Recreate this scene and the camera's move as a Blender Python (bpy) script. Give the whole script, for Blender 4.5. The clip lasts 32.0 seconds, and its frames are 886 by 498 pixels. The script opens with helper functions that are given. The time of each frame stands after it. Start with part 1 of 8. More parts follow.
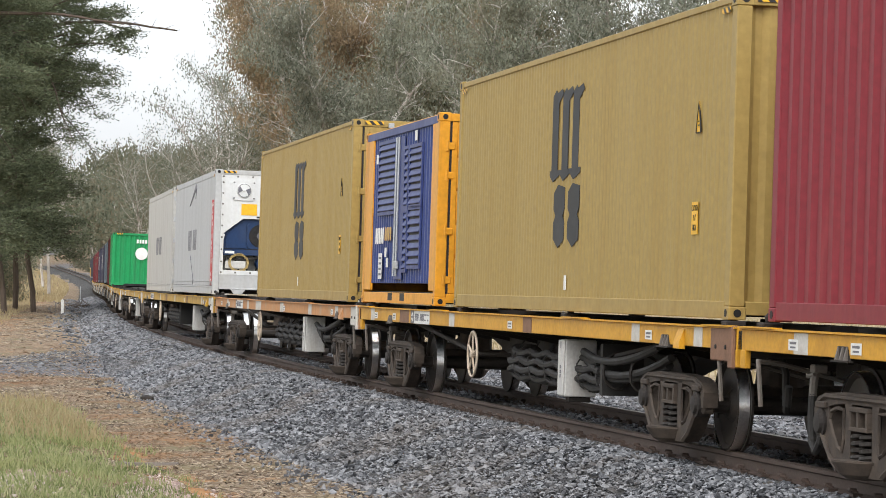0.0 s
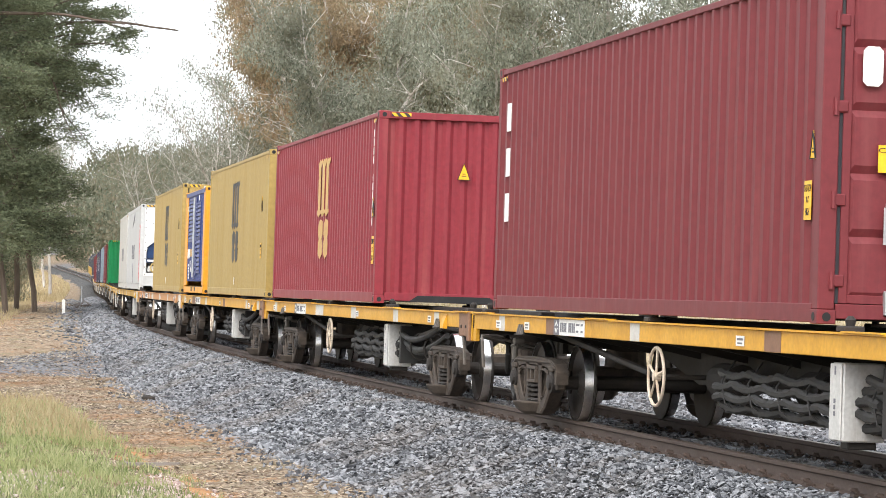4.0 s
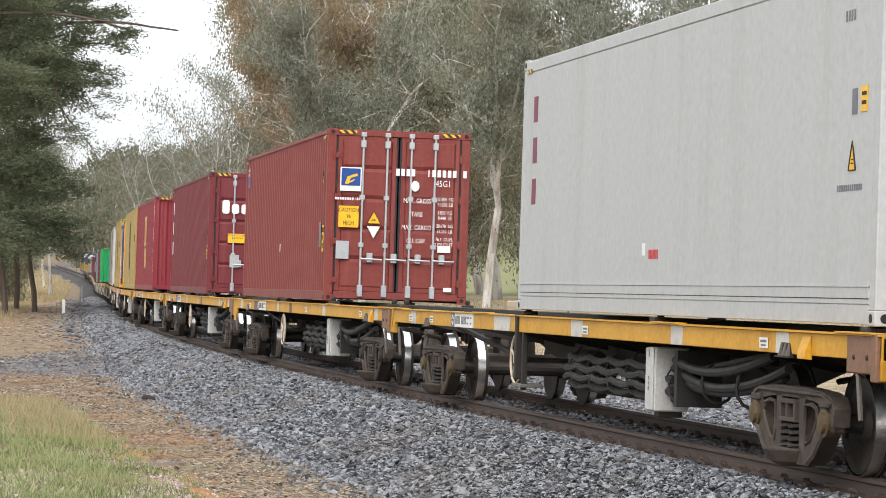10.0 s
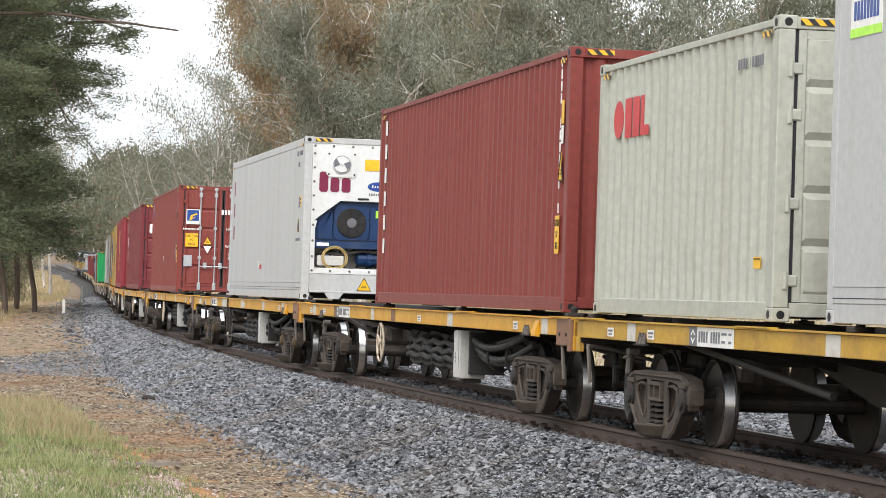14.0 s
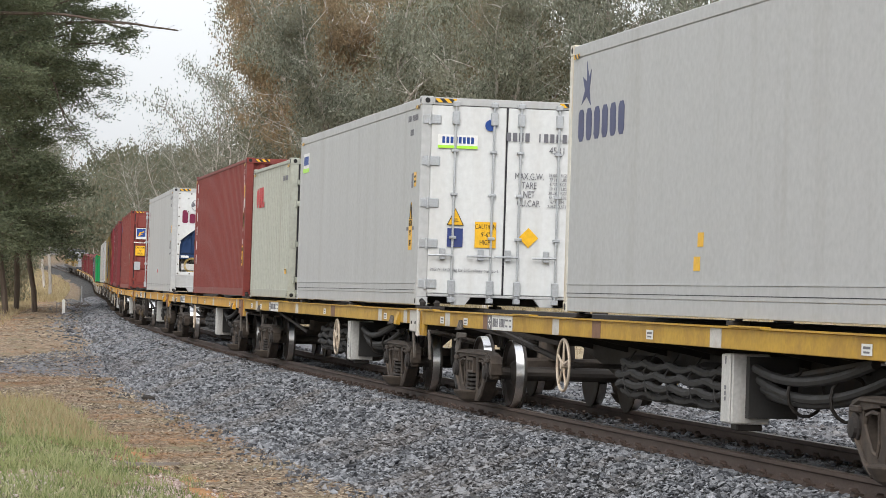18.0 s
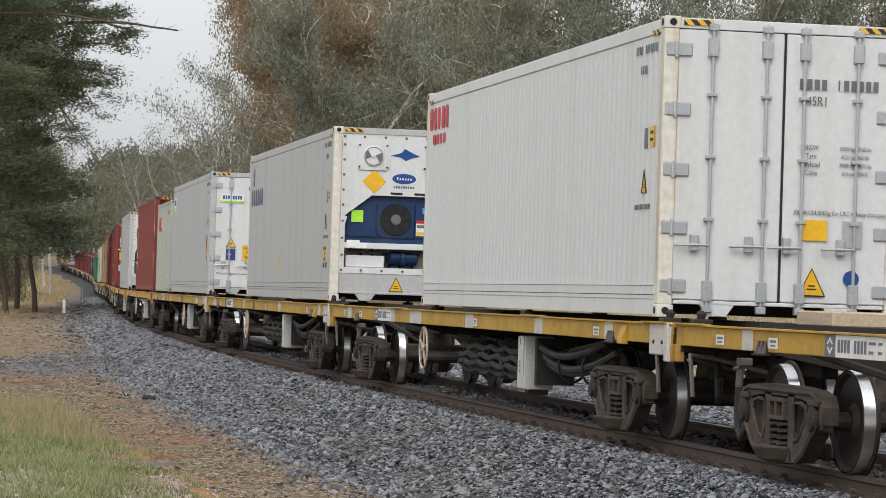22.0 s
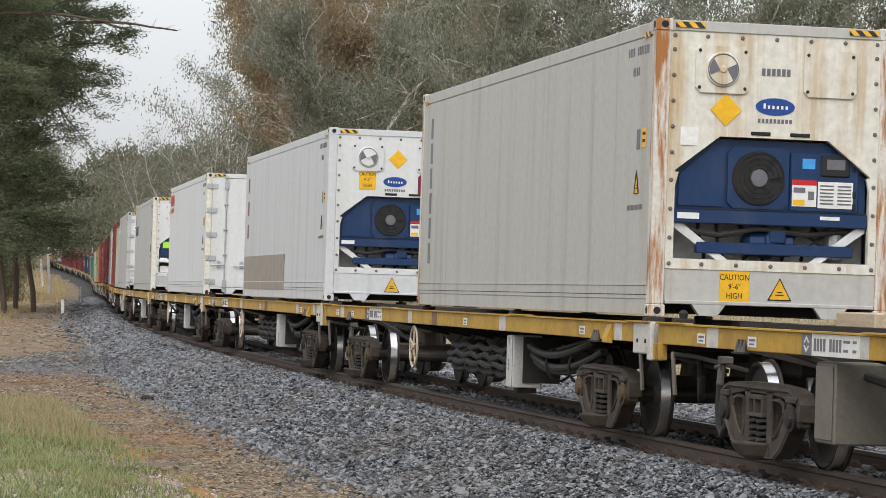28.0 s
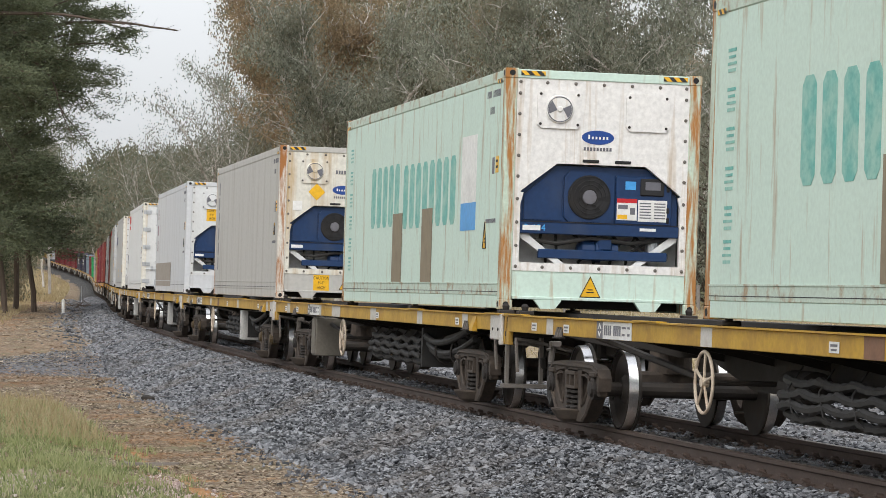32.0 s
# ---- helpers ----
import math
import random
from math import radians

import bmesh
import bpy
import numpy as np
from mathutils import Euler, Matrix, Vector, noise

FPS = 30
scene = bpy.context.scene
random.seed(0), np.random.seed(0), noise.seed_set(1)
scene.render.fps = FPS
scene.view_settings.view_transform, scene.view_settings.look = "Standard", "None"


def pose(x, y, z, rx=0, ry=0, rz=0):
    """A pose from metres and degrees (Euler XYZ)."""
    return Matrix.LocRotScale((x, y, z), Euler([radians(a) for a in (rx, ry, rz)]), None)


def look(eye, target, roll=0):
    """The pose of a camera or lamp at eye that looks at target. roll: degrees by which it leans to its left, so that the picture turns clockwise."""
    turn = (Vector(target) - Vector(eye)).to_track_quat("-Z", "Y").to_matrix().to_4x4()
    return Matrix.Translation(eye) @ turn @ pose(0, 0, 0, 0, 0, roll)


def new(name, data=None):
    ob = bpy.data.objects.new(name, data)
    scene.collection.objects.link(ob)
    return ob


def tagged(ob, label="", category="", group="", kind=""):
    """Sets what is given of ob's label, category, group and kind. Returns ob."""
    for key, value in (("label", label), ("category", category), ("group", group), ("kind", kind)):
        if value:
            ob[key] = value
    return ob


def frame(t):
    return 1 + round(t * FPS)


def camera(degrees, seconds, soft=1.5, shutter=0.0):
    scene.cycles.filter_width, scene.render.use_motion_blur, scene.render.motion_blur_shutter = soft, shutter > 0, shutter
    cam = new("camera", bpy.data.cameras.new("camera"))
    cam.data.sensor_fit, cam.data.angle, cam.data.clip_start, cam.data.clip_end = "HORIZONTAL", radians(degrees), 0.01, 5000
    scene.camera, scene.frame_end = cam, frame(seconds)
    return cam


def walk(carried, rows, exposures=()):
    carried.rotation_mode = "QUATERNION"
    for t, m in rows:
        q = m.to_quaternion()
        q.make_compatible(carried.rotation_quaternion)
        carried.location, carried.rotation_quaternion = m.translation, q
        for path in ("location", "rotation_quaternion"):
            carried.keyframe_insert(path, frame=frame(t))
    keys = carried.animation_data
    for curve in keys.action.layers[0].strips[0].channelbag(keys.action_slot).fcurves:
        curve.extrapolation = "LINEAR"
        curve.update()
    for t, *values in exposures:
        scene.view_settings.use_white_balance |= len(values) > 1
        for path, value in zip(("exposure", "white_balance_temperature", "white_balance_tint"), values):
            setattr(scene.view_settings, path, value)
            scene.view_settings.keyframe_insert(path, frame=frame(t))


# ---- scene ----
# ---------------------------------------------------------------- camera
cam = camera(17.2124, 32.0, soft=0.75)
EYE = Vector((0.0, 0.0, 1.611))
PITCH = 0.597
# the tripod's slight sway: seconds, thousandths of a degree to the left
SWAY = [(0, -22), (0.5, -17), (1, 11), (1.5, 28), (2, 11), (3, 2), (5.5, -5), (7, -8), (8, 0), (9, 13), (9.5, -3), (10, 2),
        (11, 22), (12, 10), (13, 0), (14, 4), (14.5, 10), (16.5, 5), (17.5, -3), (18.5, 5), (19, -2), (20, 8), (22, 9), (22.5, -2),
        (23.5, -17), (24, -19), (24.5, -2), (25, -15), (25.5, 0), (27.5, -8), (28, -18), (30, -4), (31.5, -13), (32, -8)]
# the camera's own exposure: it opens up before the dark red boxes and closes before the white ones
EXPOSURES = [(0, -0.2), (1.5, 0.0), (3, 0.26), (6, 0.47), (8, 0.40), (9, 0.25), (10, -0.06), (11, -0.17), (12, -0.22), (13, -0.14), (14, -0.05), (15, -0.17), (17, -0.34), (19, -0.39),
             (22, -0.68), (25, -0.69), (28, -0.56), (32, -0.53)]
walk(cam, [(t, pose(*EYE, 90 + PITCH, 0, 0.001 * a)) for t, a in SWAY], EXPOSURES)

# ---------------------------------------------------------------- daylight: overcast, bright, from high up behind the camera's left
world = bpy.data.worlds.new("world")
scene.world = world
world.use_nodes = True
wn = world.node_tree.nodes
wl = world.node_tree.links
wn.clear()
sky = wn.new("ShaderNodeTexSky")
sky.sky_type, sky.sun_disc = "NISHITA", False
sky.sun_elevation, sky.sun_rotation = radians(47), radians(191)
sky.air_density, sky.dust_density = 1.0, 4.0
grey = wn.new("ShaderNodeHueSaturation")
grey.inputs["Saturation"].default_value = 0.22
grey.inputs["Value"].default_value = 2.9
back = wn.new("ShaderNodeBackground")
back.inputs["Strength"].default_value = 0.15
wout = wn.new("ShaderNodeOutputWorld")
wl.new(sky.outputs["Color"], grey.inputs["Color"])
# a deck of bright even cloud over the sky
cloud = wn.new("ShaderNodeMix")
cloud.data_type = "RGBA"
cloud.inputs[0].default_value = 0.6
cloud.inputs[7].default_value = (8.6, 8.9, 9.4, 1)
# as under any overcast, brighter overhead than near the horizon
up = wn.new("ShaderNodeTexCoord")
height = wn.new("ShaderNodeSeparateXYZ")
rise = wn.new("ShaderNodeMapRange")
rise.inputs["To Min"].default_value, rise.inputs["To Max"].default_value = 0.140, 0.155
wl.new(up.outputs["Generated"], height.inputs[0])
wl.new(height.outputs["Z"], rise.inputs["Value"])
wl.new(rise.outputs["Result"], back.inputs["Strength"])
wl.new(grey.outputs["Color"], cloud.inputs[6])
wl.new(cloud.outputs[2], back.inputs["Color"])
wl.new(back.outputs["Background"], wout.inputs["Surface"])
sun = new("sun", bpy.data.lights.new("sun", "SUN"))
sun.data.energy, sun.data.angle, sun.data.color = 1.3, radians(40), (1.0, 0.97, 0.93)
sun.matrix_world = look((-11, -54, 60), (0, 0, 0))
# ---------------------------------------------------------------- the railway's line: curvature and gradient along it
KNOTS = [-400, -120, -60, 0, 40, 80, 120, 160, 200, 250, 310, 380, 450, 520, 600, 700]
CURVE = [0.0, 0.0, -0.000846, 0.000578, 0.000798, 0.000706, 0.000283, -0.000292, 8e-05, 6.4e-05, 4e-05, -0.000446, -0.000422, 8.4e-05, 0.000353, 0.000601]
GRADE = [0.0, 0.0, -0.00027, 0.00014, 0.00038, -0.00019, 0.00223, 0.00124, -0.00043, 0.00024, 0.00524, 0.0133, 0.01854, 0.01963, 0.02, 0.02026]
LINE_S = np.arange(-400, 1000.1, 2.0)


def run_line():
    k, g = np.interp(LINE_S, KNOTS, CURVE), np.interp(LINE_S, KNOTS, GRADE)
    g = np.where(LINE_S > 640, 0.0, g)
    zero = int(np.argmin(np.abs(LINE_S)))
    th = np.concatenate([[0], np.cumsum(k[1:] + k[:-1])])
    th += -0.1998 - th[zero]
    x = np.concatenate([[0], np.cumsum(np.sin(th[1:]) + np.sin(th[:-1]))])
    y = np.concatenate([[0], np.cumsum(np.cos(th[1:]) + np.cos(th[:-1]))])
    z = np.concatenate([[0], np.cumsum(g[1:] + g[:-1])])
    return x + 3.8643 - x[zero], y + 25.0 - y[zero], z - z[zero], th


LINE_X, LINE_Y, LINE_Z, LINE_T = run_line()
CANT = 0.0319


def cant_at(s):
    return CANT * float(np.clip((330 - s) / 150, -0.3, 1))


def on_line(s, left=0.0, up=0.0):
    """A point of the railway: s metres along it, so far to its left, so far above the rails' top."""
    th = float(np.interp(s, LINE_S, LINE_T))
    lat = -left + cant_at(s) * up
    return Vector((float(np.interp(s, LINE_S, LINE_X)) + lat * math.cos(th), float(np.interp(s, LINE_S, LINE_Y)) - lat * math.sin(th),
                   float(np.interp(s, LINE_S, LINE_Z)) + up))


def train_s(t):
    """How far the train has rolled at t seconds."""
    return 7.4184 * t + -1.9652 * ((t - 16) ** 2 - 256) / 100 + -0.0420 * ((t - 16) ** 3 / 1000 - 0.256 * (t - 16))


def ride(s, span=14.0):
    """The pose of a vehicle whose middle is at s; x forward, y to its left, z up."""
    a, b = on_line(s - span / 2), on_line(s + span / 2)
    fwd = (b - a).normalized()
    left = Vector((0, 0, 1)).cross(fwd).normalized()
    up = fwd.cross(left)
    m = Matrix((fwd, left, up)).transposed().to_4x4()
    m.translation = (a + b) / 2
    return m @ Matrix.Rotation(cant_at(s), 4, "X")
# ---------------------------------------------------------------- materials
def nodes_of(name):
    m = bpy.data.materials.new(name)
    m.use_nodes = True
    nt = m.node_tree
    nt.nodes.clear()
    out = nt.nodes.new("ShaderNodeOutputMaterial")
    bsdf = nt.nodes.new("ShaderNodeBsdfPrincipled")
    nt.links.new(bsdf.outputs[0], out.inputs[0])
    return m, nt, bsdf, out


def coords(nt, stretch=(1, 1, 1), kind="Object"):
    tc = nt.nodes.new("ShaderNodeTexCoord")
    mp = nt.nodes.new("ShaderNodeMapping")
    mp.inputs["Scale"].default_value = stretch
    nt.links.new(tc.outputs[kind], mp.inputs["Vector"])
    return mp.outputs["Vector"]


def noise_of(nt, vec, scale, detail=4.0, rough=0.6):
    n = nt.nodes.new("ShaderNodeTexNoise")
    n.inputs["Scale"].default_value, n.inputs["Detail"].default_value, n.inputs["Roughness"].default_value = scale, detail, rough
    nt.links.new(vec, n.inputs["Vector"])
    return n.outputs["Fac"]


def ramp_of(nt, fac, a, b, lo=0.0, hi=1.0):
    r = nt.nodes.new("ShaderNodeMapRange")
    r.inputs["From Min"].default_value, r.inputs["From Max"].default_value = a, b
    r.inputs["To Min"].default_value, r.inputs["To Max"].default_value = lo, hi
    nt.links.new(fac, r.inputs["Value"])
    return r.outputs["Result"]


def mix_of(nt, fac, a, b, how="MIX"):
    m = nt.nodes.new("ShaderNodeMix")
    m.data_type, m.blend_type = "RGBA", how
    for sock, val in ((m.inputs[0], fac), (m.inputs[6], a), (m.inputs[7], b)):
        if isinstance(val, (int, float)):
            sock.default_value = val
        elif isinstance(val, tuple):
            sock.default_value = (*val[:3], 1)
        else:
            nt.links.new(val, sock)
    return m.outputs[2]


def bump_of(nt, bsdf, height, strength, dist):
    b = nt.nodes.new("ShaderNodeBump")
    b.inputs["Strength"].default_value, b.inputs["Distance"].default_value = strength, dist
    nt.links.new(height, b.inputs["Height"])
    nt.links.new(b.outputs[0], bsdf.inputs["Normal"])


def shade_of(nt, fac, lo, hi):
    c = nt.nodes.new("ShaderNodeCombineColor")
    v = ramp_of(nt, fac, 0.3, 0.7, lo, hi)
    for i in range(3):
        nt.links.new(v, c.inputs[i])
    return c.outputs[0]


def surface(name, rgb, rough=0.6, metal=0.0, grime=(0.12, 0.1, 0.08), dirt=0.3, size=1.2, streak=(1, 1, 1), bump=0.15, dist=0.004, patch=(0.52, 0.72),
            shade=(0.86, 1.1), by_object=0.0):
    """Paint, steel, rubber: a colour with fine mottling, and grime or fading in patches drawn out along streak."""
    m, nt, bsdf, out = nodes_of(name)
    v = coords(nt)
    fine = noise_of(nt, v, 14.0 / size, 5)
    vs = coords(nt, streak)
    big = noise_of(nt, vs, 1.6 / size, 6, 0.65)
    col = mix_of(nt, 1.0, rgb, shade_of(nt, fine, *shade), "MULTIPLY")
    if by_object:
        oi = nt.nodes.new("ShaderNodeObjectInfo")
        col = mix_of(nt, 1.0, col, shade_of(nt, ramp_of(nt, oi.outputs["Random"], 0, 1, 0.3, 0.7), 1 - by_object, 1 + by_object), "MULTIPLY")
    col = mix_of(nt, ramp_of(nt, big, patch[0], patch[1], 0, dirt), col, grime)
    nt.links.new(col, bsdf.inputs["Base Color"])
    nt.links.new(ramp_of(nt, big, 0.3, 0.75, rough * 0.85, min(1, rough * 1.15)), bsdf.inputs["Roughness"])
    bsdf.inputs["Metallic"].default_value = metal
    bsdf.inputs["Specular IOR Level"].default_value = 0.35
    if bump:
        bump_of(nt, bsdf, fine, bump, dist)
    return m


DOWN = (2.2, 2.2, 0.16)
BOX_RED = surface("maroon_paint", (0.20, 0.020, 0.030), 0.55, grime=(0.27, 0.075, 0.07), dirt=0.45, streak=DOWN, size=1.0)
BOX_BRICK = surface("faded_brick_red_paint", (0.19, 0.037, 0.030), 0.6, grime=(0.26, 0.09, 0.075), dirt=0.5, streak=DOWN)
BOX_WINE = surface("wine_red_paint", (0.145, 0.022, 0.027), 0.6, grime=(0.2, 0.06, 0.06), dirt=0.5, streak=DOWN)
BOX_GOLD = surface("mustard_paint", (0.345, 0.242, 0.076), 0.55, grime=(0.29, 0.185, 0.055), dirt=0.4, streak=DOWN)
BOX_WHITE = surface("reefer_white_paint", (0.63, 0.645, 0.645), 0.5, grime=(0.40, 0.37, 0.32), dirt=0.3, streak=(1.3, 1.3, 0.12), shade=(0.93, 1.05))
BOX_GREY = surface("weathered_grey_white_paint", (0.44, 0.447, 0.447), 0.55, grime=(0.31, 0.29, 0.26), dirt=0.35, streak=(1.3, 1.3, 0.12), shade=(0.9, 1.06))
BOX_TAUPE = surface("dull_warm_grey_paint", (0.46, 0.452, 0.425), 0.55, grime=(0.27, 0.235, 0.19), dirt=0.5, streak=(2.6, 2.6, 0.12), shade=(0.9, 1.06))
BOX_STAINED = surface("rust_stained_white_paint", (0.66, 0.64, 0.57), 0.5, grime=(0.42, 0.27, 0.10), dirt=0.8, streak=(3.0, 3.0, 0.22), patch=(0.48, 0.68))
BOX_STREAKED = surface("streaky_old_white_paint", (0.74, 0.73, 0.71), 0.5, grime=(0.40, 0.29, 0.17), dirt=0.75, size=0.8, streak=(3.5, 3.5, 0.2), patch=(0.54, 0.72))
BOX_MINT = surface("faded_mint_paint", (0.56, 0.70, 0.62), 0.55, grime=(0.38, 0.28, 0.17), dirt=0.8, size=0.7, streak=(3.4, 3.4, 0.3), patch=(0.56, 0.70), shade=(0.92, 1.05))
BOX_STONE = surface("pale_grey_green_paint", (0.40, 0.41, 0.355), 0.6, grime=(0.3, 0.28, 0.23), dirt=0.5, streak=DOWN)
BOX_GREEN = surface("bright_green_paint", (0.012, 0.28, 0.09), 0.5, grime=(0.05, 0.16, 0.08), dirt=0.5, streak=DOWN)
BOX_NAVY = surface("navy_paint", (0.035, 0.035, 0.06), 0.55, dirt=0.4, streak=DOWN)
BOX_SLATE = surface("slate_blue_paint", (0.17, 0.22, 0.26), 0.55, dirt=0.4, streak=DOWN)
BOX_BLUE = surface("royal_blue_paint", (0.032, 0.052, 0.18), 0.45, grime=(0.08, 0.08, 0.14), dirt=0.4, streak=DOWN)
ORANGE = surface("orange_paint", (0.68, 0.31, 0.025), 0.45, grime=(0.25, 0.10, 0.03), dirt=0.5, streak=DOWN)
PATCH_PAINT = surface("repainted_taupe_patch", (0.31, 0.275, 0.235), 0.6, grime=(0.25, 0.2, 0.16), dirt=0.5, streak=DOWN)
BROWN_PATCH = surface("brown_primer_patch", (0.25, 0.205, 0.14), 0.7, dirt=0.4, streak=DOWN)
RUSTY = surface("rust_streaked_post", (0.62, 0.59, 0.53), 0.6, grime=(0.33, 0.12, 0.02), dirt=0.95, size=0.5, streak=(3, 3, 0.35), patch=(0.45, 0.58))
MINT_RUSTY = surface("rust_streaked_mint_post", (0.50, 0.60, 0.50), 0.6, grime=(0.36, 0.14, 0.02), dirt=0.95, size=0.5, streak=(3, 3, 0.3), patch=(0.42, 0.55))
YELLOW = surface("wagon_yellow_paint", (0.60, 0.305, 0.02), 0.5, grime=(0.30, 0.14, 0.03), dirt=0.45, size=0.8, patch=(0.5, 0.7))
OCHRE = surface("grubby_wagon_yellow_paint", (0.50, 0.295, 0.03), 0.55, grime=(0.24, 0.13, 0.05), dirt=0.6, size=0.8, patch=(0.45, 0.68))
SILL_WHITE = surface("scuffed_white_panel", (0.56, 0.54, 0.50), 0.6, grime=(0.3, 0.22, 0.15), dirt=0.6, size=0.5)
SILL_BROWN = surface("brown_primer", (0.22, 0.12, 0.075), 0.7, grime=(0.1, 0.07, 0.05), dirt=0.5, size=0.5)
GRIMY = surface("grimy_underframe_steel", (0.030, 0.026, 0.023), 0.75, grime=(0.075, 0.055, 0.04), dirt=0.6, size=0.6, bump=0.3)
CAST = surface("dusty_cast_steel", (0.025, 0.021, 0.019), 0.7, grime=(0.052, 0.041, 0.033), dirt=0.5, size=0.35, bump=0.4)
DUSTED = surface("dust_browned_cast_steel", (0.052, 0.041, 0.034), 0.8, grime=(0.115, 0.09, 0.07), dirt=0.75, size=0.3, bump=0.5, patch=(0.42, 0.66))
WHEEL = surface("dark_wheel_steel", (0.055, 0.048, 0.043), 0.55, 0.5, grime=(0.12, 0.09, 0.07), dirt=0.5, size=0.3)
TREAD = surface("polished_tread_steel", (0.95, 0.95, 0.96), 0.34, 1.0, grime=(0.5, 0.48, 0.46), dirt=0.25, size=0.3, bump=0.0)
# rolling scratches run round the wheel, so that it glints across its width
tread_shader = [q for q in TREAD.node_tree.nodes if q.type == "BSDF_PRINCIPLED"][0]
round_the_axle = TREAD.node_tree.nodes.new("ShaderNodeTangent")
round_the_axle.direction_type, round_the_axle.axis = "RADIAL", "Y"
TREAD.node_tree.links.new(round_the_axle.outputs[0], tread_shader.inputs["Tangent"])
tread_shader.inputs["Anisotropic"].default_value, tread_shader.inputs["Anisotropic Rotation"].default_value = 0.9, 0.25
STEP_STEEL = surface("scuffed_pale_steel", (0.15, 0.135, 0.12), 0.6, 0.1, grime=(0.13, 0.10, 0.08), dirt=0.6, size=0.3)
BEARING = surface("ochre_bearing_cap", (0.085, 0.058, 0.026), 0.65, size=0.2)
RUBBER = surface("black_rubber_hose", (0.03, 0.029, 0.028), 0.7, grime=(0.05, 0.043, 0.036), dirt=0.5, size=0.3)
BLACK = surface("matt_black", (0.012, 0.012, 0.013), 0.6, dirt=0.2)
DARK_PAINT = surface("black_mark_paint", (0.018, 0.020, 0.024), 0.55, grime=(0.08, 0.07, 0.05), dirt=0.3)
GALV = surface("galvanised_steel", (0.46, 0.48, 0.50), 0.4, 0.55, grime=(0.3, 0.27, 0.23), dirt=0.4, size=0.3)
FAN_BLACK = surface("black_fan_plastic", (0.018, 0.018, 0.02), 0.6, dirt=0.2)
SEAL = surface("dark_door_seal", (0.025, 0.025, 0.03), 0.7, dirt=0.2)
CREAM = surface("cream_handwheel_paint", (0.55, 0.46, 0.36), 0.5, grime=(0.28, 0.14, 0.06), dirt=0.6, size=0.3)
CABINET = surface("pale_grey_cabinet_paint", (0.50, 0.495, 0.475), 0.55, grime=(0.25, 0.2, 0.16), dirt=0.5, size=0.5, streak=(2, 2, 0.3))
SIGN_YELLOW = surface("yellow_sticker", (0.78, 0.44, 0.02), 0.45, dirt=0.15, bump=0)
SIGN_WHITE = surface("white_sticker", (0.75, 0.75, 0.73), 0.45, dirt=0.25, bump=0)
LETTER_WHITE = surface("white_lettering", (0.78, 0.77, 0.75), 0.5, dirt=0.2, bump=0)
LETTER_GOLD = surface("tan_lettering", (0.50, 0.31, 0.10), 0.55, grime=(0.3, 0.14, 0.07), dirt=0.4)
LETTER_TEAL = surface("faded_teal_lettering", (0.13, 0.42, 0.37), 0.55, grime=(0.36, 0.56, 0.48), dirt=0.8, streak=DOWN, patch=(0.42, 0.62))
LETTER_NAVY = surface("navy_lettering", (0.045, 0.055, 0.14), 0.5, dirt=0.2)
LETTER_SLATE = surface("grey_lettering", (0.14, 0.14, 0.16), 0.5, dirt=0.3)
LETTER_PLUM = surface("plum_lettering", (0.17, 0.012, 0.05), 0.5, dirt=0.2)
SIGN_RED = surface("red_sticker", (0.50, 0.02, 0.025), 0.5, dirt=0.2)
SIGN_BLUE = surface("blue_sticker", (0.015, 0.06, 0.26), 0.45, dirt=0.1)
SIGN_SKY = surface("sky_blue_sticker", (0.06, 0.32, 0.70), 0.45, dirt=0.1)
SIGN_LIME = surface("lime_sticker", (0.40, 0.78, 0.06), 0.45, dirt=0.1)
UNIT_BLUE = surface("blue_machinery_casing", (0.010, 0.035, 0.105), 0.4, grime=(0.06, 0.07, 0.1), dirt=0.35)
WOOD_RAW = surface("raw_timber_dunnage", (0.50, 0.40, 0.28), 0.8, grime=(0.25, 0.18, 0.12), dirt=0.5, size=0.4, streak=(0.3, 4, 4))
DUSTY_BOX = surface("dusty_taupe_cabinet", (0.16, 0.145, 0.12), 0.7, dirt=0.4, size=0.5)
RAIL_WEB = surface("rusty_rail_steel", (0.082, 0.058, 0.047), 0.75, grime=(0.06, 0.045, 0.04), dirt=0.5, size=0.4, streak=(0.5, 0.5, 2))
RAIL_TOP = surface("worn_rail_head", (0.20, 0.155, 0.125), 0.42, 0.7, grime=(0.15, 0.09, 0.06), dirt=0.5, size=0.5)
SLEEPER = surface("dusty_concrete", (0.11, 0.10, 0.092), 0.85, dirt=0.5, size=0.5, bump=0.4)
LOCO_DARK = surface("loco_charcoal_paint", (0.06, 0.065, 0.08), 0.5, dirt=0.3)
LOCO_SILVER = surface("loco_silver_paint", (0.34, 0.35, 0.37), 0.5, dirt=0.4)
LOCO_YELLOW = surface("loco_yellow_paint", (0.42, 0.27, 0.07), 0.5, dirt=0.4)
GLASS = surface("dark_cab_glass", (0.02, 0.022, 0.025), 0.08, dirt=0.05, bump=0)


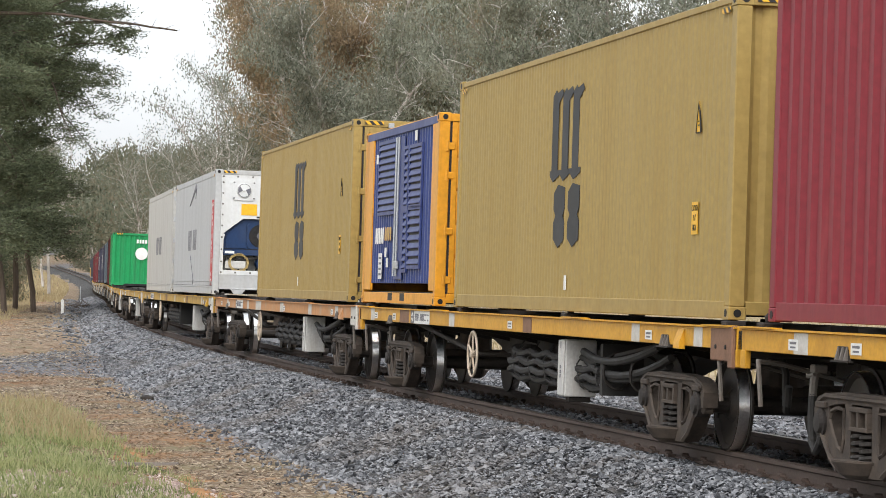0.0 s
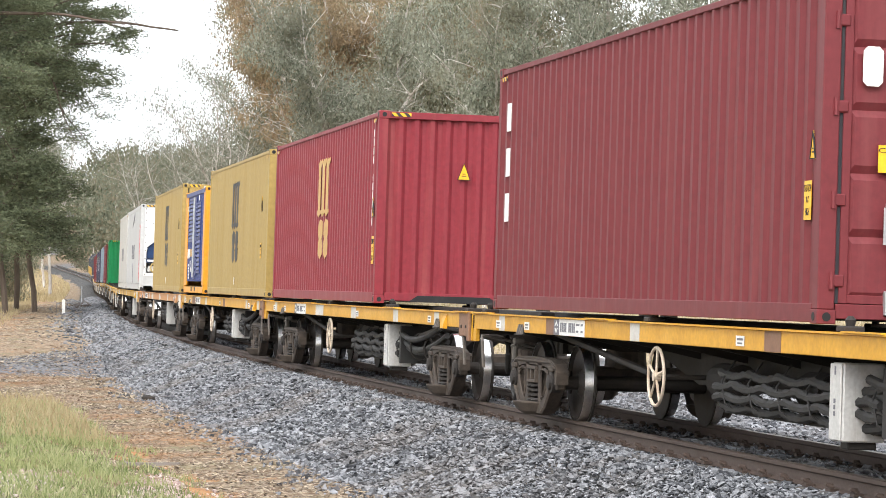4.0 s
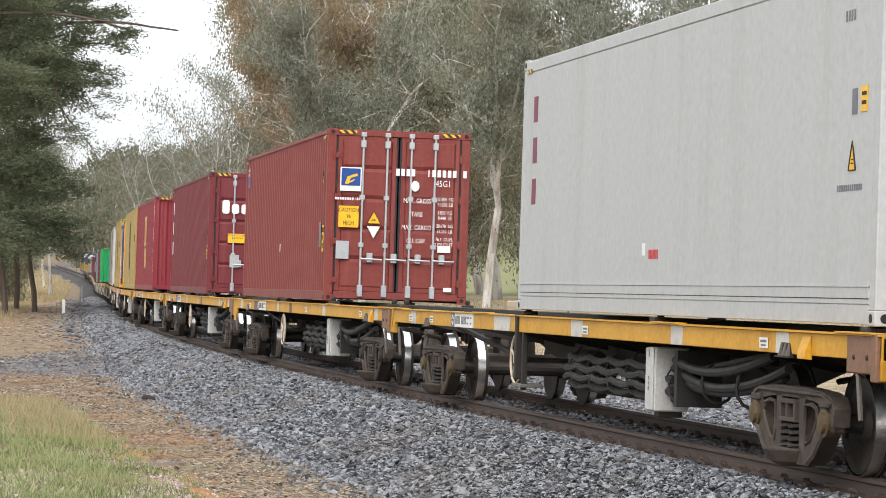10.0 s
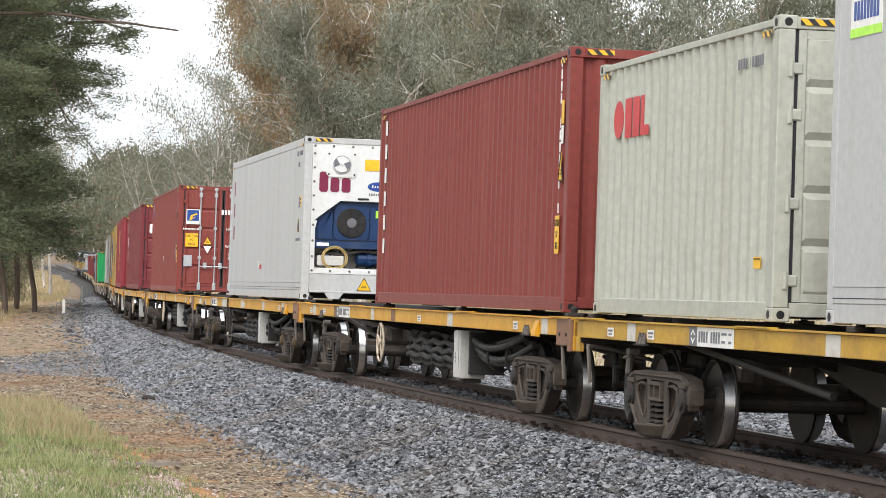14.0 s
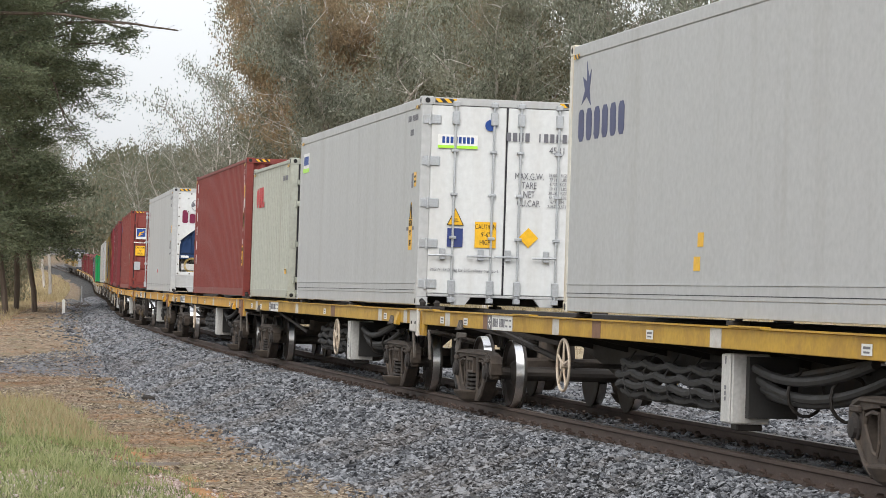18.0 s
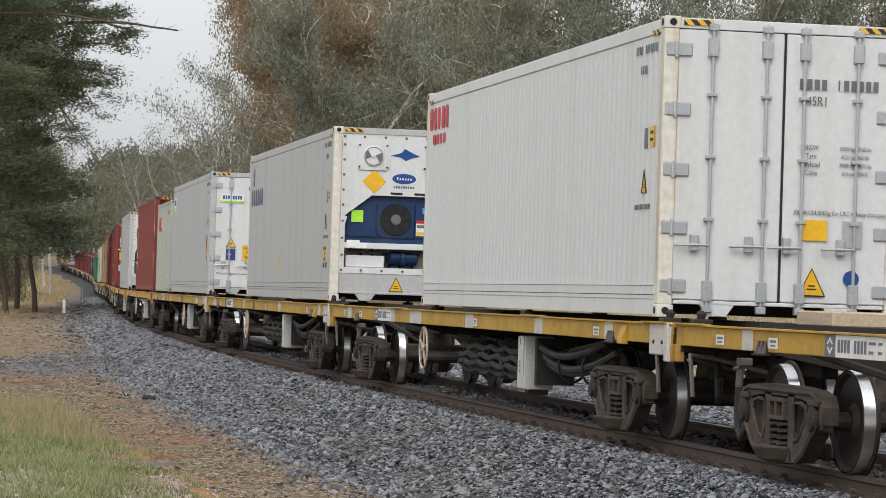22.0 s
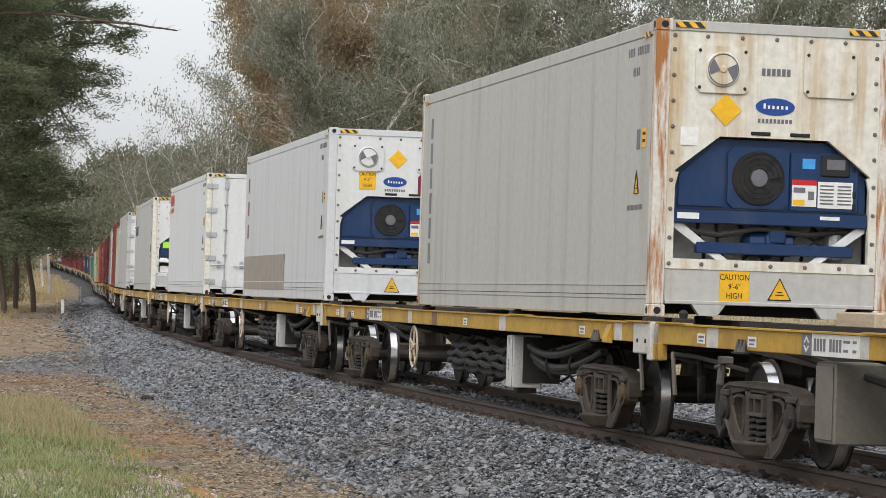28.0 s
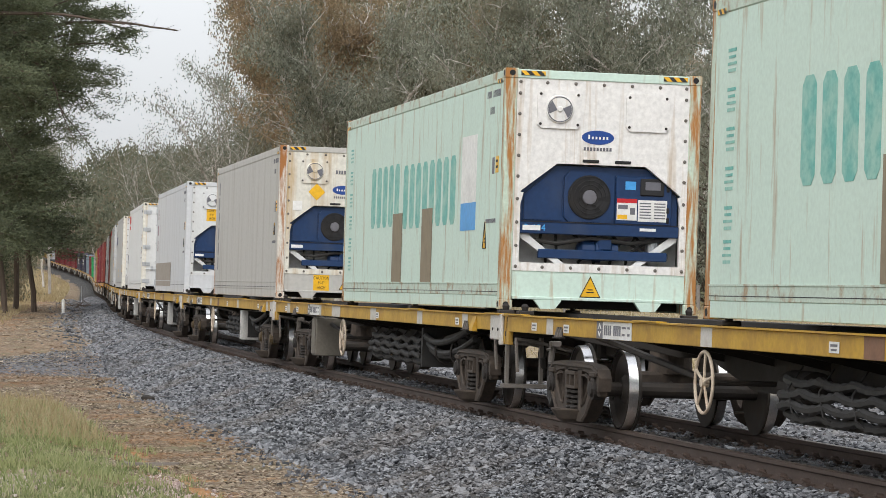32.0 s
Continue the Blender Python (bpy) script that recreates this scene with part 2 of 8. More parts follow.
def chequer_tape():
    """Black and yellow slanting warning tape."""
    m, nt, bsdf, out = nodes_of("black_yellow_warning_tape")
    v = coords(nt)
    w = nt.nodes.new("ShaderNodeTexWave")
    w.wave_type, w.bands_direction, w.wave_profile = "BANDS", "DIAGONAL", "SAW"
    w.inputs["Scale"].default_value = 5.0
    nt.links.new(v, w.inputs["Vector"])
    col = mix_of(nt, ramp_of(nt, w.outputs["Fac"], 0.49, 0.51), (0.75, 0.42, 0.02), (0.02, 0.02, 0.02))
    nt.links.new(col, bsdf.inputs["Base Color"])
    bsdf.inputs["Roughness"].default_value = 0.5
    return m


TAPE = chequer_tape()


def ground_material():
    m, nt, bsdf, out = nodes_of("dry_earth_and_litter")
    v = coords(nt)
    fine, mid, big = noise_of(nt, v, 9.0, 6, 0.7), noise_of(nt, v, 1.3, 6, 0.65), noise_of(nt, v, 0.25, 4)
    chips = nt.nodes.new("ShaderNodeTexVoronoi")
    chips.inputs["Scale"].default_value = 16.0
    nt.links.new(v, chips.inputs["Vector"])
    litter = mix_of(nt, ramp_of(nt, mid, 0.4, 0.62), (0.165, 0.112, 0.072), (0.29, 0.205, 0.13))
    litter = mix_of(nt, ramp_of(nt, fine, 0.45, 0.7), litter, (0.42, 0.36, 0.28))
    litter = mix_of(nt, ramp_of(nt, fine, 0.5, 0.3), litter, (0.13, 0.09, 0.065))

    def zone(name, lo=0.35, hi=0.65, noise=mid):
        a = nt.nodes.new("ShaderNodeAttribute")
        a.attribute_name = name
        s = nt.nodes.new("ShaderNodeMath")
        s.operation = "ADD"
        nt.links.new(a.outputs["Fac"], s.inputs[0])
        nt.links.new(ramp_of(nt, noise, 0.3, 0.7, -0.35, 0.35), s.inputs[1])
        return ramp_of(nt, s.outputs[0], lo, hi)

    orange = mix_of(nt, ramp_of(nt, fine, 0.35, 0.65), (0.36, 0.17, 0.065), (0.46, 0.28, 0.15))
    weeds = noise_of(nt, v, 0.75, 5, 0.7)
    litter = mix_of(nt, ramp_of(nt, weeds, 0.52, 0.66, 0, 0.75), litter, (0.20, 0.19, 0.105))
    litter = mix_of(nt, ramp_of(nt, noise_of(nt, v, 3.2, 5, 0.7), 0.56, 0.70, 0, 0.8), litter, (0.10, 0.072, 0.05))
    col = mix_of(nt, zone("earth"), litter, orange)
    straw = mix_of(nt, ramp_of(nt, big, 0.35, 0.65), (0.36, 0.285, 0.18), (0.28, 0.22, 0.135))
    straw = mix_of(nt, ramp_of(nt, fine, 0.4, 0.7), straw, (0.50, 0.43, 0.29))
    col = mix_of(nt, zone("straw"), col, straw)
    green = mix_of(nt, ramp_of(nt, fine, 0.35, 0.65), (0.145, 0.16, 0.07), (0.27, 0.265, 0.145))
    col = mix_of(nt, zone("grass"), col, green)
    stone = mix_of(nt, ramp_of(nt, chips.outputs["Color"], 0.2, 0.8), (0.09, 0.09, 0.095), (0.23, 0.23, 0.24))
    col = mix_of(nt, zone("gravel", 0.3, 0.75, fine), col, stone)
    nt.links.new(col, bsdf.inputs["Base Color"])
    bsdf.inputs["Roughness"].default_value = 0.95
    bsdf.inputs["Specular IOR Level"].default_value = 0.15
    bump_of(nt, bsdf, fine, 0.8, 0.06)
    return m


def stone_material(name, dark, light, warm):
    m, nt, bsdf, out = nodes_of(name)
    g = nt.nodes.new("ShaderNodeNewGeometry")
    v = coords(nt)
    n = noise_of(nt, v, 25.0, 3)
    col = mix_of(nt, g.outputs["Random Per Island"], dark, light)
    col = mix_of(nt, ramp_of(nt, noise_of(nt, v, 0.6, 4), 0.48, 0.7, 0, 0.55), col, warm)
    col = mix_of(nt, 1.0, col, shade_of(nt, n, 0.8, 1.15), "MULTIPLY")
    nt.links.new(col, bsdf.inputs["Base Color"])
    bsdf.inputs["Roughness"].default_value = 0.8
    bsdf.inputs["Specular IOR Level"].default_value = 0.3
    return m


def bed_material():
    m, nt, bsdf, out = nodes_of("packed_ballast")
    v = coords(nt)
    c = nt.nodes.new("ShaderNodeTexVoronoi")
    c.inputs["Scale"].default_value = 15.0
    nt.links.new(v, c.inputs["Vector"])
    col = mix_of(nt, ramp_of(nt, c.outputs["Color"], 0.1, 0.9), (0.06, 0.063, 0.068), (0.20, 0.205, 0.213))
    # shade between stones put into the colour: dark away from each cell's middle
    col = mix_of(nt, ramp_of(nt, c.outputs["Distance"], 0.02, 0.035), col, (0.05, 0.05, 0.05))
    col = mix_of(nt, ramp_of(nt, noise_of(nt, v, 0.7, 4), 0.5, 0.7, 0, 0.5), col, (0.2, 0.17, 0.14))
    nt.links.new(col, bsdf.inputs["Base Color"])
    bsdf.inputs["Roughness"].default_value = 0.9
    bump_of(nt, bsdf, c.outputs["Distance"], 1.0, 0.05)
    return m


def leaf_material(name, a, b, c):
    """Leaves: three tones, by tree and by leaf, with some light through them."""
    m, nt, bsdf, out = nodes_of(name)
    g = nt.nodes.new("ShaderNodeNewGeometry")
    oi = nt.nodes.new("ShaderNodeObjectInfo")
    v = coords(nt)
    patch = noise_of(nt, v, 0.33, 3)
    col = mix_of(nt, ramp_of(nt, g.outputs["Random Per Island"], 0.0, 1.0), a, b)
    col = mix_of(nt, ramp_of(nt, patch, 0.45, 0.62, 0, 0.8), col, c)
    col = mix_of(nt, 1.0, col, shade_of(nt, ramp_of(nt, oi.outputs["Random"], 0, 1, 0.3, 0.7), 0.85, 1.15), "MULTIPLY")
    nt.links.new(col, bsdf.inputs["Base Color"])
    bsdf.inputs["Roughness"].default_value = 0.6
    bsdf.inputs["Specular IOR Level"].default_value = 0.3
    tr = nt.nodes.new("ShaderNodeBsdfTranslucent")
    nt.links.new(col, tr.inputs["Color"])
    mx = nt.nodes.new("ShaderNodeMixShader")
    mx.inputs[0].default_value = 0.4
    nt.links.new(bsdf.outputs[0], mx.inputs[1])
    nt.links.new(tr.outputs[0], mx.inputs[2])
    nt.links.new(mx.outputs[0], out.inputs[0])
    return m


GROUND = ground_material()
BED = bed_material()
STONES = stone_material("blue_grey_ballast_stone", (0.035, 0.038, 0.045), (0.30, 0.31, 0.33), (0.18, 0.155, 0.135))
PEBBLES = leaf_material("pinkish_pebbles", (0.36, 0.27, 0.25), (0.72, 0.66, 0.63), (0.5, 0.36, 0.34))
LEAF_OLIVE = leaf_material("olive_gum_leaves", (0.085, 0.09, 0.052), (0.335, 0.33, 0.235), (0.24, 0.195, 0.125))
LEAF_GREY = leaf_material("grey_green_gum_leaves", (0.10, 0.112, 0.08), (0.36, 0.375, 0.30), (0.225, 0.215, 0.155))
LEAF_RUST = leaf_material("browned_gum_leaves", (0.19, 0.135, 0.08), (0.42, 0.31, 0.195), (0.25, 0.21, 0.125))
LEAF_DARK = leaf_material("dark_green_foliage", (0.05, 0.064, 0.038), (0.20, 0.225, 0.135), (0.12, 0.14, 0.08))
LEAF_FAR = leaf_material("far_wood_leaves", (0.085, 0.10, 0.065), (0.215, 0.225, 0.16), (0.19, 0.155, 0.10))
BARK_PALE = surface("pale_gum_bark", (0.56, 0.53, 0.49), 0.8, grime=(0.22, 0.17, 0.135), dirt=0.8, size=1.5, streak=(1, 1, 0.3), bump=0.4, dist=0.02, patch=(0.44, 0.6))
BARK_WHITE = surface("smooth_white_gum_bark", (0.46, 0.44, 0.41), 0.7, grime=(0.22, 0.17, 0.135), dirt=0.8, size=0.8, streak=(1, 1, 0.25), bump=0.3, dist=0.02, patch=(0.5, 0.64))
BARK_DARK = surface("dark_stringy_bark", (0.095, 0.072, 0.055), 0.9, grime=(0.2, 0.16, 0.13), dirt=0.5, size=0.8, streak=(2, 2, 0.2), bump=0.8, dist=0.03)
POST_WOOD = surface("weathered_grey_post", (0.22, 0.20, 0.18), 0.9, size=0.5, streak=(2, 2, 0.2), bump=0.5)
# ---------------------------------------------------------------- mesh making
class Geo:
    """Vertices and faces of one part."""

    def __init__(self):
        self.v, self.f = [], []

    def add(self, verts, faces):
        n = len(self.v)
        self.v.extend(tuple(p) for p in verts)
        self.f.extend(tuple(i + n for i in f) for f in faces)
        return self

    def box(self, x0, x1, y0, y1, z0, z1, b=0.0):
        if b <= 0:
            vs = [(x, y, z) for x in (x0, x1) for y in (y0, y1) for z in (z0, z1)]
            return self.add(vs, [(0, 1, 3, 2), (4, 6, 7, 5), (0, 4, 5, 1), (2, 3, 7, 6), (0, 2, 6, 4), (1, 5, 7, 3)])
        b = min(b, (x1 - x0) / 2.1, (y1 - y0) / 2.1, (z1 - z0) / 2.1)
        bm = bmesh.new()
        bmesh.ops.create_cube(bm, size=1)
        for p in bm.verts:
            p.co = ((x0 + x1) / 2 + p.co.x * (x1 - x0), (y0 + y1) / 2 + p.co.y * (y1 - y0), (z0 + z1) / 2 + p.co.z * (z1 - z0))
        bmesh.ops.bevel(bm, geom=bm.edges[:], offset=b, segments=1, affect="EDGES")
        bm.verts.index_update()
        self.add([p.co for p in bm.verts], [tuple(q.index for q in f.verts) for f in bm.faces])
        bm.free()
        return self

    def prism(self, poly, axis, a, b):
        """A flat outline (two coordinates) drawn out along axis from a to b."""
        n = len(poly)
        put = {"x": lambda p, q, w: (w, p, q), "y": lambda p, q, w: (p, w, q), "z": lambda p, q, w: (p, q, w)}[axis]
        vs = [put(p, q, w) for w in (a, b) for p, q in poly]
        return self.add(vs, [tuple(range(n))[::-1], tuple(range(n, 2 * n))] + [(i, (i + 1) % n, n + (i + 1) % n, n + i) for i in range(n)])

    def tube(self, pts, r, n=8, closed=False, caps=True):
        pts = [Vector(p) for p in pts]
        rs = r if isinstance(r, (list, tuple)) else [r] * len(pts)
        m = len(pts)
        vs, fs = [], []
        side = None
        for i, p in enumerate(pts):
            a = pts[(i - 1) % m] if (closed or i) else p
            b = pts[(i + 1) % m] if (closed or i < m - 1) else p
            d = (b - a).normalized()
            if side is None:
                side = d.orthogonal().normalized()
            side = (side - d * side.dot(d)).normalized()
            up = d.cross(side)
            vs += [p + (side * math.cos(2 * math.pi * k / n) + up * math.sin(2 * math.pi * k / n)) * rs[i] for k in range(n)]
        for i in range(m if closed else m - 1):
            j = (i + 1) % m
            fs += [(i * n + k, i * n + (k + 1) % n, j * n + (k + 1) % n, j * n + k) for k in range(n)]
        if caps and not closed:
            fs += [tuple(range(n))[::-1], tuple(range((m - 1) * n, m * n))]
        return self.add(vs, fs)

    def lathe(self, profile, n=24, origin=(0, 0, 0), axis="y", caps=True):
        """Spins (along, radius) pairs round axis."""
        o = Vector(origin)
        vs, fs = [], []
        for h, r in profile:
            for k in range(n):
                c, s = r * math.cos(2 * math.pi * k / n), r * math.sin(2 * math.pi * k / n)
                vs.append(o + (Vector((c, h, s)) if axis == "y" else Vector((h, c, s)) if axis == "x" else Vector((c, s, h))))
        for i in range(len(profile) - 1):
            fs += [(i * n + k, i * n + (k + 1) % n, (i + 1) * n + (k + 1) % n, (i + 1) * n + k) for k in range(n)]
        if caps:
            fs += [tuple(range(n))[::-1], tuple(range((len(profile) - 1) * n, len(profile) * n))]
        return self.add(vs, fs)

    def ribbed(self, a0, a1, z0, z1, depth, pitch, flip, put):
        """A corrugated sheet: trapeze ribs along a, upright, put(a, out, z) gives the point; it has a flat back."""
        count = max(1, round((a1 - a0) / pitch))
        step = (a1 - a0) / count
        prof = []
        for i in range(count):
            s = a0 + i * step
            prof += [(s, 0.0), (s + 0.26 * step, 0.0), (s + 0.5 * step, -depth), (s + 0.76 * step, -depth)]
        prof.append((a1, 0.0))
        m = len(prof)
        vs = [put(a, o, z) for z in (z0, z1) for a, o in prof] + [put(a, -depth - 0.01, z) for z in (z0, z1) for a in (a0, a1)]
        fs = [(i, i + 1, m + i + 1, m + i) for i in range(m - 1)] + [(2 * m, 2 * m + 2, 2 * m + 3, 2 * m + 1)]
        fs += [tuple(range(m)) + (2 * m + 1, 2 * m), tuple(range(m, 2 * m)) + (2 * m + 3, 2 * m + 2)]
        if flip:
            fs = [f[::-1] for f in fs]
        return self.add(vs, fs)

    def mesh(self, name, mat, smooth=True):
        me = bpy.data.meshes.new(name)
        me.from_pydata(self.v, [], self.f)
        me.materials.append(mat)
        if smooth:
            me.polygons.foreach_set("use_smooth", [True] * len(me.polygons))
            me.set_sharp_from_angle(angle=radians(22))
        return me


def part(name, geo, mat, parent, label=""):
    """One mesh under a thing or under a part."""
    ob = new(name, geo.mesh(name, mat))
    ob.parent = parent
    return tagged(ob, label)


def thing(name, label, category, group="", kind=""):
    return tagged(new(name), label, category, group, kind)


def solid(name, geo, mat, label, category, group="", kind=""):
    return tagged(new(name, geo.mesh(name, mat)), label, category, group, kind)


def on_side(x, y, z):
    """Where a sign lies on a vehicle's left flank: read from outside."""
    return Matrix(((-1, 0, 0, x), (0, 0, 1, y), (0, 1, 0, z), (0, 0, 0, 1)))


def on_rear(x, y, z):
    """The same on its rear end."""
    return Matrix(((0, 0, -1, x), (-1, 0, 0, y), (0, 1, 0, z), (0, 0, 0, 1)))


WORDS = {}


def lettering(words, size, m, mat, parent, squeeze=1.0, name="lettering", upright=False):
    key = (words, size, mat.name, squeeze, upright)
    if key not in WORDS:
        cu = bpy.data.curves.new("words", "FONT")
        cu.body, cu.size, cu.align_x, cu.align_y, cu.resolution_u = words, size, "CENTER", "CENTER", 2
        cu.extrude = 0.001
        if upright:
            cu.space_line = 0.85
        ob = bpy.data.objects.new("words", cu)
        scene.collection.objects.link(ob)
        me = bpy.data.meshes.new_from_object(ob)
        bpy.data.objects.remove(ob)
        bpy.data.curves.remove(cu)
        me.transform(Matrix.Diagonal((squeeze, 1, 1, 1)))
        me.materials.clear()
        me.materials.append(mat)
        WORDS[key] = me
    ob = new(name, WORDS[key])
    ob.parent = parent
    ob.matrix_basis = m
    return ob


def plate(name, w, h, m, mat, parent, label="", thick=0.004):
    ob = part(name, Geo().box(-w / 2, w / 2, -h / 2, h / 2, 0, thick), mat, parent, label)
    ob.matrix_basis = m
    return ob


def marks(rows, m, mat, parent, name="marking", label=""):
    """Plain bars: (x, y, width, height) about the middle."""
    g = Geo()
    for x, y, w, h in rows:
        g.box(x - w / 2, x + w / 2, y - h / 2, y + h / 2, 0, 0.003)
    ob = part(name, g, mat, parent, label)
    if len(rows) > 1:
        tagged(ob, label, kind="stuff")
    ob.matrix_basis = m
    return ob


def triangle_sign(w, h, m, parent):
    ob = part("warning_triangle", Geo().prism([(-w / 2, -h / 2), (w / 2, -h / 2), (0, h / 2)], "z", 0, 0.004), SIGN_YELLOW, parent, "yellow warning triangle")
    ob.matrix_basis = m
    rim = part("triangle_rim", Geo().tube([(-w * 0.47, -h * 0.47, 0.004), (w * 0.47, -h * 0.47, 0.004), (0, h * 0.46, 0.004)], 0.009, 4, closed=True), BLACK, ob)
    mark = part("warning_bars", Geo().box(-w * 0.18, w * 0.18, -h * 0.28, -h * 0.23, 0.005, 0.006).box(-w * 0.12, w * 0.12, -h * 0.16, -h * 0.11, 0.005, 0.006)
                .box(-w * 0.5, w * 0.5, -h * 0.5, -h * 0.46, 0.005, 0.006), BLACK, ob)
    return ob
# ---------------------------------------------------------------- ground, track
def lateral_of(x, y):
    """How far to the right of the line the points lie (arrays), and how far along."""
    s = np.interp(y, LINE_Y, LINE_S)
    th = np.interp(s, LINE_S, LINE_T)
    return (x - np.interp(s, LINE_S, LINE_X)) * np.cos(th), s


def bumps(x, y, scale, seed):
    r = np.random.RandomState(seed)
    out = np.zeros_like(x)
    for k in range(6):
        a, ph, f = r.uniform(0, 2 * math.pi), r.uniform(0, 6), r.uniform(0.6, 1.7) / scale
        out += np.sin((x * math.cos(a) + y * math.sin(a)) * f * 2 * math.pi + ph)
    return out / 6


def smooth(a, b, v):
    q = np.clip((v - a) / (b - a), 0, 1)
    return q * q * (3 - 2 * q)


def ground_height(x, y):
    x, y = np.asarray(x, float), np.asarray(y, float)
    lat, s = lateral_of(x, y)
    base = np.interp(s, LINE_S, LINE_Z) - 0.62
    z = base + 0.035 * bumps(x, y, 4.0, 1) + 0.03 * bumps(x, y, 18.0, 2) * smooth(4, 10, np.abs(lat))
    # the grassy rise this side of the line
    z += (0.16 * smooth(-5.3, -5.65, lat + 0.15 * bumps(x, y, 2.5, 31)) + 0.12 * smooth(-5.6, -7.5, lat)) * smooth(56, 48, y)
    # the gravel ramp up to the rails
    z += 0.40 * smooth(-8.5, -2.6, lat) * smooth(5.5, 2.5, np.abs(y - 74)) * smooth(1.0, -1.0, lat)
    # under the ballast the earth lies lower
    z -= 0.15 * smooth(3.4, 2.8, np.abs(lat)) + 0.40 * smooth(2.6, 2.0, np.abs(lat)) * smooth(5.5, 2.5, np.abs(y - 74))
    # past the crossing the earth lies higher against the ballast
    z += 0.30 * smooth(-1.95, -2.45, lat) * smooth(84, 100, y)
    z += 0.6 * smooth(8, 26, lat)
    # the paddock climbing away beyond the line
    z += 0.13 * np.clip(lat - 44, 0, 200) * smooth(40, 60, lat) + 0.05 * np.clip(lat - 244, 0, 400)
    # the hill that closes the view, and rising land to the other side
    z += 22 * smooth(560, 900, y) * smooth(-330, -60, lat + 90) * (0.8 + 0.35 * bumps(x, y, 260.0, 5))
    z += 0.06 * np.clip(-lat - 30, 0, 300)
    return z


def ground_mesh():
    xs = np.concatenate([-np.geomspace(900, 60, 22), np.arange(-56, -16, 2.0), np.arange(-16, 12, 0.35), np.arange(12, 60, 2.0), np.geomspace(62, 900, 24)])
    ys = np.concatenate([-np.geomspace(500, 20, 14), np.arange(-16, 22, 3.0), np.arange(22, 60, 0.5), np.arange(60, 140, 1.0), np.arange(140, 420, 4.0), np.geomspace(424, 1600, 46)])
    gx, gy = np.meshgrid(xs, ys)
    gz = ground_height(gx, gy)
    lat, s = lateral_of(gx, gy)
    nx, ny = len(xs), len(ys)
    me = bpy.data.meshes.new("ground")
    idx = np.arange(nx * ny).reshape(ny, nx)
    faces = np.stack([idx[:-1, :-1], idx[:-1, 1:], idx[1:, 1:], idx[1:, :-1]], -1).reshape(-1, 4)
    me.from_pydata(np.stack([gx, gy, gz], -1).reshape(-1, 3).tolist(), [], faces.tolist())
    me.materials.append(GROUND)
    me.polygons.foreach_set("use_smooth", [True] * len(me.polygons))
    wob = 0.7 * bumps(gx, gy, 7.0, 8)
    left = -lat
    grass = smooth(5.5, 6.2, left + 0.5 * wob) * smooth(54, 47, gy) * smooth(18, 24, gy)
    grass = np.maximum(grass, (0.35 * smooth(10, 20, lat) + 0.4 * smooth(30, 42, lat)) * smooth(0.0, 60, gy) * smooth(640, 560, gy))
    straw = smooth(6.5, 9, left + wob) * smooth(60, 78, gy)
    straw = np.maximum(straw, smooth(7.0, 8.5, left) * smooth(34, 44, gy) * smooth(64, 50, gy) * 0.6)
    straw = np.maximum(straw, 0.55 * smooth(6.5, 9, lat))
    earth = np.maximum(smooth(3.4, 4.2, left + 0.5 * wob) * smooth(5.6, 5.2, left) * 0.55, smooth(4.95, 5.2, left) * smooth(5.85, 5.6, left) * smooth(44, 36, gy) * 1.5) * (0.25 + 0.75 * smooth(70, 30, gy)) * (0.55 + 0.6 * bumps(gx, gy, 3.0, 12))
    earth = np.maximum(earth, 0.5 * smooth(9, 6, left) * smooth(4, 6, left) * smooth(80, 120, gy))
    toe = 1.2 * smooth(84, 100, gy)
    gravel = smooth(-3.6, -3.2, lat + 0.25 * wob - toe) * smooth(9.5, 7.8, lat + 5.4 * smooth(110, 170, gy))
    earth = np.maximum(earth, smooth(9, 5, np.hypot(gx - 58, (gy - 400) * 0.4)))
    band = np.abs(gy - 73) + 1.0 * wob
    gravel = np.maximum(gravel, smooth(8.0, 5.0, band) * smooth(3, -3, lat) * 1.0)
    for name, arr in (("grass", grass), ("straw", straw), ("earth", earth), ("gravel", gravel)):
        at = me.attributes.new(name, "FLOAT", "POINT")
        at.data.foreach_set("value", np.clip(arr, 0, 1).astype(np.float32).ravel())
    return tagged(new("ground", me), "dry earth, leaf litter and patchy grass beside the railway", "ground", kind="structure")


ground_mesh()


def swept(sections, s0, s1, step, mat, name, closed=False):
    """A cross-section (left, up) drawn along the line."""
    ss = np.arange(s0, s1 + 0.01, step)
    g = Geo()
    n = len(sections)
    for s in ss:
        g.v.extend(tuple(on_line(float(s), l, u)) for l, u in sections)
    for i in range(len(ss) - 1):
        for k in range(n if closed else n - 1):
            j = (k + 1) % n
            g.f.append((i * n + k, (i + 1) * n + k, (i + 1) * n + j, i * n + j))
    return g


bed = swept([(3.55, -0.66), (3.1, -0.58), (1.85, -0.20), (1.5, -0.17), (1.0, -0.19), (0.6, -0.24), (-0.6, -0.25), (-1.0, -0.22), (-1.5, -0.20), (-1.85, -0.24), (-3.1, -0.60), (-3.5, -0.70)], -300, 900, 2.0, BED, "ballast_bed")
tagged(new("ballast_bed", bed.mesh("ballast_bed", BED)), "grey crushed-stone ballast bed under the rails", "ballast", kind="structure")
RAIL = [(0.036, 0.0), (0.036, -0.035), (0.009, -0.05), (0.009, -0.13), (0.07, -0.15), (0.07, -0.16), (-0.07, -0.16), (-0.07, -0.15), (-0.009, -0.13), (-0.009, -0.05), (-0.036, -0.035), (-0.036, 0.0)]
